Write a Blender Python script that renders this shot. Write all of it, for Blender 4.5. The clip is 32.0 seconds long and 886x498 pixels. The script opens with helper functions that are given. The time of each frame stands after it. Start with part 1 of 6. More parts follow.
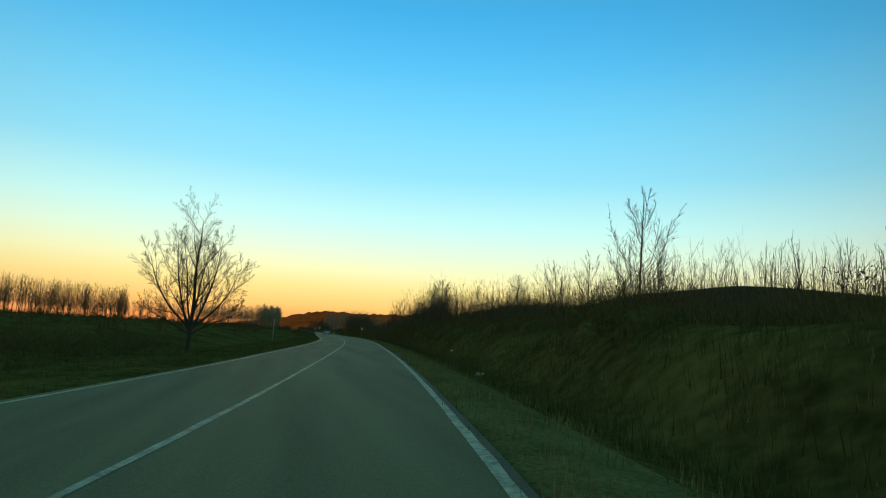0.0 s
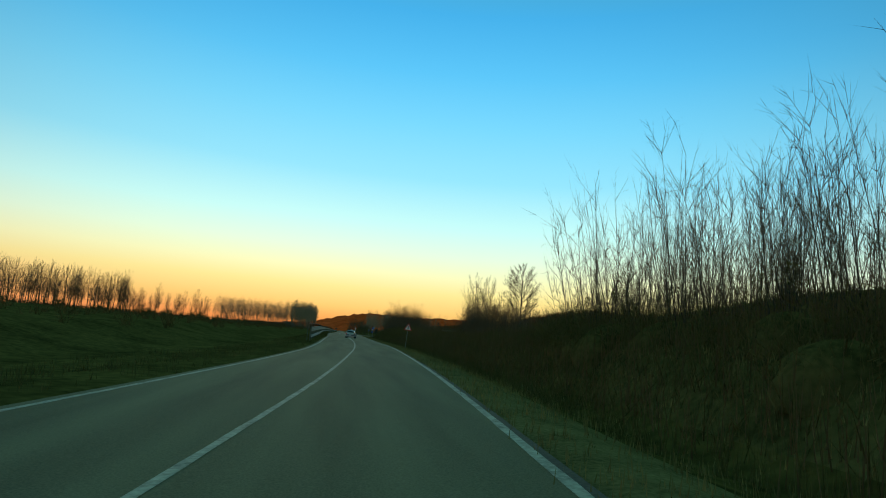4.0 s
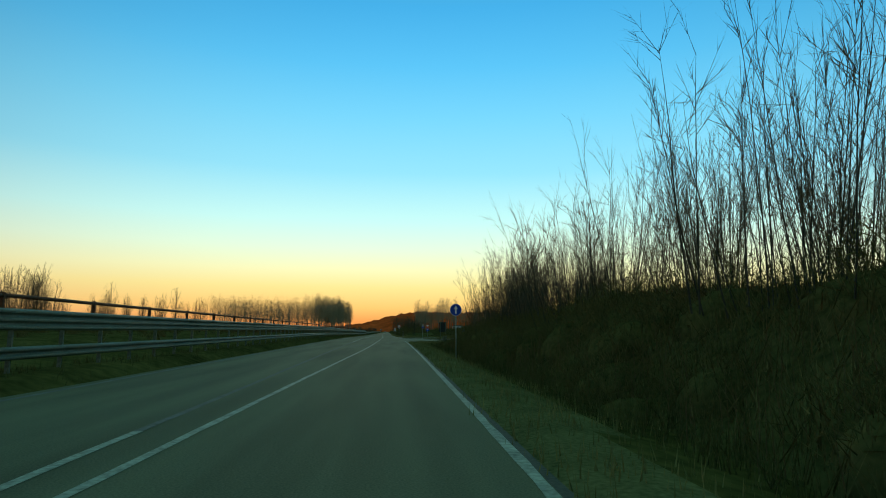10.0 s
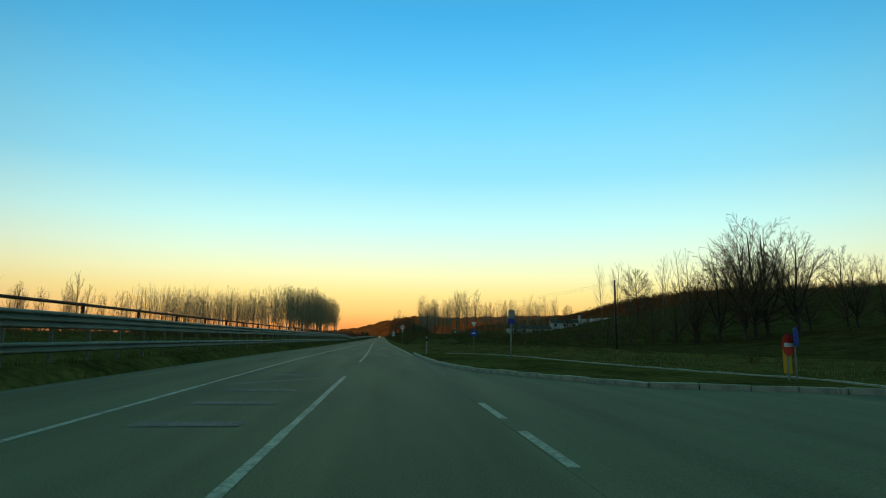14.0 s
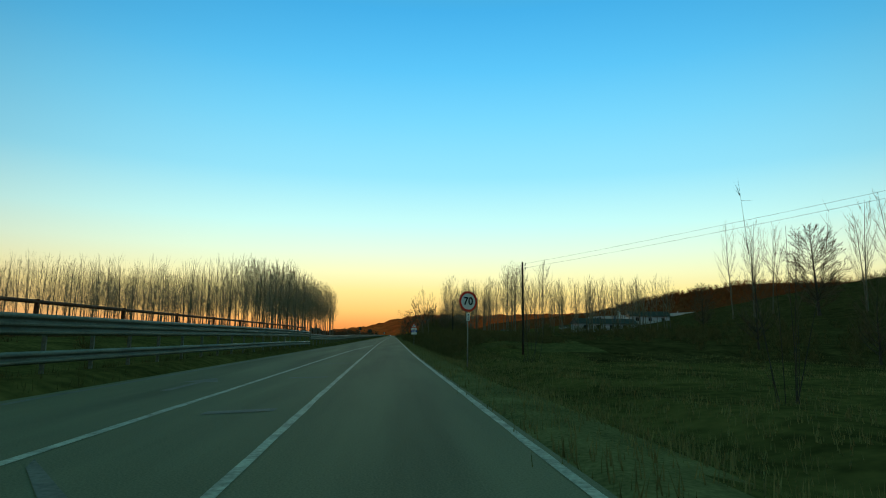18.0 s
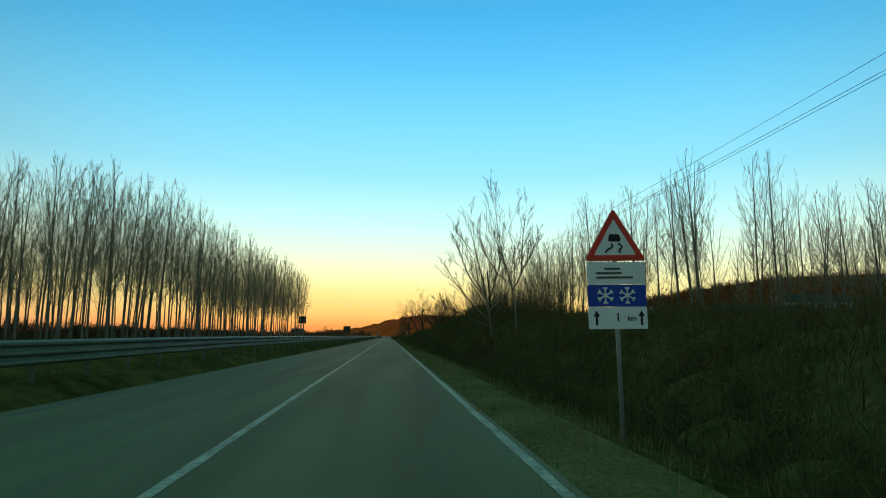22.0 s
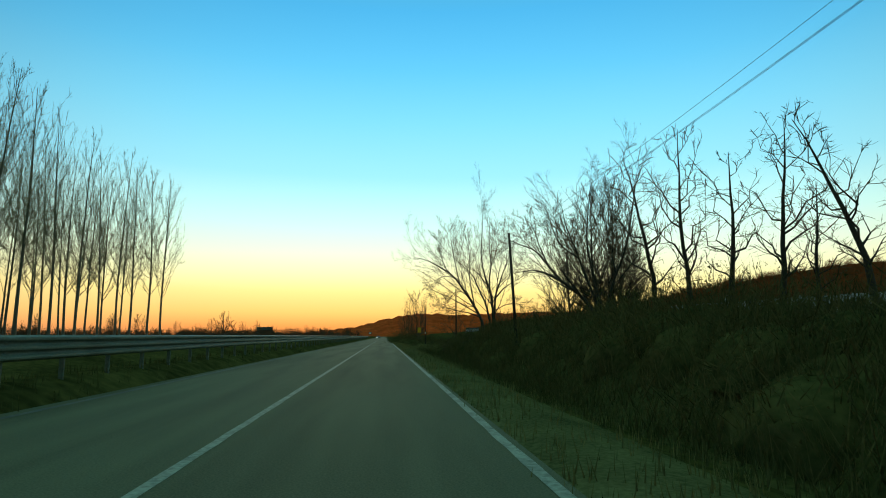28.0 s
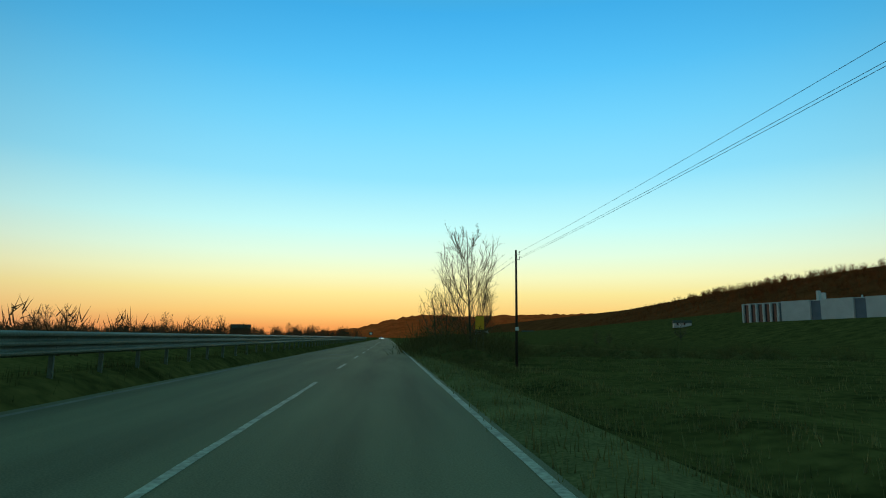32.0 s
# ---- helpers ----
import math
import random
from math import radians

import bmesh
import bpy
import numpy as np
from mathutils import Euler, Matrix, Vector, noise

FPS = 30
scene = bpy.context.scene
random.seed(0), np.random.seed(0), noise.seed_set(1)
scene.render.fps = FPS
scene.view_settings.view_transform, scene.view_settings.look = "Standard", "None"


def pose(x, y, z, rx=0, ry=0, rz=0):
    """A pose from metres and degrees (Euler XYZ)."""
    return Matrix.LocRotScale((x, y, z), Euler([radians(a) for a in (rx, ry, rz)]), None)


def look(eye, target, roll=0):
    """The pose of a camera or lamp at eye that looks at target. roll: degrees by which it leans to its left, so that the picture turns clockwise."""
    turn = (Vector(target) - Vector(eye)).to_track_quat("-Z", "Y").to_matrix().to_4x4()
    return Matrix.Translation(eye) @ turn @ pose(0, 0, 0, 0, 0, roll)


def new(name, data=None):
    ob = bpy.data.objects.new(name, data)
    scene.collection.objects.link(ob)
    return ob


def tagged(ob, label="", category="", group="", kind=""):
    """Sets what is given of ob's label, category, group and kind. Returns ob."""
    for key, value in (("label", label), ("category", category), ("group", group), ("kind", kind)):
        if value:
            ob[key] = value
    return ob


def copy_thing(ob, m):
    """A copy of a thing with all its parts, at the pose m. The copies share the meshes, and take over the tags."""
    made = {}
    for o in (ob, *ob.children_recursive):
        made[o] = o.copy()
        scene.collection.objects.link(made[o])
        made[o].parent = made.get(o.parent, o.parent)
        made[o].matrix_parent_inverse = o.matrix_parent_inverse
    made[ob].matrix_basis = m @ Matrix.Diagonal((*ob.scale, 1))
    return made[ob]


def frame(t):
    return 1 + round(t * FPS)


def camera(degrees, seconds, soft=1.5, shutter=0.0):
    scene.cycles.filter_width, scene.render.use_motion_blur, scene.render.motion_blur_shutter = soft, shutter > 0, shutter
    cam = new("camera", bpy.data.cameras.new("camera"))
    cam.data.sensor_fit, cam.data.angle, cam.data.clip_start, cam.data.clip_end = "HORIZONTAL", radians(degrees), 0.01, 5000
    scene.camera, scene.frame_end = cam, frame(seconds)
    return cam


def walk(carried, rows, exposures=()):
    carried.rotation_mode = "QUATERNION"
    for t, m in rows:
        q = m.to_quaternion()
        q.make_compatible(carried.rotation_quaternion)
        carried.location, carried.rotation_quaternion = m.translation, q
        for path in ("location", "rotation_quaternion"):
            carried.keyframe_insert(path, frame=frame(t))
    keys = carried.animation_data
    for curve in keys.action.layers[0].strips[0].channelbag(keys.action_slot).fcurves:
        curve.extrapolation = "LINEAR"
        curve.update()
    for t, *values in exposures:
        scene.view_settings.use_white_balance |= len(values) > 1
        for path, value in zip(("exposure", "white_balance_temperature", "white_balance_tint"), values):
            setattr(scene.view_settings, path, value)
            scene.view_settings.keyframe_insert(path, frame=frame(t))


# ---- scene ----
cam = camera(73.23, 32.0, soft=1.05)
PATH = [
    (0, look((-10.535, 80.521, 1.284), (-8.2023, 90.1365, 2.7349), 2.99)),
    (0.5, look((-9.344, 89.890, 1.284), (-7.0924, 99.5268, 2.7212), 2.29)),
    (1, look((-8.155, 99.121, 1.284), (-6.0210, 108.7799, 2.7516), 2.74)),
    (1.5, look((-7.018, 108.223, 1.284), (-5.0119, 117.9093, 2.7489), 3.32)),
    (2, look((-5.979, 117.268, 1.284), (-4.0874, 126.9788, 2.7423), 3.76)),
    (2.5, look((-5.037, 126.266, 1.284), (-3.2370, 135.9800, 2.8315), 3.89)),
    (3, look((-4.157, 135.178, 1.284), (-2.4184, 144.9206, 2.7185), 3.63)),
    (3.5, look((-3.305, 144.014, 1.284), (-1.6364, 153.7606, 2.7712), 4.39)),
    (5.5, look((-0.283, 181.975, 1.284), (1.0631, 191.7778, 2.7291), 4.27)),
    (6, look((0.367, 192.056, 1.284), (1.6371, 201.8742, 2.6977), 4.22)),
    (6.5, look((0.878, 202.236, 1.284), (2.0846, 212.0721, 2.6261), 3.77)),
    (7, look((1.158, 212.564, 1.284), (2.3268, 222.3992, 2.6662), 3.32)),
    (7.5, look((1.351, 222.970, 1.284), (2.4899, 232.8049, 2.6901), 2.12)),
    (8, look((1.588, 233.291, 1.284), (2.6987, 243.1210, 2.7498), 1.24)),
    (8.5, look((1.853, 243.425, 1.284), (2.9471, 253.2691, 2.6621), -0.28)),
    (9, look((2.123, 253.445, 1.284), (3.1740, 263.2823, 2.7434), -0.61)),
    (9.5, look((2.329, 263.547, 1.284), (3.3033, 273.3981, 2.6986), -0.00)),
    (10, look((2.401, 273.838, 1.284), (3.2886, 283.7029, 2.6597), 0.37)),
    (10.5, look((2.403, 284.239, 1.284), (3.2287, 294.1035, 2.7043), 0.24)),
    (11, look((2.443, 294.605, 1.284), (3.2580, 304.4622, 2.7566), 0.29)),
    (11.5, look((2.527, 304.878, 1.284), (3.3742, 314.7370, 2.7291), 0.11)),
    (12, look((2.590, 315.093, 1.284), (3.4828, 324.9418, 2.7719), -0.37)),
    (12.5, look((2.605, 325.267, 1.284), (3.5408, 335.1097, 2.7814), -0.43)),
    (13, look((2.565, 335.367, 1.284), (3.5291, 345.2099, 2.7653), -0.27)),
    (13.5, look((2.489, 345.338, 1.284), (3.4579, 355.1763, 2.7927), 0.34)),
    (14, look((2.450, 355.128, 1.284), (3.4032, 364.9743, 2.7458), 0.66)),
    (14.5, look((2.478, 364.782, 1.284), (3.3971, 374.6247, 2.7947), 0.46)),
    (15, look((2.522, 374.435, 1.284), (3.4041, 384.2849, 2.7692), 0.14)),
    (15.5, look((2.550, 384.144, 1.284), (3.3920, 394.0035, 2.7279), 0.21)),
    (17.5, look((2.282, 424.400, 1.284), (3.0662, 434.2615, 2.7467), 0.50)),
    (18, look((2.222, 434.051, 1.284), (3.0131, 443.9155, 2.7221), 0.69)),
    (18.5, look((2.113, 443.743, 1.284), (2.9240, 453.6074, 2.7098), 0.16)),
    (19, look((1.995, 453.417, 1.284), (2.8358, 463.2779, 2.7211), -0.35)),
    (19.5, look((1.932, 462.954, 1.284), (2.8158, 472.8085, 2.7393), -0.78)),
    (20, look((1.909, 472.406, 1.284), (2.8355, 482.2561, 2.7405), -1.18)),
    (20.5, look((1.901, 482.032, 1.284), (2.8325, 491.8720, 2.8044), -0.23)),
    (21, look((1.912, 491.983, 1.284), (2.8291, 501.8324, 2.7527), 0.19)),
    (21.5, look((1.953, 502.145, 1.284), (2.8489, 511.9950, 2.7605), 0.15)),
    (22, look((2.025, 512.307, 1.284), (2.8974, 522.1626, 2.7359), 0.37)),
    (22.5, look((2.043, 522.374, 1.284), (2.9049, 532.2289, 2.7434), -0.03)),
    (23, look((1.927, 532.381, 1.284), (2.7997, 542.2338, 2.7520), -0.11)),
    (23.5, look((1.800, 542.331, 1.284), (2.6843, 552.1870, 2.7265), 0.13)),
    (24, look((1.822, 552.161, 1.284), (2.7147, 562.0155, 2.7279), 0.31)),
    (24.5, look((1.974, 561.876, 1.284), (2.8915, 571.7349, 2.6823), 0.18)),
    (26.5, look((1.949, 597.045, 1.284), (2.8791, 606.8959, 2.7320), 0.82)),
    (27, look((1.934, 606.706, 1.284), (2.8818, 616.5550, 2.7305), 0.01)),
    (27.5, look((1.952, 616.293, 1.284), (2.9131, 626.1416, 2.7247), 0.08)),
    (28, look((2.011, 625.750, 1.284), (2.9765, 635.5974, 2.7306), 0.02)),
    (28.5, look((2.074, 635.097, 1.284), (3.0357, 644.9472, 2.7164), 0.45)),
    (29, look((2.108, 644.351, 1.284), (3.0591, 654.2051, 2.6959), -0.04)),
    (29.5, look((2.127, 653.432, 1.284), (3.0528, 663.2852, 2.7163), -0.62)),
    (30, look((2.150, 662.253, 1.284), (3.0398, 672.0988, 2.7917), 0.68)),
    (30.5, look((2.147, 670.952, 1.284), (3.0128, 680.7995, 2.7934), 1.10)),
    (31, look((2.097, 679.845, 1.284), (2.9574, 689.7014, 2.7348), 0.94)),
    (31.5, look((2.037, 689.056, 1.284), (2.9040, 698.9091, 2.7521), 0.83)),
    (32, look((1.988, 698.446, 1.284), (2.8737, 708.2971, 2.7602), 0.66)),
]
EXPOSURES = [(0, 0.1, 6500, 2), (8, 0.1, 6500, 2), (20, 0.1, 6500, 2), (24, 0.3, 6850, 2), (27, 0.3, 7000, 2), (29.5, 0.25, 6700, 2), (31, 0.1, 6350, 2), (32, 0.05, 6250, 2)]
walk(cam, PATH, EXPOSURES)

# ---- sky, sun ----
GLOW_TURN = radians(-4)          # the glow after sunset lies almost straight along the road


def make_world():
    w = bpy.data.worlds.new("dusk_sky")
    w.use_nodes = True
    nt = w.node_tree
    nt.nodes.clear()
    N = nt.nodes.new
    out, bg = N("ShaderNodeOutputWorld"), N("ShaderNodeBackground")
    sky = N("ShaderNodeTexSky")
    sky.sky_type, sky.sun_disc = "NISHITA", False
    sky.sun_elevation, sky.sun_rotation = radians(1.0), GLOW_TURN
    sky.air_density, sky.dust_density, sky.ozone_density = 1.0, 1.0, 2.5
    tc, sep = N("ShaderNodeTexCoord"), N("ShaderNodeSeparateXYZ")
    nt.links.new(tc.outputs["Generated"], sep.inputs[0])
    # height above the horizon, towards the glow and away from it
    def ramp(stops):
        r = N("ShaderNodeValToRGB")
        e = r.color_ramp.elements
        while len(e) < len(stops):
            e.new(0.5)
        for k, (p, c) in zip(e, stops):
            k.position, k.color = p, (*c, 1)
        nt.links.new(sep.outputs[2], r.inputs[0])
        return r
    glow = ramp(GLOW_STOPS)
    away = ramp(AWAY_STOPS)
    az = N("ShaderNodeMapRange")
    az.inputs[1].default_value, az.inputs[2].default_value = 0.35, 1.0
    az.interpolation_type = "SMOOTHSTEP"
    # the brightest part of the glow lies a little to the right of the road
    toward = N("ShaderNodeVectorMath")
    toward.operation = "DOT_PRODUCT"
    toward.inputs[1].default_value = (math.sin(radians(8)), math.cos(radians(8)), 0)
    nt.links.new(tc.outputs["Generated"], toward.inputs[0])
    nt.links.new(toward.outputs["Value"], az.inputs[0])
    mix = N("ShaderNodeMix")
    mix.data_type = "RGBA"
    nt.links.new(az.outputs[0], mix.inputs[0])
    nt.links.new(away.outputs[0], mix.inputs[6])
    nt.links.new(glow.outputs[0], mix.inputs[7])
    both = N("ShaderNodeMix")
    both.data_type, both.blend_type = "RGBA", "ADD"
    both.clamp_result = False
    both.inputs[0].default_value = 0.006
    nt.links.new(mix.outputs[2], both.inputs[6])
    nt.links.new(sky.outputs[0], both.inputs[7])
    nt.links.new(both.outputs[2], bg.inputs[0])
    bg.inputs[1].default_value = 1.0
    nt.links.new(bg.outputs[0], out.inputs[0])
    scene.world = w


def lin(r, g, b):
    return tuple((c / 255 / 12.92) if c < 10 else ((c / 255 + 0.055) / 1.055) ** 2.4 for c in (r, g, b))


GLOW_STOPS = [(0.0, lin(222, 126, 70)), (0.015, lin(238, 154, 86)), (0.038, lin(251, 198, 116)), (0.072, lin(252, 228, 150)),
              (0.1, lin(248, 244, 190)), (0.135, lin(230, 250, 224)), (0.18, lin(202, 248, 246)), (0.26, lin(152, 225, 252)),
              (0.345, lin(124, 212, 253)), (0.42, lin(97, 196, 250)), (0.5, lin(75, 177, 240)), (0.7, lin(82, 142, 124)), (1.0, lin(92, 134, 104))]
AWAY_STOPS = [(0.0, lin(178, 142, 118)), (0.05, lin(190, 152, 128)), (0.12, lin(168, 156, 140)), (0.25, lin(106, 144, 158)),
              (0.45, lin(52, 116, 154)), (0.7, lin(82, 140, 124)), (1.0, lin(90, 130, 104))]
make_world()

sun = new("sun", bpy.data.lights.new("sun", "SUN"))
sun.data.energy, sun.data.angle, sun.data.color = 0.25, radians(12), (1.0, 0.72, 0.45)
sun.matrix_world = look((0, 0, 0), (math.sin(GLOW_TURN) * -1, -math.cos(GLOW_TURN), -0.06))

# ---- materials ----
def mat(name, base, rough=0.9, metal=0.0, var=0.25, scale=3.0, fine=40.0, bump=0.0, rand=0.0, spec=0.3, tint=None, stretch=None):
    """Paint or stuff of a base colour, with stains at one scale and grain at another."""
    m = bpy.data.materials.new(name)
    m.use_nodes = True
    nt = m.node_tree
    b = nt.nodes["Principled BSDF"]
    b.inputs["Roughness"].default_value, b.inputs["Metallic"].default_value = rough, metal
    b.inputs["Specular IOR Level"].default_value = spec
    N = nt.nodes.new
    tc = N("ShaderNodeTexCoord")
    n1, n2 = N("ShaderNodeTexNoise"), N("ShaderNodeTexNoise")
    n1.inputs["Scale"].default_value, n2.inputs["Scale"].default_value = scale, fine
    n1.inputs["Detail"].default_value, n2.inputs["Detail"].default_value = 5, 3
    for n in (n1, n2):
        nt.links.new(tc.outputs["Object"], n.inputs["Vector"])
    if stretch:
        mp = N("ShaderNodeMapping")
        mp.inputs["Scale"].default_value = stretch
        nt.links.new(tc.outputs["Object"], mp.inputs["Vector"])
        nt.links.new(mp.outputs[0], n1.inputs["Vector"])
    add = N("ShaderNodeMath")
    add.operation = "ADD"
    nt.links.new(n1.outputs[0], add.inputs[0])
    nt.links.new(n2.outputs[0], add.inputs[1])
    src = add.outputs[0]
    if rand:
        oi, mu = N("ShaderNodeObjectInfo"), N("ShaderNodeMath")
        mu.operation = "MULTIPLY_ADD"
        mu.inputs[1].default_value = rand
        nt.links.new(oi.outputs["Random"], mu.inputs[0])
        nt.links.new(src, mu.inputs[2])
        src = mu.outputs[0]
    r = N("ShaderNodeValToRGB")
    r.color_ramp.elements[0].position, r.color_ramp.elements[1].position = 0.35, 0.75 + rand * 0.5
    lo = tuple(c * (1 - var) for c in base)
    hi = tuple(min(1, c * (1 + var)) for c in (tint or base))
    r.color_ramp.elements[0].color, r.color_ramp.elements[1].color = (*lo, 1), (*hi, 1)
    half = N("ShaderNodeMath")
    half.operation = "MULTIPLY"
    half.inputs[1].default_value = 0.5
    nt.links.new(src, half.inputs[0])
    nt.links.new(half.outputs[0], r.inputs[0])
    nt.links.new(r.outputs[0], b.inputs["Base Color"])
    if bump:
        bp = N("ShaderNodeBump")
        bp.inputs["Strength"].default_value, bp.inputs["Distance"].default_value = bump, 0.01
        nt.links.new(n2.outputs[0], bp.inputs["Height"])
        nt.links.new(bp.outputs[0], b.inputs["Normal"])
    return m


M_ASPHALT = mat("asphalt", (0.148, 0.148, 0.093), 0.9, var=0.42, scale=0.9, fine=45, stretch=(1.0, 0.07, 1.0), bump=0.5, spec=0.12)
M_LINE = mat("road_paint", (0.37, 0.37, 0.315), 0.8, var=0.55, scale=2.2, fine=14, bump=0.3)
M_LINE_WORN = mat("worn_road_paint", (0.125, 0.125, 0.108), 0.8, var=0.5, scale=1.2, fine=14, bump=0.3)
M_GROUND = mat("rough_grass_ground", (0.07, 0.068, 0.023), 1.0, var=0.5, scale=0.25, fine=2.5, bump=0.6, spec=0.0, tint=(0.108, 0.09, 0.03))
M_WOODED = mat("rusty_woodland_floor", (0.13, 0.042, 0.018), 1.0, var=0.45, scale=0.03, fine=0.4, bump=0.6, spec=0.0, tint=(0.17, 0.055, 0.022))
M_VERGE = mat("dusty_verge_turf", (0.13, 0.122, 0.054), 1.0, var=0.45, scale=0.7, fine=14, bump=0.2, spec=0.0, tint=(0.17, 0.15, 0.07))
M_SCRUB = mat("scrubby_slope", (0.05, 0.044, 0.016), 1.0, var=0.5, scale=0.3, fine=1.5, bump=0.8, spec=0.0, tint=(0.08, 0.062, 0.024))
M_GRASS = mat("dry_grass", (0.21, 0.19, 0.075), 0.95, var=0.45, scale=0.4, fine=6, spec=0.0, tint=(0.27, 0.225, 0.09))
# for rough tall grass, and the left verge with lens vignetting put into its colour
M_DIM_GRASS = mat("dark_rough_vignette_grass", (0.095, 0.1, 0.034), 0.95, var=0.45, scale=0.4, fine=6, spec=0.0, tint=(0.13, 0.115, 0.045))
M_REED = mat("dry_reed", (0.16, 0.1, 0.045), 0.95, var=0.4, scale=0.5, fine=6)
M_BARK = mat("grey_bark", (0.07, 0.058, 0.043), 0.95, var=0.4, scale=2, fine=25, bump=0.6, rand=0.3)
M_PALE_BARK = mat("pale_poplar_bark", (0.2, 0.165, 0.12), 0.95, var=0.45, scale=1.2, fine=25, bump=0.6, rand=0.4)
M_TWIG = mat("twig_bark", (0.15, 0.105, 0.062), 0.95, var=0.3, scale=1, fine=12)
# pale poplar bark, lightened further so distance haze is in the colour
M_PALE_HAZY_TWIG = mat("pale_hazy_poplar_twig", (0.36, 0.28, 0.18), 0.95, var=0.3, scale=1, fine=12)
M_BUSH = mat("bramble", (0.085, 0.086, 0.032), 1.0, var=0.5, scale=0.8, fine=5, spec=0.0, tint=(0.115, 0.098, 0.038))
M_GALV = mat("galvanised_steel", (0.135, 0.155, 0.112), 0.6, 0.15, var=0.4, scale=0.9, fine=18, bump=0.15)
M_POLE = mat("galvanised_pole", (0.3, 0.31, 0.275), 0.6, 0.15, var=0.3, scale=1.5, fine=25, bump=0.1)
M_RUST = mat("rusty_steel", (0.16, 0.07, 0.035), 0.8, 0.3, var=0.4, scale=2, fine=20)
M_WOODPOLE = mat("tarred_wood", (0.05, 0.038, 0.028), 0.9, var=0.35, scale=2, fine=30, bump=0.5)
M_WHITE = mat("white_sign_face", (0.85, 0.85, 0.82), 0.45, var=0.1, scale=2, fine=20)
M_RED = mat("red_sign_face", (0.75, 0.05, 0.025), 0.45, var=0.12, scale=2, fine=20)
M_BLUE = mat("blue_sign_face", (0.01, 0.06, 0.42), 0.45, var=0.12, scale=2, fine=20)
M_BLACK = mat("black_sign_face", (0.012, 0.012, 0.012), 0.5, var=0.1)
M_YELLOW = mat("yellow_sign_face", (0.75, 0.4, 0.02), 0.5, var=0.1)
M_KERB = mat("concrete_kerb", (0.36, 0.34, 0.29), 0.9, var=0.35, scale=2, fine=30, bump=0.4)
M_CONCRETE = mat("concrete_panel", (0.55, 0.56, 0.57), 0.85, var=0.15, scale=0.2, fine=4)
M_DARK = mat("dark_board_back", (0.03, 0.032, 0.03), 0.7, var=0.3)
# brown winter woods, reddened so the colour carries the glowing haze
M_HILL = mat("wooded_hill_haze_glow", (0.64, 0.088, 0.024), 1.0, var=0.4, scale=0.02, fine=0.15, spec=0.0, tint=(0.72, 0.115, 0.03))
M_RUSTWOOD = mat("rust_brown_woods", (0.24, 0.07, 0.025), 1.0, var=0.4, scale=0.05, fine=0.5, spec=0.0, tint=(0.3, 0.095, 0.032))

# ---- plan: the road's centre, bank and edges along y ----
def curve(pts):
    """A smooth curve through (y, value) pairs."""
    ys = np.array([p[0] for p in pts], float)
    vs = np.array([p[1] for p in pts], float)
    d = np.diff(vs) / np.diff(ys)
    m = np.concatenate([[d[0]], np.where(d[1:] * d[:-1] > 0, 2 * d[1:] * d[:-1] / (d[1:] + d[:-1] + 1e-12), 0), [d[-1]]])

    def f(y):
        y = np.clip(y, ys[0], ys[-1])
        k = np.clip(np.searchsorted(ys, y, side="right") - 1, 0, len(ys) - 2)
        h = ys[k + 1] - ys[k]
        s = (y - ys[k]) / h
        return ((1 + 2 * s) * (1 - s) ** 2 * vs[k] + s * (1 - s) ** 2 * h * m[k]
                + s * s * (3 - 2 * s) * vs[k + 1] + s * s * (s - 1) * h * m[k + 1])
    return f


centre = curve([(-40, -36), (20, -24.2), (60, -16.9), (86, -12.2), (107, -9.45), (126, -7.2), (141, -5.55), (158, -3.95), (172, -2.8),
                (188, -1.85), (205, -1.05), (228, -0.5), (262, -0.35), (282, -0.02), (300, 0.35), (321, 0.8), (345, 1.02), (376, 1.25),
                (390, 1.3), (428, 0.95), (445, 0.72), (480, 0.4), (508, 0.18), (535, 0.04), (600, 0), (1800, 0)])
far_line = curve([(228, -0.5), (262, -0.55), (282, -0.75), (302, -1.1), (343, -1.75), (386, -2.2), (440, -1.55), (480, -1.2), (508, -0.3),
                  (535, 0.04)])
left_edge = curve([(-40, -39.4), (20, -27.6), (60, -21.4), (86, -16.9), (107, -13.6), (126, -11.4), (141, -9.6), (158, -7.9), (172, -6.7),
                   (190, -5.45), (205, -4.8), (228, -4.4), (262, -4.3), (300, -4.7), (345, -5.4), (386, -5.6), (440, -4.6), (485, -4.3),
                   (540, -3.9), (600, -3.95), (1800, -3.95)])
right_edge = curve([(-40, -32.6), (20, -20.8), (60, -13.1), (86, -8.6), (107, -5.75), (126, -3.58), (141, -1.97), (158, -0.35), (172, 0.75),
                    (188, 1.65), (205, 2.4), (228, 3.0), (262, 3.45), (300, 4.1), (322, 4.4), (345, 4.6), (376, 4.55), (400, 4.4),
                    (440, 3.9), (480, 3.55), (535, 3.5), (1800, 3.5)])
bank = curve([(-40, 3.0), (120, 3.3), (200, 3.4), (216, 2.6), (240, 0.3), (260, 0), (1800, 0)])


def road_z(x, y):
    return np.tan(np.radians(bank(y))) * (x - centre(y) - 1.9)


def smooth(a, b, v):
    s = np.clip((v - a) / (b - a), 0, 1)
    return s * s * (3 - 2 * s)


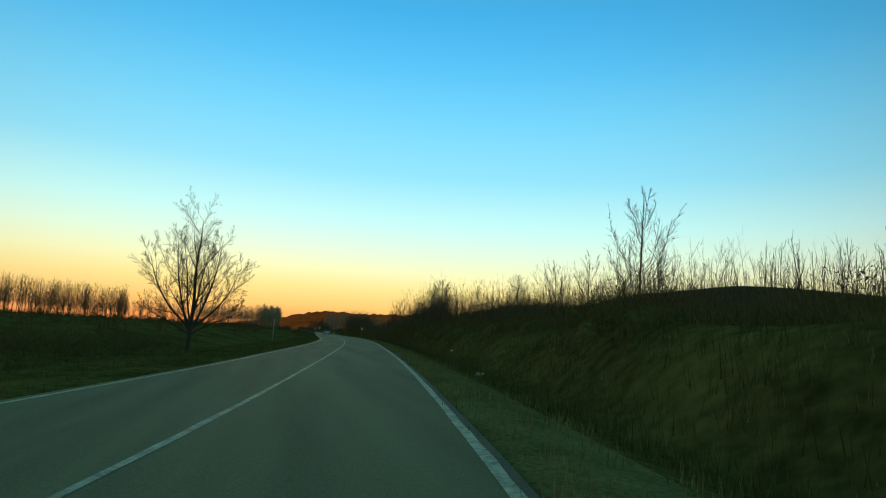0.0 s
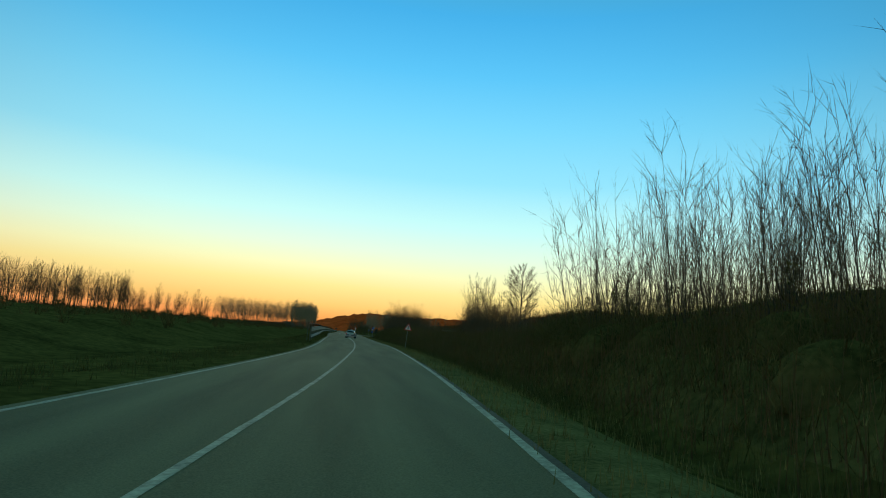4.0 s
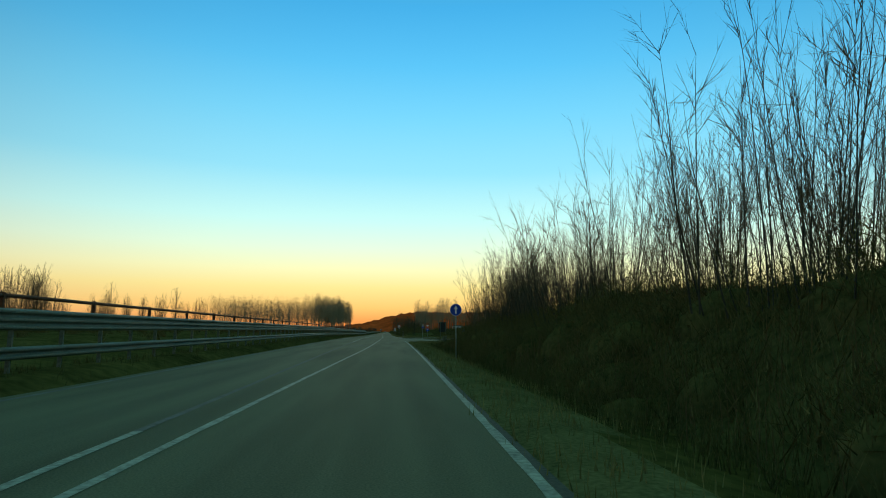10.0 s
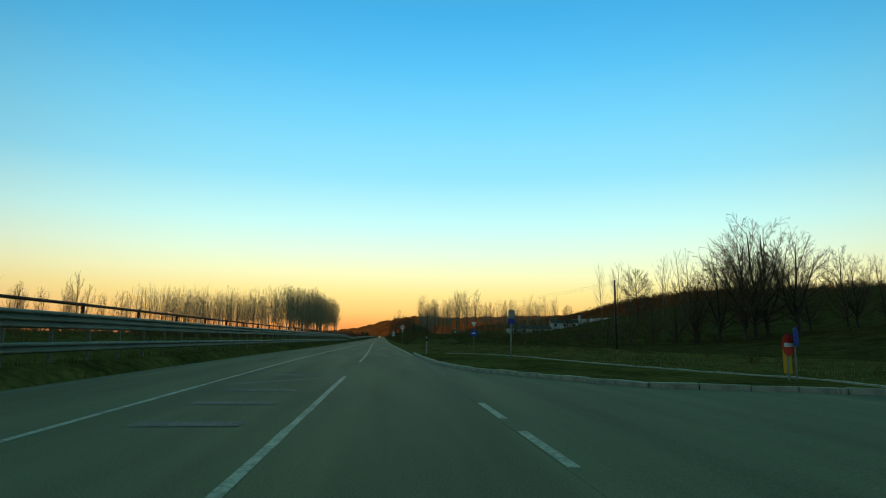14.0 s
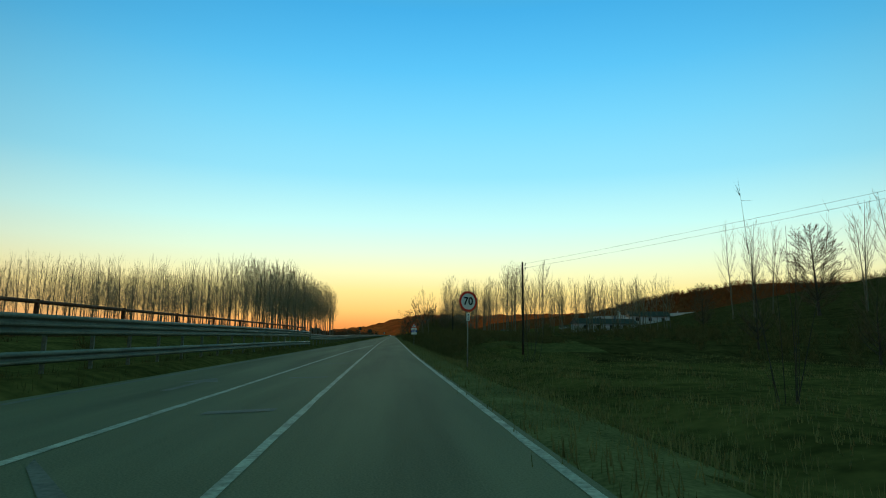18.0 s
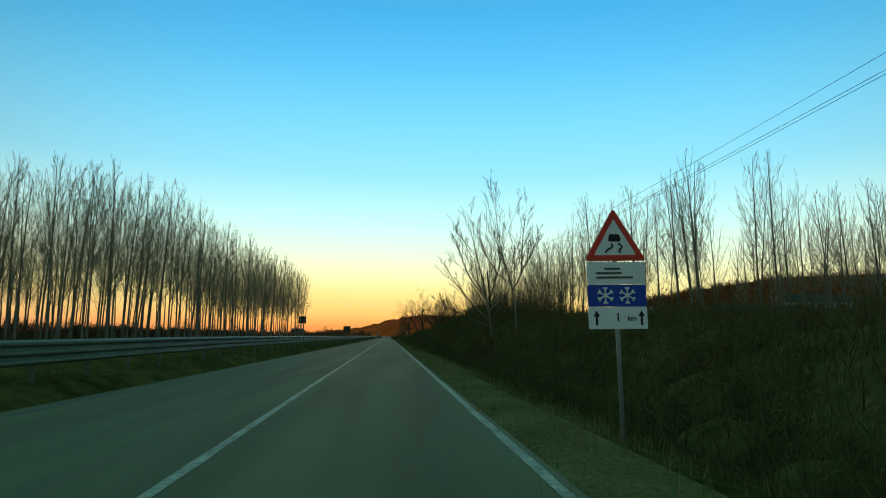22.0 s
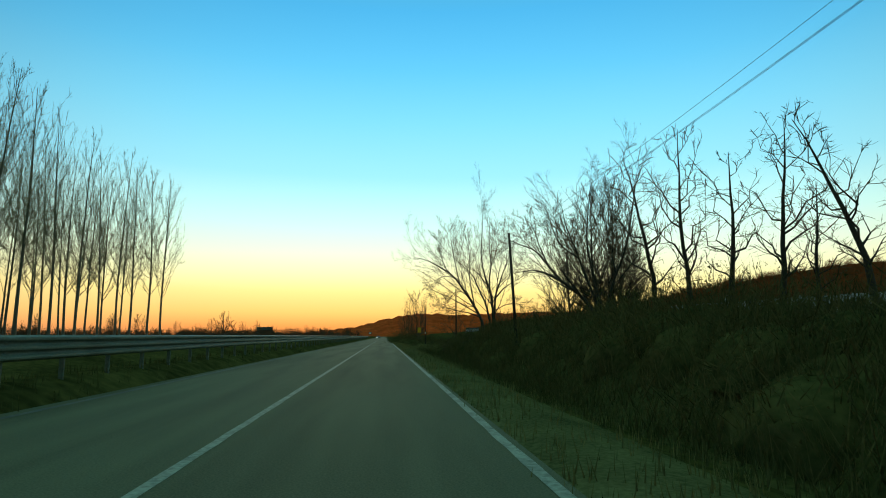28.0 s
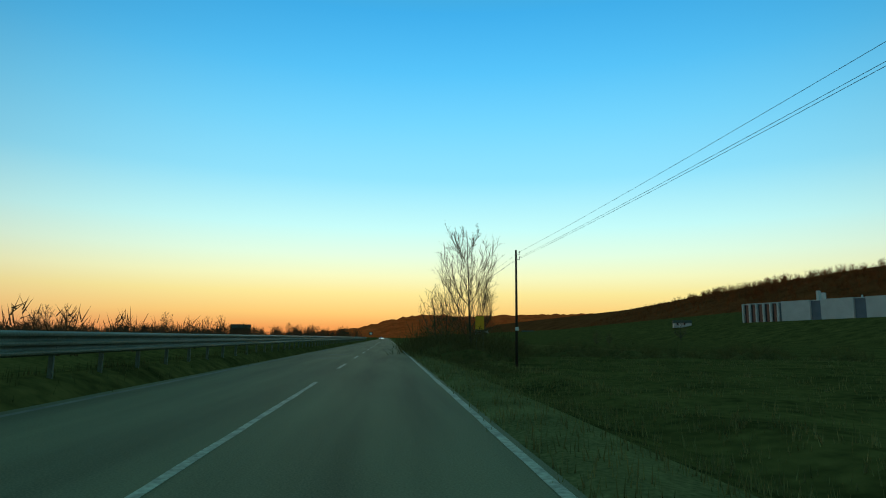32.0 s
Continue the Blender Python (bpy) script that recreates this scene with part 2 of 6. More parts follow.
# height of the bank and of the hillside to the right, of the drop to the left
bank_top = curve([(-40, 1.7), (80, 1.8), (150, 1.9), (172, 1.8), (200, 1.3), (225, 1.4), (250, 1.7), (305, 2.0), (325, 1.2), (340, 0.1), (350, 0.0), (470, -0.2), (482, 0.8),
                  (520, 1.5), (560, 2.2), (610, 1.8), (660, 1.3), (684, 0.3), (700, -0.3), (1800, -0.3)])
hill_from = curve([(-40, 20), (320, 22), (345, 45), (480, 45), (640, 45), (690, 80), (770, 215), (1800, 240)])
hill_to = curve([(-40, 170), (320, 180), (480, 200), (620, 200), (720, 330), (800, 430), (1800, 460)])
hill_high = curve([(-40, 14), (225, 18), (290, 27), (330, 30), (400, 21), (480, 20), (600, 23), (660, 29), (730, 36), (800, 46), (1000, 60), (1200, 72), (1800, 60)])


# the grassy berm that carries the guard rail
berm = curve([(-40, 0), (205, 0), (222, 0.15), (300, 0.3), (371, 0.4), (450, 0.25), (491, 0.2), (510, 0.28), (540, 0.38), (1800, 0.42)])


def ground_z(x, y):
    r, l = x - right_edge(y), left_edge(y) - x
    z = np.where(r > 0, road_z(right_edge(y), y), road_z(left_edge(y), y))
    side = np.where(r > 0, r, l)
    flat = np.where(side > 0.0, 1 - smooth(1.0, 12, side), 1)
    z = z * flat
    # right: verge, shallow ditch, bank, hillside
    zr = -0.35 * smooth(0.9, 3.2, r) + bank_top(y) * smooth(3.0, 6.5, r) + 0.35 * smooth(3.2, 5, r)
    t = np.clip((r - hill_from(y)) / (hill_to(y) - hill_from(y)), 0, 1)
    zr = zr + hill_high(y) * (0.45 * t + 0.55 * t * t * (3 - 2 * t))
    # a level shelf for the works
    zr = np.where((y > 700) & (r > 20), zr + (10.8 - zr) * smooth(130, 180, r) * (1 - smooth(235, 265, r)) * smooth(740, 790, y), zr)
    # left: verge, then fields below the road
    zl = -0.25 * smooth(1.6, 4, l) - 0.7 * smooth(4, 9, l) + 1.5 * smooth(10, 20, l) + 1.2 * smooth(30, 120, l) + berm(y) * smooth(0.5, 1.2, l) * (1 - smooth(2.6, 4.5, l))
    z = z + np.where(r > 0, zr, np.where(l > 0, zl, 0))
    level = np.where(r > 0, smooth(339, 346, y) * (1 - smooth(397, 403, y)) * (1 - smooth(58, 68, r)), 0)
    z = z * (1 - level) - 0.03 * level
    bumps = (1 - 0.85 * level) * 0.12 * np.sin(x * 0.9 + y * 0.23) * np.sin(y * 0.61 - x * 0.3) * smooth(1.0, 6, side)
    under = np.where(side <= 0.25, -0.06, 0)
    return z + bumps + under


def mesh_ob(name, verts, faces, material, parent=None, smooth_faces=False):
    me = bpy.data.meshes.new(name)
    me.from_pydata([tuple(v) for v in verts], [], [tuple(f) for f in faces])
    me.materials.append(material)
    if smooth_faces:
        me.polygons.foreach_set("use_smooth", [True] * len(me.polygons))
    ob = new(name, me)
    if parent is not None:
        ob.parent = parent
    return ob


def sheet(name, xs_of_y, ys, zf, material):
    """A grid of quads: rows along y, columns given by xs_of_y(y)."""
    rows = [np.asarray(xs_of_y(y), float) for y in ys]
    n = len(rows[0])
    verts = []
    for y, xs in zip(ys, rows):
        yy = np.full(n, float(y))
        verts += list(zip(xs, yy, zf(xs, yy)))
    faces = [(j * n + i, j * n + i + 1, (j + 1) * n + i + 1, (j + 1) * n + i) for j in range(len(ys) - 1) for i in range(n - 1)]
    return mesh_ob(name, verts, faces, material, smooth_faces=True)


ground_ys = np.concatenate([np.arange(-40, 60, 10), np.arange(60, 790, 2.0), np.arange(790, 1200, 15), np.arange(1200, 4200, 150)])
R_OFF = np.array([0.15, 0.5, 0.9, 1.4, 2, 2.6, 3.2, 3.8, 4.4, 5, 5.7, 6.5, 7.5, 9, 11, 14, 18, 24, 32, 45, 60, 80, 105, 140, 180, 240, 320, 450, 650, 1000, 1800])
ground = sheet("ground", lambda y: np.concatenate([(left_edge(y) - R_OFF)[::-1], np.linspace(left_edge(y) + 0.05, right_edge(y) - 0.05, 4), right_edge(y) + R_OFF]),
               ground_ys, ground_z, M_GROUND)
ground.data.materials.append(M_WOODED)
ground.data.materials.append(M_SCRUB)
ground.data.materials.append(M_VERGE)
ground.data.materials.append(M_BUSH)
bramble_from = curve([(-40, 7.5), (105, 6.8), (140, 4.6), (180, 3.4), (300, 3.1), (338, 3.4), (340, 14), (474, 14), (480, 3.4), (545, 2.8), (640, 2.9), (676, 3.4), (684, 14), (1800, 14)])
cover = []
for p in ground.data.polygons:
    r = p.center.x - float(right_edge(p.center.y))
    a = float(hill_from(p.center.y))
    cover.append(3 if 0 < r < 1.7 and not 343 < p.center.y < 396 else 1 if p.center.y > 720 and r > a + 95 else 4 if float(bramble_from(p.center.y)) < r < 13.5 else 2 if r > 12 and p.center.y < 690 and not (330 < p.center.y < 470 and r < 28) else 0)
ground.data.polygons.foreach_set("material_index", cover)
tagged(ground, "dark rough winter grassland and field earth", "ground", kind="structure")

road_ys = np.concatenate([np.arange(-40, 60, 8), np.arange(60, 800, 3.0), np.arange(800, 1801, 40)])
road = sheet("road", lambda y: np.linspace(left_edge(y) - 0.35, right_edge(y) + 0.16, 9), road_ys, lambda x, y: road_z(x, y) + 0.0, M_ASPHALT)
tagged(road, "worn grey asphalt country road with patches", "road", kind="structure")


def ribbon(name, fx, y0, y1, width, material, step=0.8, lift=0.006, label="white painted road line"):
    ys = np.linspace(y0, y1, max(2, int((y1 - y0) / step) + 1))
    vs, fs = [], []
    wear = np.random.default_rng(int(abs(y0) * 7 + width * 1000))
    for y in ys:
        x = float(fx(y))
        for s in (-1, 1):
            xx = x + s * width / 2 * (1 + wear.normal(0, 0.1))
            vs.append((xx, float(y), float(road_z(np.array(xx), np.array(y))) + lift))
    for i in range(len(ys) - 1):
        fs.append((2 * i, 2 * i + 1, 2 * i + 3, 2 * i + 2))
    ob = mesh_ob(name, vs, fs, material)
    return tagged(ob, label, "road marking", kind="structure")


ribbon("trim", lambda y: right_edge(y), -40, 352, 0.13, M_LINE, label="white solid edge line")
ribbon("trim", lambda y: 4.56 + 0 * y, 376, 396, 0.12, M_LINE_WORN, label="worn edge line along the kerb")
ribbon("trim", lambda y: right_edge(y), 396, 1500, 0.13, M_LINE, label="white solid edge line")
ribbon("trim", lambda y: left_edge(y), -40, 262, 0.15, M_LINE, label="white solid edge line")
ribbon("trim", lambda y: left_edge(y), 262, 1500, 0.15, M_LINE_WORN, label="worn dusty edge line")
ribbon("trim", lambda y: centre(y), -40, 374.8, 0.12, M_LINE, label="white solid centre line")
ribbon("trim", lambda y: centre(y), 385.8, 716, 0.12, M_LINE, label="white solid centre line")
ribbon("trim", lambda y: far_line(y), 246, 282, 0.13, M_LINE, label="white line of the turning lane")
ribbon("trim", lambda y: far_line(y), 282, 345, 0.13, M_LINE_WORN, label="worn line of the turning lane")
ribbon("trim", lambda y: far_line(y), 345, 508, 0.13, M_LINE, label="white line of the turning lane")
for k in range(40):
    ribbon("trim", lambda y: centre(y), 716 + 7.5 + 12 * k, 716 + 12 + 12 * k, 0.14, M_LINE, label="white dash of the centre line")

# ---- building blocks ----
class Kit:
    """Collects vertices and faces of one mesh."""

    def __init__(self):
        self.v, self.f = [], []

    def tube(self, pts, radii, sides=4, cap=False):
        pts = np.asarray(pts, float)
        d = np.gradient(pts, axis=0)
        d /= np.linalg.norm(d, axis=1)[:, None] + 1e-9
        ref = np.array([1.0, 0, 0]) if abs(d[0, 0]) < 0.7 else np.array([0, 1.0, 0])
        base = len(self.v)
        for p, t, r in zip(pts, d, radii):
            a = np.cross(t, ref)
            a /= np.linalg.norm(a) + 1e-9
            b = np.cross(t, a)
            for k in range(sides):
                w = 2 * math.pi * k / sides
                self.v.append(tuple(p + r * (math.cos(w) * a + math.sin(w) * b)))
        for j in range(len(pts) - 1):
            for k in range(sides):
                q = base + j * sides
                self.f.append((q + k, q + (k + 1) % sides, q + sides + (k + 1) % sides, q + sides + k))
        if cap:
            self.f.append(tuple(base + k for k in range(sides))[::-1])
            self.f.append(tuple(base + (len(pts) - 1) * sides + k for k in range(sides)))

    def spike(self, p, q, r):
        """A thin three-sided twig from p to its tip q."""
        d = q - p
        a = np.array([d[1], -d[0], 0.0]) if abs(d[0]) + abs(d[1]) > 1e-6 else np.array([1.0, 0, 0])
        a *= r / np.linalg.norm(a)
        b = np.cross(d, a)
        b *= r / (np.linalg.norm(b) + 1e-9)
        i = len(self.v)
        self.v += [tuple(p + a), tuple(p - 0.5 * a + 0.87 * b), tuple(p - 0.5 * a - 0.87 * b), tuple(q)]
        self.f += [(i, i + 1, i + 3), (i + 1, i + 2, i + 3), (i + 2, i, i + 3)]

    def twig(self, p, q, r, rng):
        """The finest twig: one sliver from p to its tip q, turned at random."""
        d = q - p
        a = np.array([d[1] * rng.uniform(-1, 1) - d[2], d[0] * rng.uniform(-1, 1) + d[2] * rng.uniform(-1, 1), d[0] + d[1] * rng.uniform(-1, 1)])
        a *= r / (np.linalg.norm(a) + 1e-9)
        i = len(self.v)
        self.v += [tuple(p + a), tuple(p - a), tuple(q)]
        self.f.append((i, i + 1, i + 2))

    def box(self, x0, x1, y0, y1, z0, z1):
        b = len(self.v)
        self.v += [(x, y, z) for z in (z0, z1) for x, y in ((x0, y0), (x1, y0), (x1, y1), (x0, y1))]
        self.f += [(b, b + 3, b + 2, b + 1), (b + 4, b + 5, b + 6, b + 7)]
        self.f += [(b + k, b + (k + 1) % 4, b + 4 + (k + 1) % 4, b + 4 + k) for k in range(4)]

    def prism(self, outline, y0, y1):
        """A flat shape in x, z with thickness along y."""
        b, n = len(self.v), len(outline)
        self.v += [(x, y0, z) for x, z in outline] + [(x, y1, z) for x, z in outline]
        self.f.append(tuple(range(b, b + n)))
        self.f.append(tuple(range(b + 2 * n - 1, b + n - 1, -1)))
        self.f += [(b + k, b + n + k, b + n + (k + 1) % n, b + (k + 1) % n) for k in range(n)]

    def loft(self, rings, close=True):
        b, n = len(self.v), len(rings[0])
        for r in rings:
            self.v += [tuple(p) for p in r]
        m = n if close else n - 1
        for j in range(len(rings) - 1):
            for k in range(m):
                self.f.append((b + j * n + k, b + j * n + (k + 1) % n, b + (j + 1) * n + (k + 1) % n, b + (j + 1) * n + k))

    def flake(self, p, a, b):
        i = len(self.v)
        self.v += [tuple(p), tuple(p + a), tuple(p + b)]
        self.f.append((i, i + 1, i + 2))

    def mesh(self, name, material, smooth_faces=False, bevel=0.0):
        me = bpy.data.meshes.new(name)
        if bevel:
            bm = bmesh.new()
            vs = [bm.verts.new(v) for v in self.v]
            for f in self.f:
                bm.faces.new([vs[i] for i in f])
            bmesh.ops.recalc_face_normals(bm, faces=bm.faces)
            bmesh.ops.bevel(bm, geom=[e for e in bm.edges], offset=bevel, segments=2, affect="EDGES", profile=0.6)
            bm.to_mesh(me)
            bm.free()
        else:
            me.from_pydata(self.v, [], self.f)
        me.materials.append(material)
        if smooth_faces:
            me.polygons.foreach_set("use_smooth", [True] * len(me.polygons))
        return me


def part(name, data, parent=None, label="", m=None):
    ob = new(name, data)
    if parent is not None:
        ob.parent = parent
    if m is not None:
        ob.matrix_basis = m
    if label:
        ob["label"] = label
    return ob


def gz(x, y):
    return float(ground_z(np.array(float(x)), np.array(float(y))))


def disc(r, n=40, cx=0.0, cz=0.0):
    return [(cx + r * math.cos(2 * math.pi * k / n), cz + r * math.sin(2 * math.pi * k / n)) for k in range(n)]


def rounded(pts, r, n=5):
    """A polygon in x, z with rounded corners."""
    out = []
    for i, p in enumerate(pts):
        a, b = Vector(pts[i - 1]), Vector(pts[(i + 1) % len(pts)])
        p = Vector(p)
        u, w = (a - p).normalized(), (b - p).normalized()
        t = r / math.tan(u.angle(w) / 2)
        s, e = p + u * t, p + w * t
        for k in range(n + 1):
            q = k / n
            out.append(tuple((1 - q) ** 2 * s + 2 * q * (1 - q) * p + q * q * e))
    return out

# ---- bare trees ----
def grow(rng, start, heading, length, steps, wobble, lift):
    """A crooked line from start, turning upward by lift."""
    pts, d = [np.array(start, float)], np.array(heading, float)
    d /= np.linalg.norm(d)
    for _ in range(steps):
        d = d + rng.normal(0, wobble, 3) + np.array([0, 0, lift])
        d /= np.linalg.norm(d)
        pts.append(pts[-1] + d * length / steps)
    return np.array(pts)


def taper(n, r0, r1):
    return r0 + (r1 - r0) * np.linspace(0, 1, n)


def at(pts, s):
    k = min(int(s * (len(pts) - 1)), len(pts) - 2)
    f = s * (len(pts) - 1) - k
    return pts[k] * (1 - f) + pts[k + 1] * f, pts[k + 1] - pts[k]


def tree_thing(name, label, trunk_mesh, crown_mesh, group=""):
    root = new(name)
    tagged(root, label, "tree", group)
    part("trunk", trunk_mesh, root)
    part("crown", crown_mesh, root)
    return root


def crown_mesh(seed, h=10.0, r=0.15, width=4.0, low=0.25, branches=26, kids=7, twigs=5, ascend=1.0, widest=0.38, lean=(0, 0), crook=0.05, fine=0.009, bark=None, foot=0.5, limb=0.42, loose=0.45, plain=False):
    """A bare tree: one stem to the top, branches curving out to an egg-shaped crown, each with boughs and fine twigs."""
    rng = np.random.default_rng(seed)
    trunk, crown = Kit(), Kit()
    stem = grow(rng, (0, 0, -0.3), (lean[0], lean[1], 1), h * 0.97, 9, crook * 0.5, 0.015)
    trunk.tube(stem, taper(10, r, 0.014) * np.concatenate([[1.35], np.ones(9)]), 6)
    for i in range(branches):
        u = (i + rng.random()) / branches
        v = (widest - u) / widest * 0.85 if u < widest else (u - widest) / (1 - widest)
        rad = width * math.sqrt(max(0.02, 1 - v * v)) * rng.uniform(0.72, 1.08)
        zt = h * (low + (0.98 - low) * u)
        a = i * 2.4 + rng.normal(0, 0.45)
        zs = min(max(h * low * foot * rng.uniform(0.75, 1.7), zt - rad * ascend * rng.uniform(0.85, 1.15)), h * 0.93)
        p, _ = at(stem, zs / (h * 0.97))
        c, _ = at(stem, min(0.98, zt / (h * 0.97)))
        q = np.array([c[0] + rad * math.cos(a), c[1] + rad * math.sin(a), zt])
        m = p + (q - p) * np.array([0.62, 0.62, 0.36])
        ln = np.linalg.norm(q - p)
        t = np.linspace(0, 1, 5)[:, None]
        br = (1 - t) ** 2 * p + 2 * t * (1 - t) * m + t * t * q
        br[1:] += rng.normal(0, crook * ln * 0.35, (4, 3))
        thick = max(0.012, r * limb * (1 - 0.8 * zs / h) * min(1, ln / width))
        (trunk if thick > 0.05 else crown).tube(br, taper(5, thick, 0.008), 4 if thick > 0.05 else 3)
        for j in range(kids):
            s = 0.18 + 0.82 * (j + rng.random()) / kids
            b0, e = at(br, min(0.99, s))
            e = e / (np.linalg.norm(e) + 1e-9) + rng.normal(0, loose, 3) + np.array([0, 0, 0.12 * ascend])
            kl = ln * rng.uniform(0.26, 0.46) * (1.15 - 0.55 * s)
            kid = grow(rng, b0, e, kl, 2, 0.12, 0.08 * ascend)
            if plain:
                crown.spike(kid[0], kid[2], max(fine, thick * 0.3))
            else:
                crown.tube(kid, (max(fine * 1.3, thick * 0.38), fine * 1.1, fine * 0.7), 3)
            for _ in range(twigs):
                b1, e1 = at(kid, rng.uniform(0.15, 1))
                e1 = e1 / (np.linalg.norm(e1) + 1e-9) + rng.normal(0, loose, 3) + np.array([0, 0, 0.1 * ascend])
                tip = b1 + e1 / np.linalg.norm(e1) * kl * rng.uniform(0.35, 0.75)
                crown.twig(b1, tip, fine, rng)
                for _ in range(2):
                    b2 = b1 + (tip - b1) * rng.uniform(0.15, 0.85)
                    e2 = (tip - b1) + rng.normal(0, loose * 0.3 * kl, 3)
                    crown.twig(b2, b2 + e2 * rng.uniform(0.35, 0.75), fine * 0.75, rng)
    return trunk.mesh("trunk", bark or M_BARK, True), crown.mesh("crown", M_PALE_HAZY_TWIG if bark else M_TWIG)


def sapling_mesh(seed, h=6.0, stems=9, width=1.3, twigs=12, fan=0.2, fine=0.008):
    """A stool of thin straight shoots fanning from the ground, forked at narrow angles; the stems and their twigs."""
    rng = np.random.default_rng(seed)
    low, high = Kit(), Kit()
    for i in range(stems):
        a, q = rng.uniform(0, 6.28), rng.uniform(0, width)
        hh = h * rng.uniform(0.5, 1.0)
        tilt = fan * rng.uniform(0.2, 1.25)
        st = grow(rng, (q * math.cos(a), q * math.sin(a), -0.2), (math.cos(a) * tilt + rng.normal(0, 0.04), math.sin(a) * tilt + rng.normal(0, 0.04), 1), hh, 6, 0.024, 0.02)
        low.tube(st, taper(7, 0.006 + 0.0026 * hh, 0.004), 3)
        for _ in range(twigs):
            p, e = at(st, rng.uniform(0.18, 1))
            e = e / np.linalg.norm(e) + rng.normal(0, 0.36, 3) + np.array([0, 0, 0.1])
            ln = hh * rng.uniform(0.12, 0.32)
            tip = p + e / np.linalg.norm(e) * ln
            high.spike(p, tip, fine)
            for _ in range(5):
                p2 = p + (tip - p) * rng.uniform(0.1, 0.95)
                e2 = (tip - p) / ln + rng.normal(0, 0.33, 3) + np.array([0, 0, 0.12])
                high.twig(p2, p2 + e2 / np.linalg.norm(e2) * ln * rng.uniform(0.2, 0.55), fine * 0.7, rng)
    return low.mesh("trunk", M_BARK, True), high.mesh("crown", M_TWIG)


def smooth_line(pts, n):
    """n points along a smooth line through the given ones."""
    pts = np.asarray(pts, float)
    ends = np.concatenate([[2 * pts[0] - pts[1]], pts, [2 * pts[-1] - pts[-2]]])
    out = []
    for u in np.linspace(0, len(pts) - 1 - 1e-6, n):
        k, t = int(u), u - int(u)
        a, b, c, d = ends[k:k + 4]
        out.append(0.5 * (2 * b + (c - a) * t + (2 * a - 5 * b + 4 * c - d) * t * t + (3 * b - a - 3 * c + d) * t ** 3))
    return np.array(out)


def limb_tree(seed, stems, kids=(13, 8, 6), ratio=0.46, spread=0.75, up=0.22, fine=0.006, wob=0.09, bare=0.25, twigs=4, bark=None):
    """A bare tree grown limb by limb. stems: (line of (x, z), depth drift, foot radius), each bearing boughs, branches, shoots and twigs."""
    rng = np.random.default_rng(seed)
    trunk, crown = Kit(), Kit()

    def sprout(pts, r0, r1, level):
        ln = float(np.linalg.norm(np.diff(pts, axis=0), axis=1).sum())
        for j in range(kids[level]):
            s = min(0.985, bare + (1 - bare) * (j + rng.random()) / kids[level])
            p, e = at(pts, s)
            e = e / (np.linalg.norm(e) + 1e-9)
            v = rng.normal(0, 1, 3)
            v -= v.dot(e) * e
            v /= np.linalg.norm(v) + 1e-9
            a = spread * rng.uniform(0.6, 1.25)
            d = e * math.cos(a) + v * math.sin(a) + np.array([0, 0, up * rng.uniform(0.3, 1.6)])
            kl = ln * ratio * rng.uniform(0.55, 1.2) * (1.15 - 0.6 * s)
            r = max(fine, (r0 + (r1 - r0) * s) * rng.uniform(0.36, 0.6))
            if level + 1 < len(kids):
                kid = grow(rng, p, d, kl, 4, wob, up * 0.3)
                (trunk if r > 0.03 else crown).tube(kid, taper(5, r, max(fine * 0.8, r * 0.22)), 5 if r > 0.03 else 3)
                sprout(kid, r, max(fine * 0.8, r * 0.22), level + 1)
                continue
            kid = grow(rng, p, d, kl, 2, wob, up * 0.3)
            crown.spike(kid[0], kid[1], fine)
            crown.spike(kid[1], kid[2], fine * 0.8)
            for _ in range(twigs):
                b1, e1 = at(kid, rng.uniform(0.1, 1))
                e1 = e1 / (np.linalg.norm(e1) + 1e-9) + rng.normal(0, 0.4, 3)
                crown.twig(b1, b1 + e1 * kl * rng.uniform(0.2, 0.5), fine * 0.7, rng)

    for line, depth, r in stems:
        n = len(line)
        drift = depth * np.linspace(0, 1, n) ** 1.3 + rng.normal(0, 0.05, n)
        pts = smooth_line([(x, dy, z) for (x, z), dy in zip(line, drift)], 14)
        trunk.tube(pts, r * 0.85 * (0.06 + 0.94 * np.linspace(1, 0, 14) ** 0.8), 8)
        sprout(pts, r * 0.85, 0.012, 0)
    return trunk.mesh("trunk", bark or M_BARK, True), crown.mesh("crown", M_TWIG)


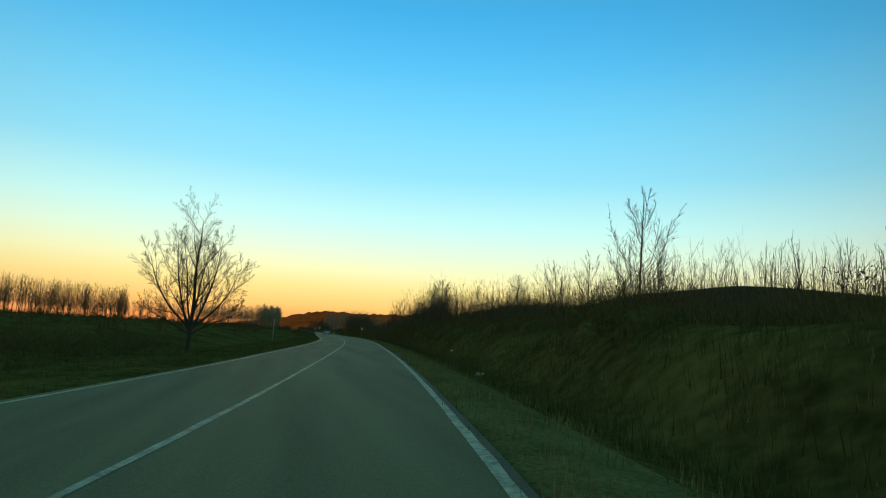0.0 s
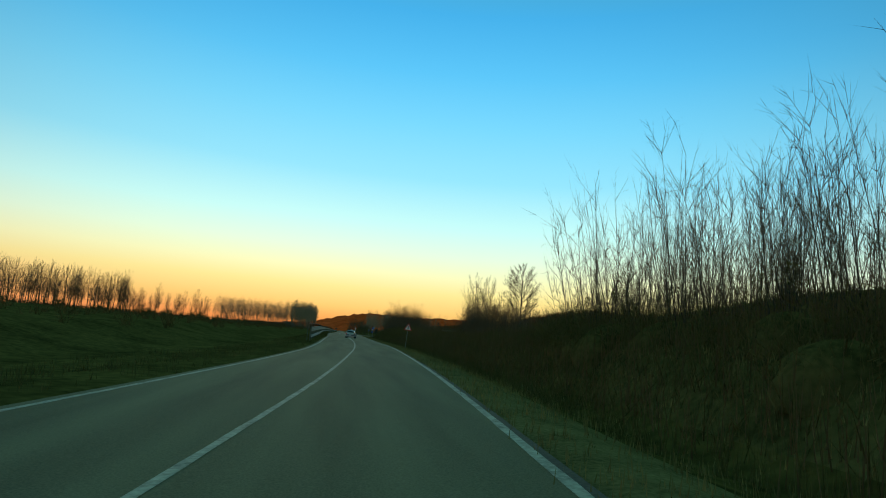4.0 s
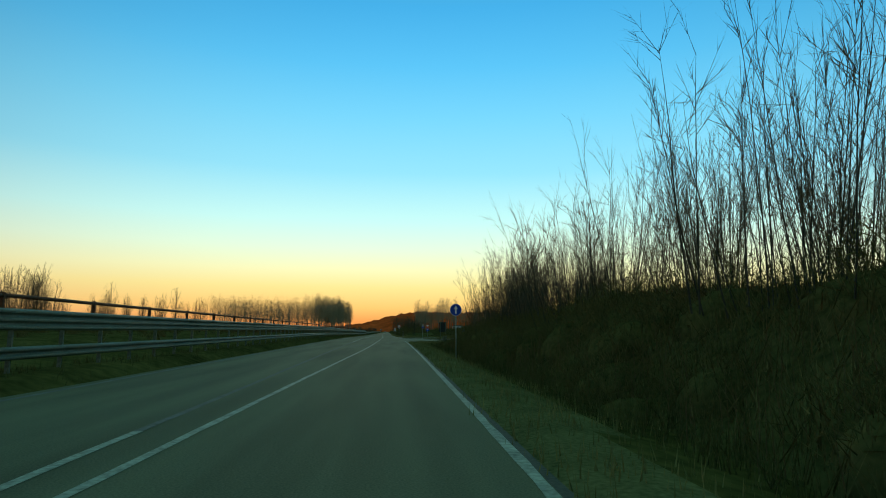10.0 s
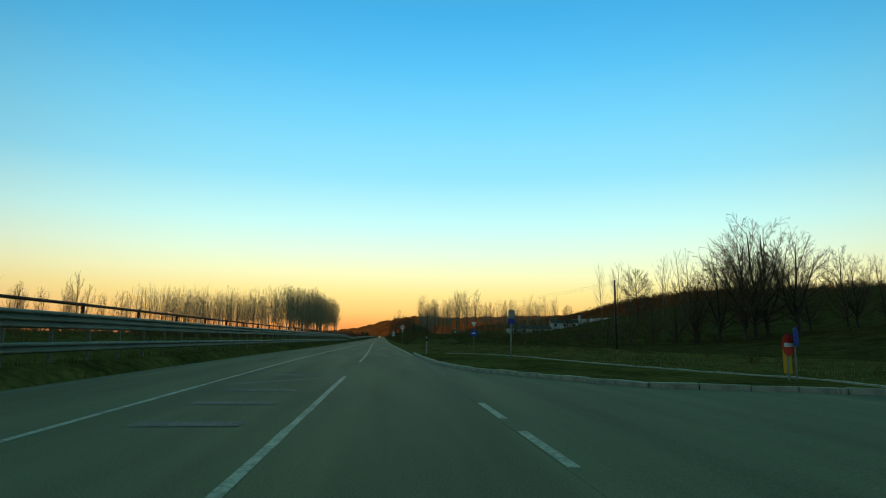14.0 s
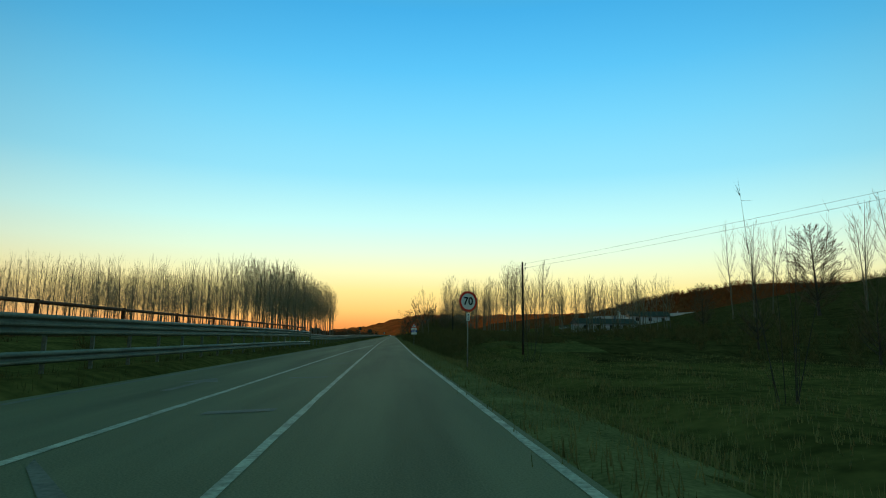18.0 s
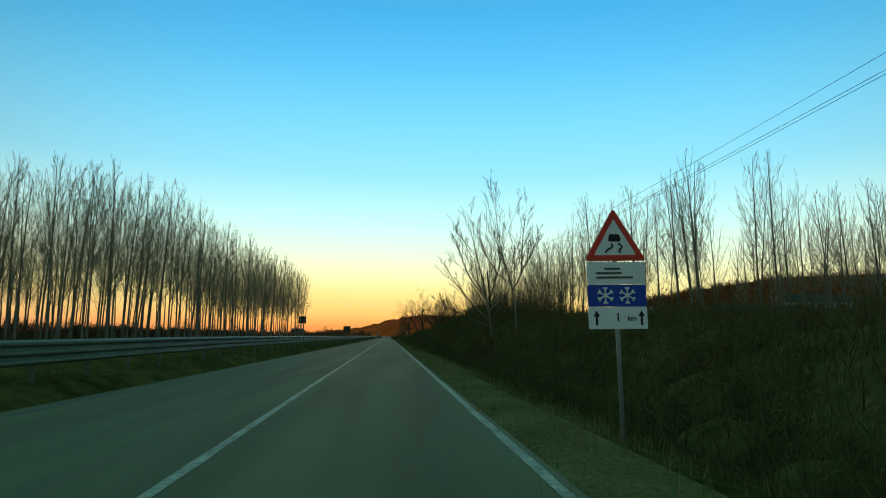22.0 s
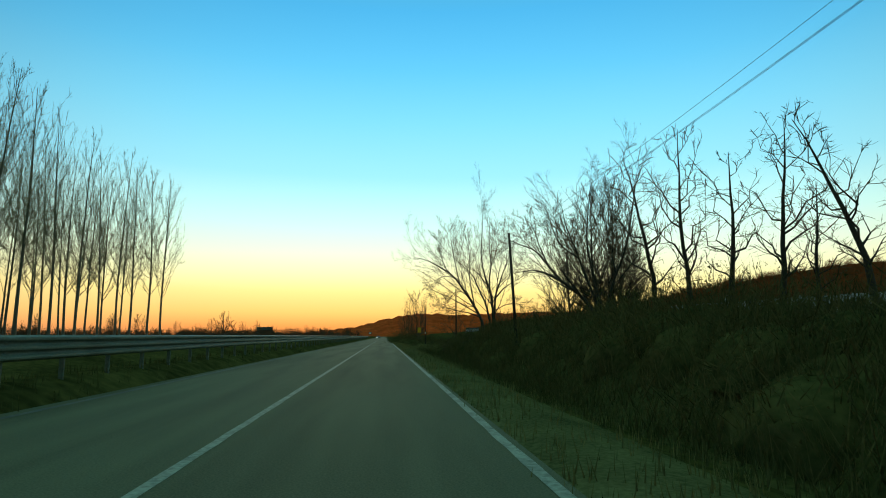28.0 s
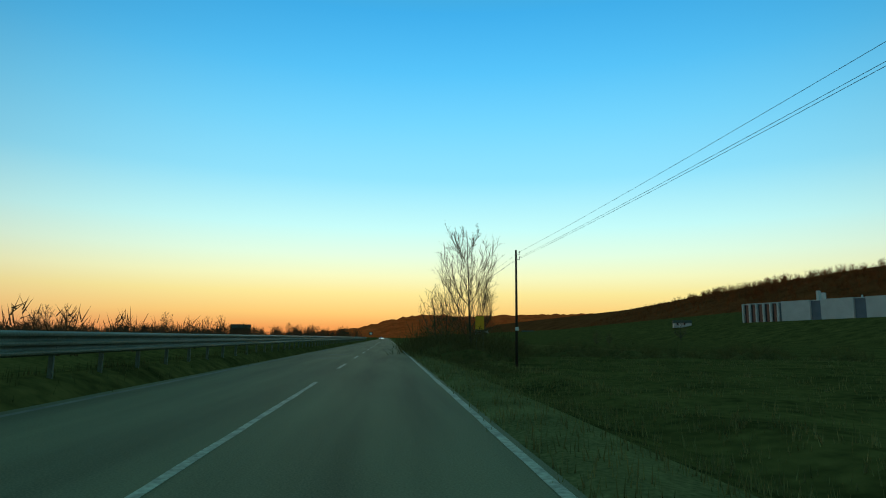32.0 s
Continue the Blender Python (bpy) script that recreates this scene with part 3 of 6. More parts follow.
def bush_mesh(seed, w=2.2, h=1.7, flakes=900, shoots=640):
    """A bramble mound: a low lumpy heart hidden by thin upright shoots and small leaves."""
    rng = np.random.default_rng(seed)
    heart, shell = Kit(), Kit()
    ph = rng.uniform(0, 6.28, 6)

    def lump(a, u):
        return 1 + 0.16 * math.sin(3 * a + ph[0] + 2 * u) + 0.12 * math.sin(5 * a + ph[1] + 5 * u)
    rings = []
    for j in range(6):
        u = math.sin(j / 5 * math.pi / 2) if j < 5 else 0.998
        rings.append([(w * 0.6 * math.sqrt(max(0.0, 1 - u ** 2.2)) * lump(a, u) * math.cos(a), w * 0.6 * math.sqrt(max(0.0, 1 - u ** 2.2)) * lump(a, u) * math.sin(a), -0.9 + (h * 0.3 + 0.9) * u)
                      for a in np.arange(12) * math.pi / 6])
    heart.loft(rings)
    for _ in range(flakes):
        a, u = rng.uniform(0, 6.28), rng.random()
        rr = w * 0.8 * math.sqrt(max(0.02, 1 - u ** 2)) * lump(a, u) * rng.uniform(0.72, 1.08)
        p = np.array([rr * math.cos(a), rr * math.sin(a), -0.35 + (h * 0.82 + 0.35) * u + rng.uniform(-0.1, 0.08)])
        s = rng.uniform(0.012, 0.032)
        shell.flake(p, rng.normal(0, s, 3) * np.array([1, 1, 1.8]), rng.normal(0, s, 3))
    for _ in range(shoots):
        a, q = rng.uniform(0, 6.28), w * 0.95 * math.sqrt(rng.random())
        out = np.array([math.cos(a), math.sin(a), 0])
        top = h * math.sqrt(max(0.05, 1 - (q / w / 1.05) ** 2)) * rng.uniform(0.75, 1.12)
        start = out * q + np.array([0, 0, top * rng.uniform(0.1, 0.75) - 0.2])
        e = out * rng.uniform(-0.1, 0.5) + rng.normal(0, 0.4, 3) + np.array([0, 0, 0.8])
        shell.twig(start, start + e / np.linalg.norm(e) * rng.uniform(0.25, 0.7), 0.011, rng)
    return heart.mesh("heart", M_BUSH, True), shell.mesh("foliage", M_BUSH_TWIG)


def bush_thing(meshes, label, group="brambles on the bank", name="bush"):
    root = new(name)
    tagged(root, label, "bush", group)
    part("heart", meshes[0], root)
    part("foliage", meshes[1], root)
    return root


def scatter(kinds, spots, seed, tilt=2.0, sink=0.0):
    """Copies of the given things at (x, y, scale) spots, each turned and leaning a little. The kinds themselves take the first spots."""
    rng = np.random.default_rng(seed)
    for i, (x, y, s) in enumerate(spots):
        ob = kinds[i % len(kinds)]
        m = Matrix.Translation((x, y, gz(x, y) - sink)) @ Euler((radians(rng.normal(0, tilt)), radians(rng.normal(0, tilt)), rng.uniform(0, 6.28))).to_matrix().to_4x4()
        m = m @ Matrix.Diagonal((s * rng.uniform(0.9, 1.1), s * rng.uniform(0.9, 1.1), s, 1))
        if i < len(kinds):
            ob.matrix_basis = m
        else:
            c = copy_thing(ob, Matrix())
            c.matrix_basis = m


M_BUSH_TWIG = mat("bramble_leaf", (0.105, 0.106, 0.04), 0.95, var=0.5, spec=0.0, scale=1.5, fine=9, tint=(0.155, 0.122, 0.05))
R = np.random.default_rng(7)

# left: the poplar plantation, rows at 4 m, the first rows lower
row_height = curve([(0, 0.72), (1, 0.8), (2, 0.92), (3, 0.99), (5, 1.02), (40, 1.02)])
pop_kinds = [tree_thing("poplar_tree", "tall bare poplar with pale trunk in a plantation", *crown_mesh(20 + k, 18.4 + 0.6 * (k % 3), 0.125, 2.3, 0.36, 27, 6, 5, 2.6, 0.4, crook=0.035, fine=0.011, bark=M_PALE_BARK, foot=0.8, limb=0.34, loose=0.3, plain=True), group="poplar plantation beside the road") for k in range(6)]
spots = []
for i in range(35):
    for j in range(13):
        if j < 1 or (j < 4 and (i < 8 or R.random() < 0.85)) or (i < 4 and j < 13) or (i > 31 and j < 7):
            spots.append((-24 - 5 * j + R.normal(0, 0.35), 562 + 4.05 * i + R.normal(0, 0.4), R.uniform(0.96, 1.05) * float(row_height(i))))
scatter(pop_kinds, [p for p in spots if p[0] > -36], 1, 1.2)
inner = [tree_thing("plantation_poplar", "tall bare poplar with pale trunk deep in a plantation", *crown_mesh(30 + k, 18.6, 0.125, 2.2, 0.36, 24, 4, 3, 2.6, 0.4, crook=0.035, fine=0.011, bark=M_PALE_BARK, foot=0.8, limb=0.3, loose=0.3, plain=True), group="poplar plantation beside the road") for k in range(3)]
spots = [p for p in spots if p[0] <= -36] + [(-24 - 5 * j + R.normal(0, 0.4), 562 + 4.05 * i + R.normal(0, 0.5), R.uniform(0.86, 0.98)) for i in range(4, 10) for j in range(4, 13)]
RP = np.random.default_rng(77)
spots += [(-24 - 5 * j + RP.normal(0, 0.4), 562 + 4.05 * i + RP.normal(0, 0.5), RP.uniform(0.86, 0.98)) for i in range(10, 17) for j in range(4, 13)]
scatter(inner, spots, 11, 1.2)

# left: far row and single poplars in the fields
far_kinds = [tree_thing("field_poplar", "slim bare poplar standing in the far field", *crown_mesh(40 + k, 16, 0.16, 2.3, 0.26, 28, 5, 2, 2.2, 0.45, fine=0.026, foot=0.8, limb=0.3, loose=0.3, plain=True), group="poplars in the field") for k in range(3)]
spots = [(-178 + 0.56 * i + R.normal(0, 2.5), 352 + 1.08 * i + R.normal(0, 2), R.uniform(1.02, 1.3)) for i in range(122)]
spots += [(-112, 483, 1.4), (-105, 518, 1.2), (-98, 530, 0.9), (-91, 549, 1.2), (-120, 505, 1.15), (-130, 560, 0.8), (-140, 545, 0.75), (-118, 470, 0.7)]
spots += [(-90 - 2.4 * i + R.normal(0, 2), 570 + R.uniform(-6, 25), R.uniform(0.85, 1.1)) for i in range(46)]
spots += [(-45 - 7 * i, 430 - 9 * i + R.normal(0, 3), R.uniform(0.35, 0.6)) for i in range(9)]
scatter(far_kinds, spots, 2, 1.5)

# left: the round tree before the bend
round_stems = [
    ([(0, -0.4), (0.05, 1.2), (0.1, 2.8), (0, 4.6), (0.1, 6.2), (0.1, 7.4)], 0.3, 0.17), ([(0.05, 1.0), (-0.6, 2.6), (-1.1, 4.4), (-1.4, 6.4)], 0.8, 0.1), ([(0.05, 1.1), (0.7, 2.5), (1.3, 4.3), (1.6, 6.2)], -0.8, 0.1),
    ([(0.05, 1.3), (-1.2, 2.4), (-2.1, 3.7), (-2.6, 5.2)], -0.9, 0.085), ([(0.05, 1.3), (1.3, 2.3), (2.2, 3.5), (2.7, 5.0)], 0.9, 0.085), ([(0.05, 1.4), (0.2, 2.8), (0.3, 4.4), (0.5, 6)], 2.2, 0.08), ([(0.05, 1.4), (-0.2, 2.8), (-0.3, 4.4), (-0.5, 6)], -2.2, 0.08),
    ([(0, 1.0), (-1.2, 1.6), (-2.3, 2.1), (-3.0, 2.5)], 0.3, 0.06), ([(0, 1.0), (1.2, 1.6), (2.3, 2.0), (3.0, 2.4)], -0.3, 0.06)]
big = tree_thing("broad_tree", "large bare round-crowned tree on the field edge", *limb_tree(5, round_stems, kids=(15, 9, 7), ratio=0.44, up=0.06, fine=0.0065, bare=0.2))
big.matrix_basis = pose(-16.9, 121.5, gz(-16.9, 121.5), 0, 0, 0) @ Matrix.Diagonal((1.0, 1.0, 1.17, 1))

# right: poplar wood beyond the bank, its front row by the road thin
wood = [tree_thing("poplar_tree", "tall bare poplar with pale trunk edging the wood", *crown_mesh(60 + k, 17.5, 0.12, 2.3, 0.33, 26, 6, 5, 2.3, 0.4, crook=0.035, fine=0.008, foot=0.85, limb=0.32, loose=0.25, plain=True, bark=M_PALE_BARK), group="poplar wood beyond the bank") for k in range(4)]
spots = [(19.5 + 4.6 * j + R.normal(0, 0.9), 566 + 4.3 * i + R.normal(0, 1.0), R.uniform(0.48, 0.6) if i < 5 else R.uniform(0.62, 0.82) if i < 11 else R.uniform(0.92, 1.08) if i < 16 else R.uniform(0.6, 0.7)) for i in range(18) for j in range(2) if j == 0 or i % 2 == 0 or i < 8]
spots += [(24, 645, 0.8), (22.3, 640, 0.72), (24, 636, 0.9), (26, 641, 0.85), (21.5, 631.5, 0.95)]
scatter(wood, spots, 3, 1.8)
behind = [tree_thing("wood_poplar", "tall bare poplar standing inside the wood", *crown_mesh(65 + k, 17.5, 0.125, 2.2, 0.36, 22, 5, 3, 2.3, 0.42, crook=0.04, fine=0.011, foot=0.85, limb=0.32, loose=0.28, plain=True, bark=M_PALE_BARK), group="poplar wood beyond the bank") for k in range(4)]
spots = [(20 + 4.2 * j + R.normal(0, 0.9), 558 + 4.2 * i + R.normal(0, 0.9), R.uniform(0.62, 0.8) if j > 6 else R.uniform(0.86, 0.98) if j in (2, 3) else R.uniform(0.6, 0.75)) for i in range(6) for j in range(11)]
spots += [(30 + 3.1 * j + R.normal(0, 0.7), 553 + 3 * i + R.normal(0, 0.7), R.uniform(0.55, 0.7)) for i in range(2) for j in range(9)]
spots += [(29 + R.normal(0, 1), 584 + 4.2 * i, R.uniform(0.75, 0.95)) for i in range(9)]
spots += [(53.5, 624, 1), (60, 621, 0.97), (67, 620, 1.02), (74, 618, 0.95), (80, 622, 0.9), (33, 640, 1.0), (40, 632, 1.0), (46, 628, 1.0)]
spots += [(83.5, 572, 1.4), (87, 569, 1.2), (90, 574, 1.42), (93, 571, 1.3), (92, 541, 1.3), (96, 546, 1.15), (99, 542, 1.4), (103, 545, 1.35)]
spots += [(13 + R.uniform(0, 7), 562 + 3.0 * i, R.uniform(0.27, 0.36)) for i in range(21)]
scatter(behind, spots, 33, 1.5)

# right: trees on the hillside
oval = [tree_thing("hill_tree", "bare egg-crowned tree with fine twigs on the hillside", *crown_mesh(80 + k, 13.2, 0.2, 3.5, 0.16, 84, 9, 4, 0.75, 0.4, crook=0.03, fine=0.017, foot=0.8, limb=0.3, loose=0.42, plain=True), group="trees on the hillside") for k in range(2)]
scatter(oval, [(46.2, 312.4, 1.52), (82, 320.5, 1.45), (86, 546, 1.45), (62, 546, 0.7)], 4, 1)
grove = [tree_thing("grove_tree", "bare round-headed tree in a grove on the hillside", *crown_mesh(84 + k, 13.0, 0.17, 3.6, 0.2, 38, 7, 4, 1.3, 0.45, crook=0.045, fine=0.014, foot=0.75, limb=0.4, loose=0.36, plain=True), group="trees on the hillside") for k in range(3)]
spots = [(100, 520, 0.9), (59, 460, 1.0), (57, 463, 0.9), (54, 466, 0.85), (50, 468, 0.75), (47, 472, 0.7), (44, 474, 0.6), (81, 459, 1.1), (86, 456, 1.2), (90, 452, 1.0), (96, 447, 1.15), (101, 443, 1.1), (106, 440, 0.95), (112, 436, 1.0), (118, 432, 1.0), (128, 425, 1.0),
         (144, 980, 0.9), (60, 862, 0.35), (66, 868, 0.3), (36, 455, 0.5), (33, 470, 0.45), (30, 478, 0.5)]
round_tree = tree_thing("grove_tree", "large bare round-crowned tree in a grove on the hillside", *limb_tree(6, round_stems, kids=(12, 7, 5), ratio=0.46, up=0.06, fine=0.008, bare=0.2, twigs=2), group="trees on the hillside")
round_spots = ((69, 457, 2.65, 20), (64, 460, 2.0, 110), (75.5, 455, 2.2, 200), (71, 464, 2.4, 300), (66, 455, 2.35, 60), (72.5, 459, 2.55, 150), (60.5, 462, 1.6, 240), (87, 455, 1.5, 10), (97.5, 447, 1.7, 80))
for i, (x, y, s_, a_) in enumerate(round_spots):
    c = copy_thing(round_tree, Matrix()) if i else round_tree
    c.matrix_basis = pose(x, y, gz(x, y), 0, 0, a_) @ Matrix.Diagonal((s_ * 1.05, s_ * 1.05, s_, 1))
scatter(grove, spots, 44, 2)

# right: young plantation rows on the slope behind the first thickets
young = [tree_thing("young_poplar", "slender bare young poplar in a planted row", *crown_mesh(90 + k, 7.5, 0.05, 0.75, 0.2, 14, 2, 2, 2.5, 0.4, fine=0.011, limb=0.34, loose=0.3, plain=True), group="young planted poplars") for k in range(3)]
spots = []
for i in range(54):
    for j in range(5):
        y = 74 + 1.6 * i
        spots.append((float(right_edge(y)) + 25 + 4 * j + R.normal(0, 0.4), y + R.normal(0, 0.5), R.uniform(0.78, 0.95)))
scatter(young, spots, 5, 1.5)
hillside = [tree_thing("hillside_poplar", "slim bare planted poplar in rows up the hillside", *crown_mesh(93 + k, 7.5, 0.05, 0.8, 0.18, 15, 2, 2, 2.4, 0.4, fine=0.012, limb=0.34, loose=0.3, plain=True), group="planted poplars on the hillside") for k in range(2)]
spots = []
for i in range(62):
    y = 236 + 1.75 * i
    for j in range(3):
        spots.append((56 + 5 * j + 0.14 * i + R.normal(0, 0.8), y + 0.6 * j, R.uniform(1.1, 1.45)))
scatter(hillside, spots, 55, 1.5)

# right: thickets of shoots on the bank
shoots = [tree_thing("thicket_shrub", "thicket of thin bare shoots on the bank", *sapling_mesh(110 + k, 6, 13, 1.5, 12), group="thickets on the bank") for k in range(5)]
spots = []
for i in range(64):
    y = 76 + 1.1 * i
    spots.append((float(right_edge(y)) + R.uniform(11, 19), y, R.uniform(0.28, 0.42) if y < 98 else R.uniform(0.5, 0.72) if y < 108 else R.uniform(0.62, 0.85)))
for i in range(34):
    y = 122 + 0.8 * i
    spots.append((float(right_edge(y)) + R.uniform(9, 17), y, R.uniform(0.6, 0.8)))
for i in range(58):
    y = 146 + 0.58 * i
    spots.append((float(right_edge(y)) + R.uniform(6.5, 13), y, R.uniform(0.75, 1.05)))
for i in range(62):
    y = 197 + 0.42 * i
    spots.append((float(right_edge(y)) + R.uniform(8, 14), y, R.uniform(0.4, 0.52) if y < 204 else R.uniform(0.48, 0.66)))
for i in range(72):
    y = 258 + 0.85 * i
    spots.append((float(right_edge(y)) + R.uniform(5.5, 11), y, R.uniform(0.36, 0.5) if i < 10 else R.uniform(0.5, 0.7) if i < 26 else R.uniform(0.8, 1.1) if i < 50 else R.uniform(0.68, 0.92)))
for i in range(40):
    y = 316 + 0.42 * i
    spots.append((float(right_edge(y)) + R.uniform(7.5, 13), y, R.uniform(1.0, 1.25) if i % 2 and y > 324 else R.uniform(0.65, 0.9)))
spots += [(12.3, 332.5, 1.08), (12.9, 333.5, 1.02), (13.5, 335, 0.92), (11.8, 331.5, 0.92), (12.6, 336, 0.72), (11.9, 335, 0.6), (13, 331, 1.25), (13.6, 332.3, 1.2)]
for i in range(38):
    y = 548 + 1.7 * i
    spots.append((float(right_edge(y)) + R.uniform(7.5, 15), y, R.uniform(0.55, 0.9) if y < 594 else R.uniform(0.35, 0.55)))
spots += [(float(right_edge(y)) + R.uniform(3.5, 7), y, R.uniform(0.2, 0.32)) for y in np.arange(668, 680, 2)]
scatter(shoots, spots, 6, 3)

sparse = []
for k in range(2):
    root = new("roadside_sapling")
    tagged(root, "sparse cluster of tall thin bare stems in the verge", "tree", "saplings by the field")
    for q in range(7):
        stem, spray = sapling_mesh(160 + 10 * k + q, 5.2, 1, 0.5, 4, 0.16)
        part("twigs", spray, part("stem", stem, root))
    sparse.append(root)
sparse[0].matrix_basis = pose(11.7, 447.8, gz(11.7, 447.8))
sparse[1].matrix_basis = pose(10.6, 470.5, gz(10.6, 470.5), 0, 0, 70)

# right: single trees along the bank
near = [tree_thing("bank_tree", "bare grey tree rising from the bank", *crown_mesh(130 + k, 9.6, 0.09, 2.0, 0.22, 24, 6, 5, 1.6, 0.4, crook=0.06, fine=0.011, foot=0.7, limb=0.42), group="trees on the bank") for k in range(3)]
spots = [(13.5, 118.6, 1.15), (12.9, 119.4, 0.7), (14.3, 118, 0.72), (10.6, 121, 0.68), (9.4, 124, 0.62), (13.0, 221.6, 0.72), (13.9, 222.4, 0.86), (12.4, 221, 0.58), (14.6, 222.6, 0.84), (15.4, 223.6, 0.62), (16.6, 230.5, 0.5), (18.2, 231.5, 0.56), (19.8, 232.5, 0.58), (12.3, 269.5, 0.5), (12.8, 270.2, 0.52), (12.0, 270.6, 0.45), 
         (13.2, 305, 0.7), (12.5, 316, 0.8), (14.5, 326, 0.95), (17, 336, 0.9), (7.4, 752, 0.75), (6.8, 758, 0.7)]
scatter(near, spots, 8, 3)

dead = [tree_thing("broken_tree", "dark gnarled tree with broken top on the bank", *crown_mesh(150 + k, 11, 0.19, 2.0, 0.34, 15, 5, 3, 0.9, 0.5, crook=0.16, fine=0.015, limb=0.5, loose=0.6), group="gnarled trees on the bank") for k in range(3)]
scatter(dead, [(16.6, 657, 0.95), (18.4, 656, 1.05), (20.6, 656, 0.95), (23.3, 656, 1.1), (25.5, 656, 0.8), (28, 650, 1.0), (21.7, 648, 0.9)], 9, 3)

LOW = 1.75                       # the part of each foot that stands below the hedge's top
spread_a = tree_thing("broad_tree", "leaning bare tree with one long limb over the verge", *limb_tree(171, [
    ([(0.1, -0.4), (0, 1.2), (-0.15, LOW + 0.2), (-0.95, LOW + 1.7), (-1.5, LOW + 2.5), (-2.2, LOW + 3.5), (-3.1, LOW + 4.2), (-4.6, LOW + 5.0), (-5.6, LOW + 5.2)], 0.6, 0.17),
    ([(-0.2, LOW + 0.3), (-1.15, LOW + 0.65), (-2.2, LOW + 0.85), (-3.05, LOW + 1.1), (-3.8, LOW + 1.25)], -0.3, 0.055),
    ([(-1.2, LOW + 2.1), (-1.9, LOW + 2.4), (-2.6, LOW + 2.0), (-3.0, LOW + 1.3)], 0.3, 0.04), ([(-2.2, LOW + 3.5), (-3.2, LOW + 3.6), (-4.0, LOW + 3.1), (-4.5, LOW + 2.4)], -0.3, 0.045), ([(-0.5, LOW + 1.0), (-1.1, LOW + 1.2), (-1.8, LOW + 0.8), (-2.3, LOW + 0.2)], 0.5, 0.03), ([(-1.9, LOW + 3.1), (-2.2, LOW + 4.6), (-2.5, LOW + 6.2), (-2.6, LOW + 7.8)], 0.5, 0.06), ([(-2.9, LOW + 4.0), (-3.4, LOW + 5.2), (-3.7, LOW + 6.9)], -0.4, 0.05), ([(-0.7, LOW + 1.3), (-1.0, LOW + 3.4), (-1.0, LOW + 5.6), (-1.3, LOW + 7.2)], 0.8, 0.07)],
    kids=(15, 8, 6), ratio=0.5, up=0.14, twigs=3), group="wide trees at the bank's end")
spread_a.matrix_basis = pose(10.0, 674.0, gz(10.0, 674.0), 0, 0, 0)
spread_b = tree_thing("broad_tree", "bare many-stemmed tree with a wide oval crown", *limb_tree(175, [
    ([(0.2, -0.4), (0.15, 1.2), (0, LOW + 0.2), (-0.3, LOW + 1.5), (-0.84, LOW + 2.7), (-1.3, LOW + 3.8), (-2.0, LOW + 4.5), (-2.9, LOW + 5.3)], 0.5, 0.13),
    ([(0.3, -0.4), (0.28, 1.2), (0.26, LOW + 0.2), (0.2, LOW + 1.9), (-0.1, LOW + 2.9), (-0.4, LOW + 3.8), (-0.7, LOW + 5.2), (-0.6, LOW + 7.4), (-0.5, LOW + 9.6)], -0.4, 0.15),
    ([(0.4, -0.4), (0.4, 1.2), (0.42, LOW + 0.2), (0.58, LOW + 2.1), (0.84, LOW + 2.9), (1.3, LOW + 4.2), (1.9, LOW + 5.7), (2.5, LOW + 7.2)], 0.7, 0.14),
    ([(0.55, LOW + 2.0), (1.26, LOW + 2.8), (2.2, LOW + 3.4), (3.3, LOW + 4.1)], -0.6, 0.075), ([(0.4, LOW + 0.9), (1.4, LOW + 1.4), (2.4, LOW + 1.5), (3.2, LOW + 1.2)], 0.4, 0.05), ([(0.2, LOW + 1.8), (0, LOW + 3.3), (0.2, LOW + 4.8), (0.1, LOW + 6.6), (0.2, LOW + 9.0)], 0.4, 0.09)],
    kids=(13, 8, 6), ratio=0.48, up=0.16, twigs=3), group="wide trees at the bank's end")
spread_b.matrix_basis = pose(10.7, 674.8, gz(10.7, 674.8), 0, 0, 0)
over = tree_thing("broad_tree", "large dark tree leaning over the telephone wires", *limb_tree(178, [
    ([(0.5, -0.4), (0.3, 0.8), (0, LOW - 0.2), (-0.66, LOW + 0.6), (-1.72, LOW + 1.4), (-2.64, LOW + 1.85), (-3.4, LOW + 1.95), (-4.4, LOW + 1.8)], -0.5, 0.17),
    ([(-1.6, LOW + 1.3), (-2.5, LOW + 2.4), (-3.2, LOW + 3.2), (-4.3, LOW + 3.7), (-5.4, LOW + 4.3)], 0.4, 0.085), ([(-2.3, LOW + 2.1), (-2.9, LOW + 3.6), (-3.3, LOW + 5.2)], -0.3, 0.06),
    ([(0.6, -0.4), (0.5, 1.0), (0.35, LOW), (-0.26, LOW + 1.5), (-0.8, LOW + 3.1), (-1.3, LOW + 4.4), (-1.7, LOW + 6.2)], 0.6, 0.13), ([(-0.6, LOW + 2.6), (-1.6, LOW + 3.4), (-2.2, LOW + 4.6), (-2.6, LOW + 6)], 0.7, 0.06),
    ([(0.7, -0.4), (0.65, 1.0), (0.5, LOW), (0.26, LOW + 1.5), (0, LOW + 3.3), (0.13, LOW + 5.1), (0.4, LOW + 7)], -0.5, 0.13), ([(0.7, 0.6), (1.2, LOW + 0.8), (2.0, LOW + 3.0), (2.5, LOW + 5.5), (2.8, LOW + 7.5)], 0.3, 0.11)],
    kids=(14, 8, 6), ratio=0.5, up=0.12, twigs=3), group="wide trees at the bank's end")
over.matrix_basis = pose(13.4, 658, gz(13.4, 658), 0, 0, -32)
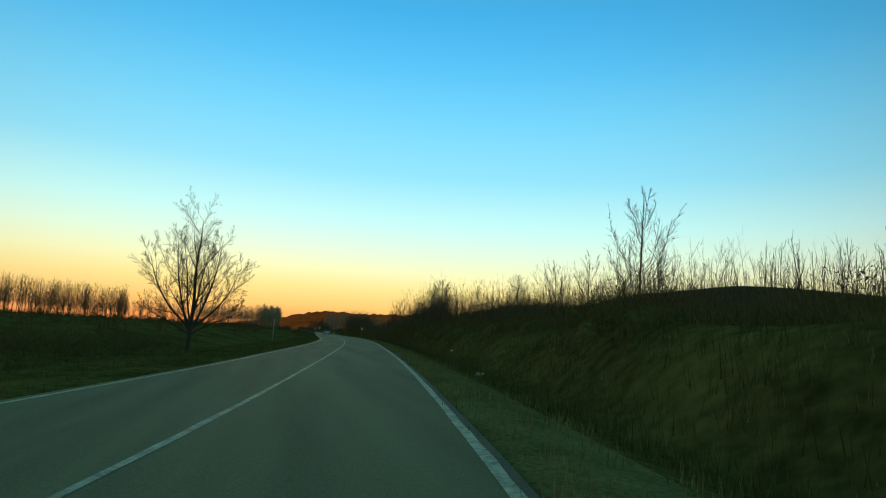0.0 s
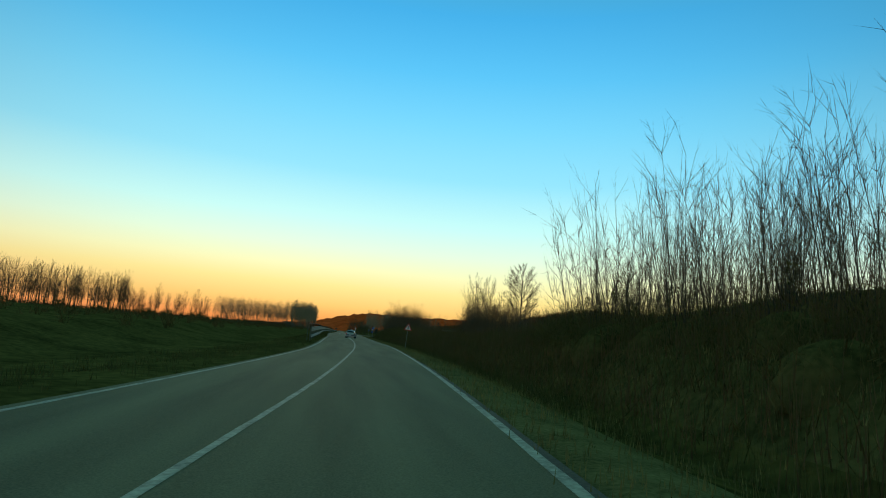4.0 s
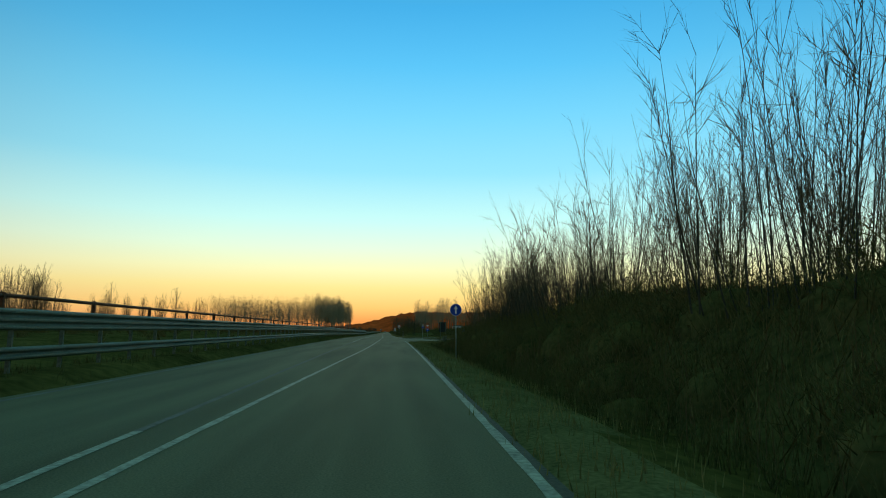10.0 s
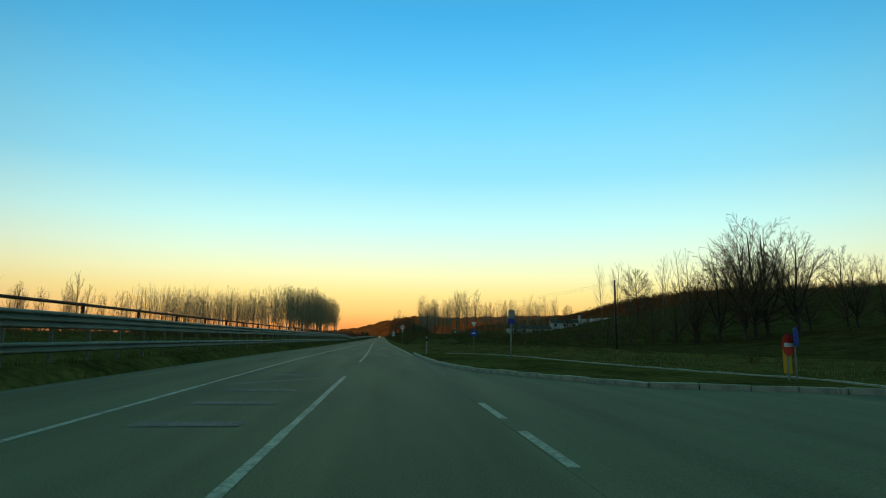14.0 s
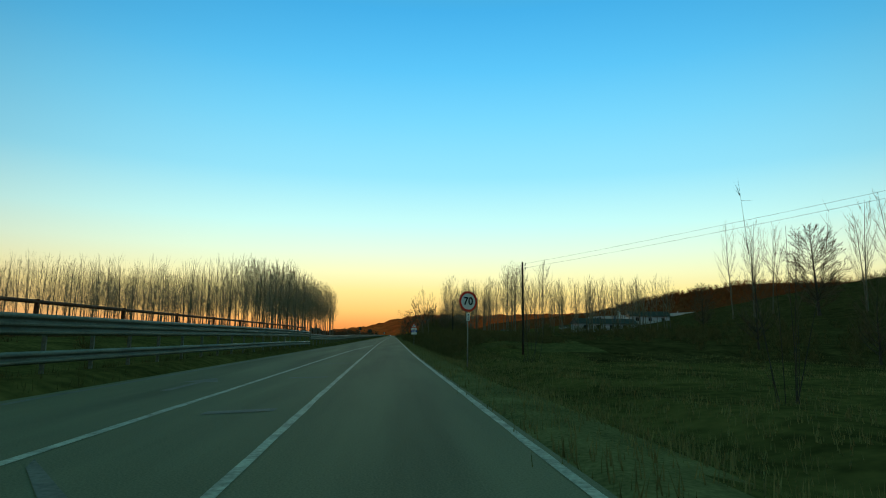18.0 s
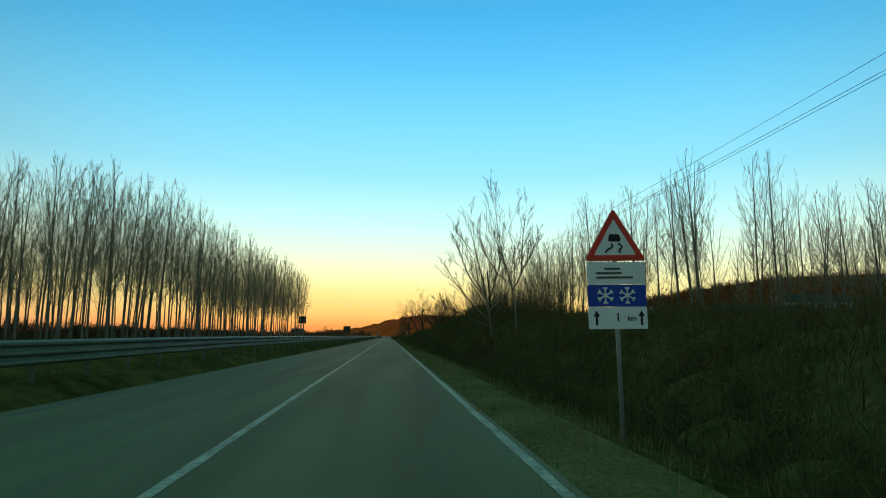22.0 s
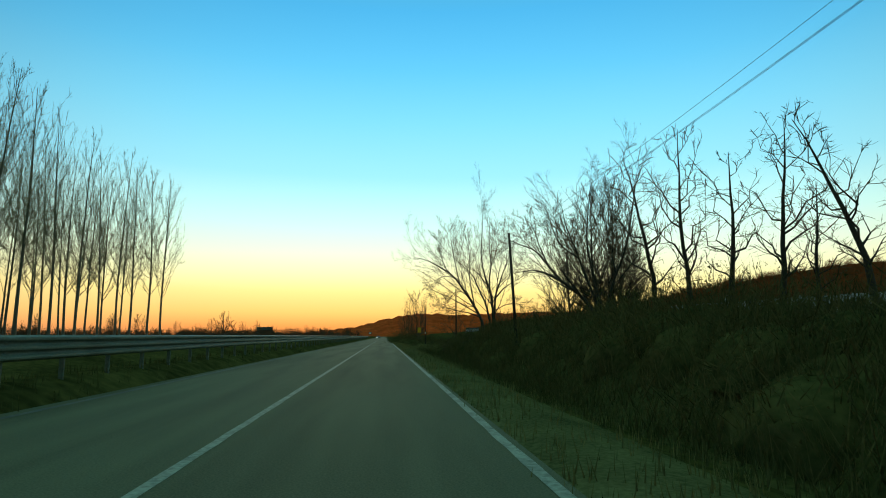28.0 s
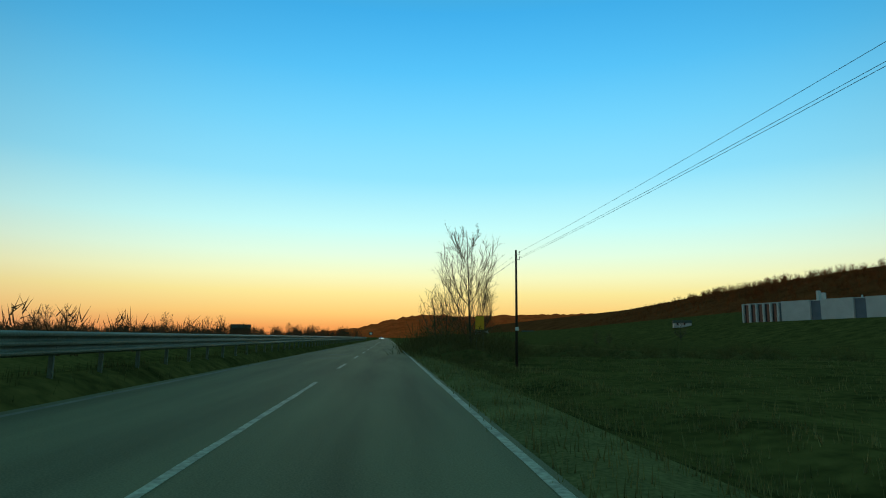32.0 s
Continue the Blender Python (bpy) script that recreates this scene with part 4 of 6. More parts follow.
last = tree_thing("bank_tree", "bare tree with a fan of fine branches in the hedge", *crown_mesh(190, 10.8, 0.1, 2.8, 0.2, 36, 8, 6, 1.6, 0.45, crook=0.06, fine=0.011, foot=0.5, limb=0.42))
last.matrix_basis = pose(8.6, 746, gz(8.6, 746))
dense = [tree_thing("bank_tree", "dense dark many-twigged tree in the hedge", *crown_mesh(155 + k, 9.8, 0.13, 2.1, 0.14, 46, 8, 5, 1.7, 0.42, crook=0.06, fine=0.012, foot=0.8, limb=0.5, loose=0.45), group="dense trees at the bank's end") for k in range(2)]
scatter(dense, [(14.5, 660, 0.95), (15.9, 661.5, 1.05), (14.2, 664, 0.85), (17.3, 664, 0.8), (19, 666, 0.7)], 19, 2)
for x, y, s_, a_ in ((20.5, 668, 0.6, 30),):
    c = copy_thing(spread_b, Matrix())
    c.matrix_basis = pose(x, y, gz(x, y), 0, 0, a_) @ Matrix.Diagonal((s_, s_, s_, 1))

low_shrub = tree_thing("spreading_shrub", "low wide-spreading bare shrub at the bank's foot", *limb_tree(215, [
    ([(0, -0.3), (-0.3, 0.5), (-1.0, 1.2), (-2.0, 1.7)], 0.3, 0.04), ([(0.05, -0.3), (0.3, 0.6), (1.0, 1.3), (2.1, 1.7)], -0.3, 0.04), ([(0, -0.3), (0.1, 0.9), (0, 1.9), (0.2, 2.8)], 0.4, 0.04),
    ([(0, -0.3), (-0.3, 0.8), (-0.9, 1.7), (-1.2, 2.4)], -0.5, 0.035), ([(0, -0.3), (0.4, 0.7), (0.8, 1.7), (1.3, 2.4)], 0.6, 0.035)], kids=(9, 6, 4), ratio=0.45, up=0.05, fine=0.006, bare=0.15))
low_shrub.matrix_basis = pose(8.9, 680, gz(8.9, 680))
for x, y, s_, a_ in ((10.6, 669, 0.8, 80), (12.4, 667, 0.75, 190), (13.6, 672, 0.9, 250), (15.5, 674, 0.8, 20), (11.8, 679, 0.8, 130), (12.3, 341, 1.15, 40), (14.2, 340, 1.0, 160)):
    c = copy_thing(low_shrub, Matrix())
    c.matrix_basis = pose(x, y, gz(x, y), 0, 0, a_) @ Matrix.Diagonal((s_, s_, s_, 1))

# right: two slender trees where the bank rises again
slim = [tree_thing("slender_tree", "slender bare tree with long rising limbs on the bank", *limb_tree(210, [
    ([(0, -0.4), (-0.05, 1.2), (-0.2, 2.6), (-0.4, 4.2), (-0.75, 5.8), (-1.1, 7.9)], 0.2, 0.085), ([(-0.1, 1.8), (-0.9, 2.8), (-1.7, 4.0), (-2.3, 5.2)], 0.3, 0.05), ([(-0.3, 3.2), (-1.1, 4.5), (-1.6, 6.0), (-1.9, 7.0)], -0.3, 0.045),
    ([(-0.3, 3.0), (0.2, 4.4), (0.5, 6.0), (0.6, 7.2)], 0.5, 0.045), ([(-0.15, 2.4), (0.6, 3.6), (0.9, 5.0), (1.0, 6.2)], -0.5, 0.04), ([(0, 1.4), (-0.9, 1.9), (-2.0, 2.5), (-2.6, 3.0)], -0.2, 0.035)], kids=(13, 7, 5), ratio=0.4, spread=0.55, up=0.28, wob=0.05, bark=M_PALE_BARK), group="slender trees on the bank"),
    tree_thing("slender_tree", "slender bare tree with forked crown on the bank", *limb_tree(211, [
        ([(0, -0.4), (-0.1, 2.2), (-0.3, 3.6), (-0.7, 5.2), (-1.0, 7.4), (-1.1, 9.2)], 0.2, 0.066), ([(-0.2, 3.0), (0.3, 4.2), (0.4, 6.2), (0.7, 8.4)], 0.3, 0.06), ([(-0.25, 3.3), (-1.1, 4.2), (-1.8, 5.6), (-2.1, 7.0)], -0.3, 0.05),
        ([(0, 2.0), (-0.8, 2.5), (-1.5, 2.8)], 0.3, 0.03), ([(0.3, 4.2), (0.9, 5.4), (1.3, 7.0)], -0.2, 0.04)], kids=(13, 7, 5), ratio=0.4, spread=0.55, up=0.28, wob=0.05, bark=M_PALE_BARK), group="slender trees on the bank")]
slim[0].matrix_basis = pose(7.75, 545.4, gz(7.75, 545.4)) @ Matrix.Diagonal((1.15, 1.15, 0.92, 1))
slim[1].matrix_basis = pose(8.5, 542.5, gz(8.5, 542.5)) @ Matrix.Diagonal((0.95, 0.95, 0.8, 1))
for x, y, s_, a_ in ((11.8, 338.6, 0.5, 0), (12.5, 338.9, 0.54, 200), (15.2, 337.0, 0.5, 120)):
    c = copy_thing(slim[1], Matrix())
    c.matrix_basis = pose(x, y, gz(x, y), 0, 0, a_) @ Matrix.Diagonal((s_, s_, s_ * 1.1, 1))

# brambles and hedge mounds
mounds = [bush_thing(bush_mesh(200 + k, 2.1 + 0.2 * (k % 3), 1.7 + 0.25 * (k % 2)), "dark tangled bramble mound on the bank") for k in range(5)]
spots = []
for y0, y1, step, off, lo, hi in ((76, 150, 2.2, (5.5, 13), 0.8, 1.2), (146, 182, 1.6, (5, 11), 0.8, 1.15), (183, 206, 2.0, (5.5, 9), 0.5, 0.8), (206, 232, 1.7, (6, 12), 0.7, 1.05), (232, 256, 2.5, (5, 10), 0.4, 0.7), (258, 282, 2.2, (6.5, 9.5), 1.1, 1.35), (254, 336, 1.35, (3.4, 9), 0.7, 1.05),
                                  (478, 545, 1.7, (3.2, 8), 0.6, 0.95), (545, 622, 1.1, (2.9, 8.5), 0.75, 1.2), (560, 602, 1.3, (7.5, 12.5), 1.7, 2.15), (602, 616, 1.8, (8, 12), 1.1, 1.4), (620, 664, 1.0, (4.0, 11), 0.75, 1.15), (664, 680, 1.3, (3.8, 9), 0.7, 1.05), ):
    y = y0
    while y < y1:
        spots.append((float(right_edge(y)) + R.uniform(*off), y, R.uniform(lo, hi)))
        y += step * R.uniform(0.7, 1.3)
scatter(mounds, spots, 10, 3, 0.1)
# scrub round the foot of the round tree, and hedges in the open field
hedge = [bush_thing(bush_mesh(220 + k, 2.5, 2.1), "dark hedge bush in the field", "hedge bushes in the fields", "hedge_bush") for k in range(4)]
spots = [(float(left_edge(y)) - R.uniform(7, 13), y, R.uniform(0.85, 1.2)) for y in np.arange(104, 136, 1.7)]
spots += [(float(right_edge(y)) + R.uniform(2.4, 3.8), y, R.uniform(0.35, 0.5)) for y in np.arange(724, 742, 2.4)]
spots += [(float(right_edge(y)) + R.uniform(2.8, 6.5), y, R.uniform(1.0, 1.5) if y < 775 else R.uniform(0.8, 1.1)) for y in np.arange(738, 800, 1.7)]
spots += [(x, 752 + R.uniform(-4, 8), R.uniform(0.7, 1.15)) for x in np.arange(10, 44, 1.9)]
spots += [(6.6, 745, 1.9), (7.4, 750, 2.1), (9.6, 747, 1.7), (8.4, 756, 2.0), (11.2, 751, 1.6), (6.9, 760, 1.8)]
scatter(hedge, spots, 12, 3, 0.1)

# ---- guard rails on the left ----
rail_x = curve([(204, -5.6), (228, -5.6), (262, -5.9), (300, -6.6), (345, -7.2), (386, -7.3), (440, -6.6), (470, -6.0), (491, -5.7), (500, -5.5), (540, -5.2), (1500, -5.2)])
rail_base = curve([(204, 0.02), (221, 0.03), (236, 0.15), (262, 0.28), (300, 0.38), (371, 0.5), (396, 0.42), (450, 0.28), (480, 0.2), (491, 0.12), (513, -0.05), (540, 0.05), (570, 0.08), (625, 0.11), (665, 0.16), (1500, 0.14)])
W_BEAM = [(0.0, 0.155), (0.02, 0.15), (0.075, 0.115), (0.08, 0.085), (0.075, 0.06), (0.012, 0.025), (0.0, 0.0), (0.012, -0.025), (0.075, -0.06), (0.08, -0.085), (0.075, -0.115), (0.02, -0.15), (0.0, -0.155)]
THRIE_BEAM = [(0.0, 0.255), (0.02, 0.25), (0.075, 0.215), (0.08, 0.185), (0.075, 0.155), (0.012, 0.12), (0.0, 0.092), (0.012, 0.065), (0.075, 0.032), (0.08, 0.0), (0.075, -0.032), (0.012, -0.065),
              (0.0, -0.092), (0.012, -0.12), (0.075, -0.155), (0.08, -0.185), (0.075, -0.215), (0.02, -0.25), (0.0, -0.255)]


def beam_mesh(name, y0, y1, z, prof, dx=0.0, step=2.3, material=None):
    """A corrugated steel beam along the rail's line, its waves towards the road."""
    k = Kit()
    ys = np.linspace(y0, y1, max(2, int(round((y1 - y0) / step)) + 1))
    rings = []
    for y in ys:
        x, b = float(rail_x(y)) + dx, float(rail_base(y))
        front = [(x + a, float(y), b + z + c) for a, c in prof]
        rings.append(front + [(p[0] - 0.012, p[1], p[2]) for p in front[::-1]])
    k.loft(rings)
    return k.mesh(name, material or M_GALV, False)


def c_post(h):
    k = Kit()
    k.box(-0.05, 0.05, -0.03, -0.022, -0.5, h)
    k.box(-0.05, -0.042, -0.022, 0.03, -0.5, h)
    k.box(0.042, 0.05, -0.022, 0.03, -0.5, h)
    return k.mesh("post", M_GALV)


def block():
    k = Kit()
    k.box(0.04, 0.11, -0.06, 0.06, -0.09, 0.09)
    return k.mesh("spacer", M_GALV)


def barrier(name, y0, y1, tall, label, post_gap=2.3, pipe=True):
    root = new(name)
    tagged(root, label, "guard rail", "guard rails")
    seg = 20.0
    n = max(1, int((y1 - y0) / seg))
    for i in range(n):
        a, b = y0 + (y1 - y0) * i / n, y0 + (y1 - y0) * (i + 1) / n
        if tall:
            part("beam", beam_mesh("beam", a, b, 1.15, THRIE_BEAM, 0.12), root)
            part("lower_beam", beam_mesh("lower_beam", a, b, 0.36, W_BEAM, 0.12), root)
            if pipe:
                k = Kit()
                ys = np.linspace(a, b, 9)
                k.tube([(float(rail_x(y)) - 0.25, float(y), float(rail_base(y)) + 1.72) for y in ys], [0.05] * 9, 8)
                part("handrail", k.mesh("handrail", M_RUST, True), root, "dull brown top pipe")
        else:
            part("beam", beam_mesh("beam", a, b, 0.92, THRIE_BEAM, 0.12), root)
    pm, sm = c_post(1.38 if tall else 1.15), block()
    y = y0 + 0.15
    i = 0
    while y <= y1:
        x, b = float(rail_x(y)), float(rail_base(y))
        part("post", pm, root, m=pose(x + 0.02, y, b))
        part("spacer", sm, root, m=pose(x + 0.02, y, b + (1.15 if tall else 1.02)))
        part("spacer", sm, root, m=pose(x + 0.02, y, b + (0.36 if tall else 0.82)))
        if tall and pipe and i % 2 == 0:
            k = Kit()
            k.box(-0.3, -0.2, -0.035, 0.035, 0.9, 1.79)
            part("stanchion", k.mesh("stanchion", M_RUST), root, m=pose(x, y, b))
        y += post_gap
        i += 1
    return root


barrier("guard_rail", 220.7, 242.3, True, "tall grey steel bridge barrier with top pipe")
barrier("guard_rail", 242.6, 491, True, "tall grey steel bridge barrier with top pipe")
barrier("guard_rail", 491.5, 900, False, "grey corrugated steel guard rail beside the road", 2.25)
end_k = Kit()
end_k.tube([(float(rail_x(220.4)) - 0.25, 220.4, -0.8), (float(rail_x(220.4)) - 0.25, 220.4, 1.76)], [0.04, 0.04], 8, True)
end_post = new("rail_end_post", end_k.mesh("rail_end_post", M_GALV))
tagged(end_post, "grey steel end post of the barrier", "post")

# ---- signs, poles and wires ----
def plate(outline, t, y, material, name="plate"):
    k = Kit()
    k.prism(outline, y, y + t)
    return k.mesh(name, material)


def ring(outer, inner, y, t, material, name="border"):
    k = Kit()
    n = len(outer)
    k.v += [(x, y, z) for x, z in outer] + [(x, y, z) for x, z in inner] + [(x, y + t, z) for x, z in outer] + [(x, y + t, z) for x, z in inner]
    for i in range(n):
        j = (i + 1) % n
        k.f += [(i, j, n + j, n + i), (2 * n + i, 3 * n + i, 3 * n + j, 2 * n + j), (i, 2 * n + i, 2 * n + j, j), (n + i, n + j, 3 * n + j, 3 * n + i)]
    return k.mesh(name, material)


def pole_part(root, h, r=0.03, material=None, y=0.05):
    k = Kit()
    k.tube([(0, y, -0.5), (0, y, h)], [r, r], 10, True)
    part("pole", k.mesh("pole", material or M_POLE, True), root)


def sign_root(name, label, x, y, turn=0.0, lean=0.0, category="road sign"):
    root = new(name)
    tagged(root, label, category)
    root.matrix_basis = pose(x, y, gz(x, y), 0, lean, turn)
    return root


def clamp(root, z):
    k = Kit()
    k.box(-0.07, 0.07, 0.022, 0.09, z - 0.02, z + 0.02)
    part("clamp", k.mesh("clamp", M_GALV), root)


def text_mesh(body, size, material, name="lettering"):
    cu = bpy.data.curves.new(name, "FONT")
    cu.body, cu.size, cu.align_x, cu.align_y, cu.extrude = body, size, "CENTER", "CENTER", 0.002
    cu.offset = size * 0.02
    ob = bpy.data.objects.new(name, cu)
    scene.collection.objects.link(ob)
    me = bpy.data.meshes.new_from_object(ob.evaluated_get(bpy.context.evaluated_depsgraph_get()))
    bpy.data.objects.remove(ob)
    me.materials.clear()
    me.materials.append(material)
    return me


def tri(side, z, up=True):
    h = side * 0.866
    pts = [(-side / 2, z - h / 3), (side / 2, z - h / 3), (0, z + 2 * h / 3)] if up else [(-side / 2, z + h / 3), (0, z - 2 * h / 3), (side / 2, z + h / 3)]
    return pts


def arrow(length, width, head, shaft):
    return [(-shaft / 2, -length / 2), (shaft / 2, -length / 2), (shaft / 2, length / 2 - head), (width / 2, length / 2 - head), (0, length / 2), (-width / 2, length / 2 - head), (-shaft / 2, length / 2 - head)]


def moved(pts, dx, dz):
    return [(x + dx, z + dz) for x, z in pts]


# warning triangle: side road from the right, its pole leaning
s = sign_root("junction_warning_sign", "leaning red-bordered triangle sign, side road ahead", 3.66, 208.6, -6, 3.5)
zc = 2.02 - gz(3.66, 208.6)
pole_part(s, zc + 0.22, 0.024)
part("backing", plate(rounded(tri(0.77, zc), 0.03), 0.006, 0.012, M_GALV), s)
part("face", plate(rounded(tri(0.75, zc), 0.03), 0.004, 0.006, M_WHITE), s)
part("border", ring(rounded(tri(0.75, zc), 0.03), rounded(tri(0.53, zc), 0.012), 0.0, 0.005, M_RED), s, "red border")
k = Kit()
k.box(-0.035, 0.035, 0.0, 0.004, zc - 0.125, zc + 0.125)
k.prism([(-0.062, zc + 0.11), (0.062, zc + 0.11), (0, zc + 0.2)], 0.0, 0.004)
k.box(0.037, 0.125, 0.0, 0.004, zc - 0.038, zc + 0.012)
part("symbol", k.mesh("symbol", M_BLACK), s, "black side-road symbol")
clamp(s, zc - 0.08)

# blue round sign, straight on
s = sign_root("blue_arrow_sign", "round blue sign with white upward arrow", 5.92, 305, -8, -0.5)
zc = 2.43 - gz(5.92, 305)
pole_part(s, zc + 0.2)
part("backing", plate(disc(0.315, 40, 0, zc), 0.006, 0.012, M_WHITE), s)
part("face", plate(disc(0.3, 40, 0, zc), 0.006, 0.005, M_BLUE), s)
part("arrow", plate(moved(arrow(0.42, 0.22, 0.17, 0.075), 0, zc), 0.004, 0.0, M_WHITE), s, "white arrow")
clamp(s, zc)

# speed limit
s = sign_root("speed_limit_sign", "round red-bordered speed limit sign reading 70", 5.75, 462.5, 22)
zc = 2.92 - gz(5.75, 462.5)
pole_part(s, zc + 0.3, 0.032)
part("backing", plate(disc(0.5, 48, 0, zc), 0.006, 0.014, M_GALV), s)
part("face", plate(disc(0.49, 48, 0, zc), 0.006, 0.007, M_WHITE), s)
part("border", ring(disc(0.49, 48, 0, zc), disc(0.385, 48, 0, zc), 0.0, 0.006, M_RED), s, "red border")
part("lettering", text_mesh("70", 0.52, M_BLACK), s, "black figures 70", pose(0, 0.002, zc, 90, 0, 0))
k = Kit()
k.box(-0.09, 0.09, 0.004, 0.012, zc - 0.92, zc - 0.54)
part("sub_plate", k.mesh("sub_plate", M_WHITE), s, "small white plate with up and down arrows")
part("up_arrow", plate(moved(arrow(0.14, 0.08, 0.06, 0.03), 0, zc - 0.64), 0.003, 0.001, M_BLACK), s)
part("down_arrow", plate(moved([(x, -z) for x, z in arrow(0.14, 0.08, 0.06, 0.03)][::-1], 0, zc - 0.82), 0.003, 0.001, M_BLACK), s)
clamp(s, zc + 0.2), clamp(s, zc - 0.2)

# slippery road with plates below
s = sign_root("slippery_road_sign", "red triangle slippery road sign over snow plates", 5.14, 520.2, -5, -0.8)
g0 = gz(5.14, 520.2)
zc = 2.58 - g0
pole_part(s, zc + 0.35, 0.032)
part("backing", plate(rounded(tri(0.86, zc), 0.04), 0.006, 0.013, M_GALV), s)
part("face", plate(rounded(tri(0.84, zc), 0.04), 0.006, 0.006, M_WHITE), s)
part("border", ring(rounded(tri(0.84, zc), 0.04), rounded(tri(0.59, zc), 0.015), 0.0, 0.006, M_RED), s, "red border")
k = Kit()
k.prism(rounded([(-0.09, zc + 0.02), (0.09, zc + 0.02), (0.07, zc + 0.12), (-0.07, zc + 0.12)], 0.02), 0.0, 0.005)
for sx in (-1, 1):
    pts = [(sx * 0.05 + 0.035 * math.sin(q * 5.5) + sx * q * 0.05, -0.001, zc - 0.01 - 0.13 * q) for q in np.linspace(0, 1, 9)]
    k.tube(pts, [0.011] * 9, 4)
part("symbol", k.mesh("symbol", M_BLACK), s, "black skidding car symbol")


def sub_panel(z0, z1, material, label, w=0.8):
    k = Kit()
    k.prism(rounded([(-w / 2, z0), (w / 2, z0), (w / 2, z1), (-w / 2, z1)], 0.02, 3), 0.004, 0.014)
    return part("plate", k.mesh("plate", material), s, label)


sub_panel(2.005 - g0, 2.31 - g0, M_WHITE, "white plate with weathered lettering bars")
k = Kit()
for dx, dz, w in ((-0.05, 0.06, 0.22), (-0.1, 0.0, 0.36), (-0.02, -0.06, 0.5)):
    k.box(dx - w / 2, dx + w / 2, -0.001, 0.003, 2.16 - g0 + dz - 0.014, 2.16 - g0 + dz + 0.014)
part("bars", k.mesh("bars", M_LINE_WORN), s, "faded grey writing")
sub_panel(1.705 - g0, 2.0 - g0, M_BLUE, "blue plate with two white snowflakes")
for fx in (-0.16, 0.14):
    k = Kit()
    for q in range(3):
        a = math.pi * q / 3 + math.pi / 2
        dx, dz = 0.115 * math.cos(a), 0.115 * math.sin(a)
        k.tube([(fx - dx, -0.002, 1.853 - g0 - dz), (fx + dx, -0.002, 1.853 - g0 + dz)], [0.011, 0.011], 4)
        for e in (-1, 1):
            for b in (-0.6, 0.6):
                p = (fx + e * dx * 0.6, -0.002, 1.853 - g0 + e * dz * 0.6)
                k.tube([p, (p[0] + e * 0.05 * math.cos(a + b), -0.002, p[2] + e * 0.05 * math.sin(a + b))], [0.009, 0.009], 4)
    part("snowflake", k.mesh("snowflake", M_WHITE), s, "white snowflake")
sub_panel(1.4 - g0, 1.7 - g0, M_WHITE, "white plate reading 1 km between two arrows")
part("lettering", text_mesh("1", 0.15, M_BLACK), s, "black figure 1", pose(0.0, 0.002, 1.555 - g0, 90, 0, 0))
part("lettering", text_mesh("km", 0.1, M_BLACK), s, "black writing km", pose(0.19, 0.002, 1.54 - g0, 90, 0, 0))
for ax in (-0.29, 0.32):
    part("arrow", plate(moved(arrow(0.2, 0.09, 0.08, 0.03), ax, 1.55 - g0), 0.003, 0.0, M_BLACK), s)
clamp(s, zc - 0.1), clamp(s, 1.85 - g0), clamp(s, 1.5 - g0)

# junction: no entry disc with yellow marker and a blue plate beside
s = sign_root("no_entry_sign", "red no-entry disc over a yellow bollard", 14.45, 372, 24)
zc = 1.17 - gz(14.45, 372)
pole_part(s, zc + 0.25)
part("face", plate(disc(0.33, 36, 0, zc), 0.008, 0.0, M_RED), s)
part("bar", plate([(-0.24, zc - 0.06), (0.24, zc - 0.06), (0.24, zc + 0.06), (-0.24, zc + 0.06)], 0.004, -0.005, M_WHITE), s, "white bar")
part("marker", plate(rounded([(-0.02, zc - 0.85), (0.26, zc - 0.85), (0.26, zc - 0.1), (-0.02, zc - 0.1)], 0.05), 0.1, 0.09, M_YELLOW), s, "yellow marker below")
s = sign_root("blue_post_sign", "narrow blue direction sign on a thin post", 14.7, 372, 40)
pole_part(s, 1.7, 0.024)
part("face", plate(disc(0.3, 36, 0, 1.45), 0.008, 0.0, M_BLUE), s)

s = sign_root("board_sign", "dark back of a sign board on two legs", 9.75, 355, 6)
for lx in (-0.36, 0.36):
    k = Kit()
    k.tube([(lx, -0.04, -0.5), (lx, -0.04, 2.62 - gz(9.75, 355))], [0.03, 0.03], 8, True)
    part("leg", k.mesh("leg", M_GALV, True), s)
z0, z1 = 1.25 - gz(9.75, 355), 2.6 - gz(9.75, 355)
part("board", plate(rounded([(-0.5, z0), (0.5, z0), (0.5, z1), (-0.5, z1)], 0.03), 0.02, 0.0, M_DARK), s, "dark board")
k = Kit()
k.box(-0.5, 0.5, -0.012, 0.0, z1 - 0.12, z1 - 0.09)
part("stiffener", k.mesh("stiffener", M_GALV), s)

M_CABINET = mat("weathered_concrete", (0.2, 0.2, 0.17), 0.9, var=0.35, scale=2, fine=30, bump=0.3)
cabinet = new("utility_cabinet")
tagged(cabinet, "low grey concrete utility cabinet beside the sign board", "cabinet")
cabinet.matrix_basis = pose(9.95, 354.4, gz(9.95, 354.4), 0, 0, 6)
k = Kit()
k.box(-0.24, 0.24, -0.14, 0.14, -0.3, 0.72)
part("body", k.mesh("body", M_CABINET, bevel=0.012), cabinet)
k = Kit()
k.prism([(-0.28, 0.72), (0.28, 0.72), (0.26, 0.79), (-0.26, 0.79)], -0.18, 0.18)
part("cap", k.mesh("cap", M_CABINET), cabinet)
k = Kit()
k.box(-0.19, 0.19, -0.152, -0.14, 0.1, 0.64)
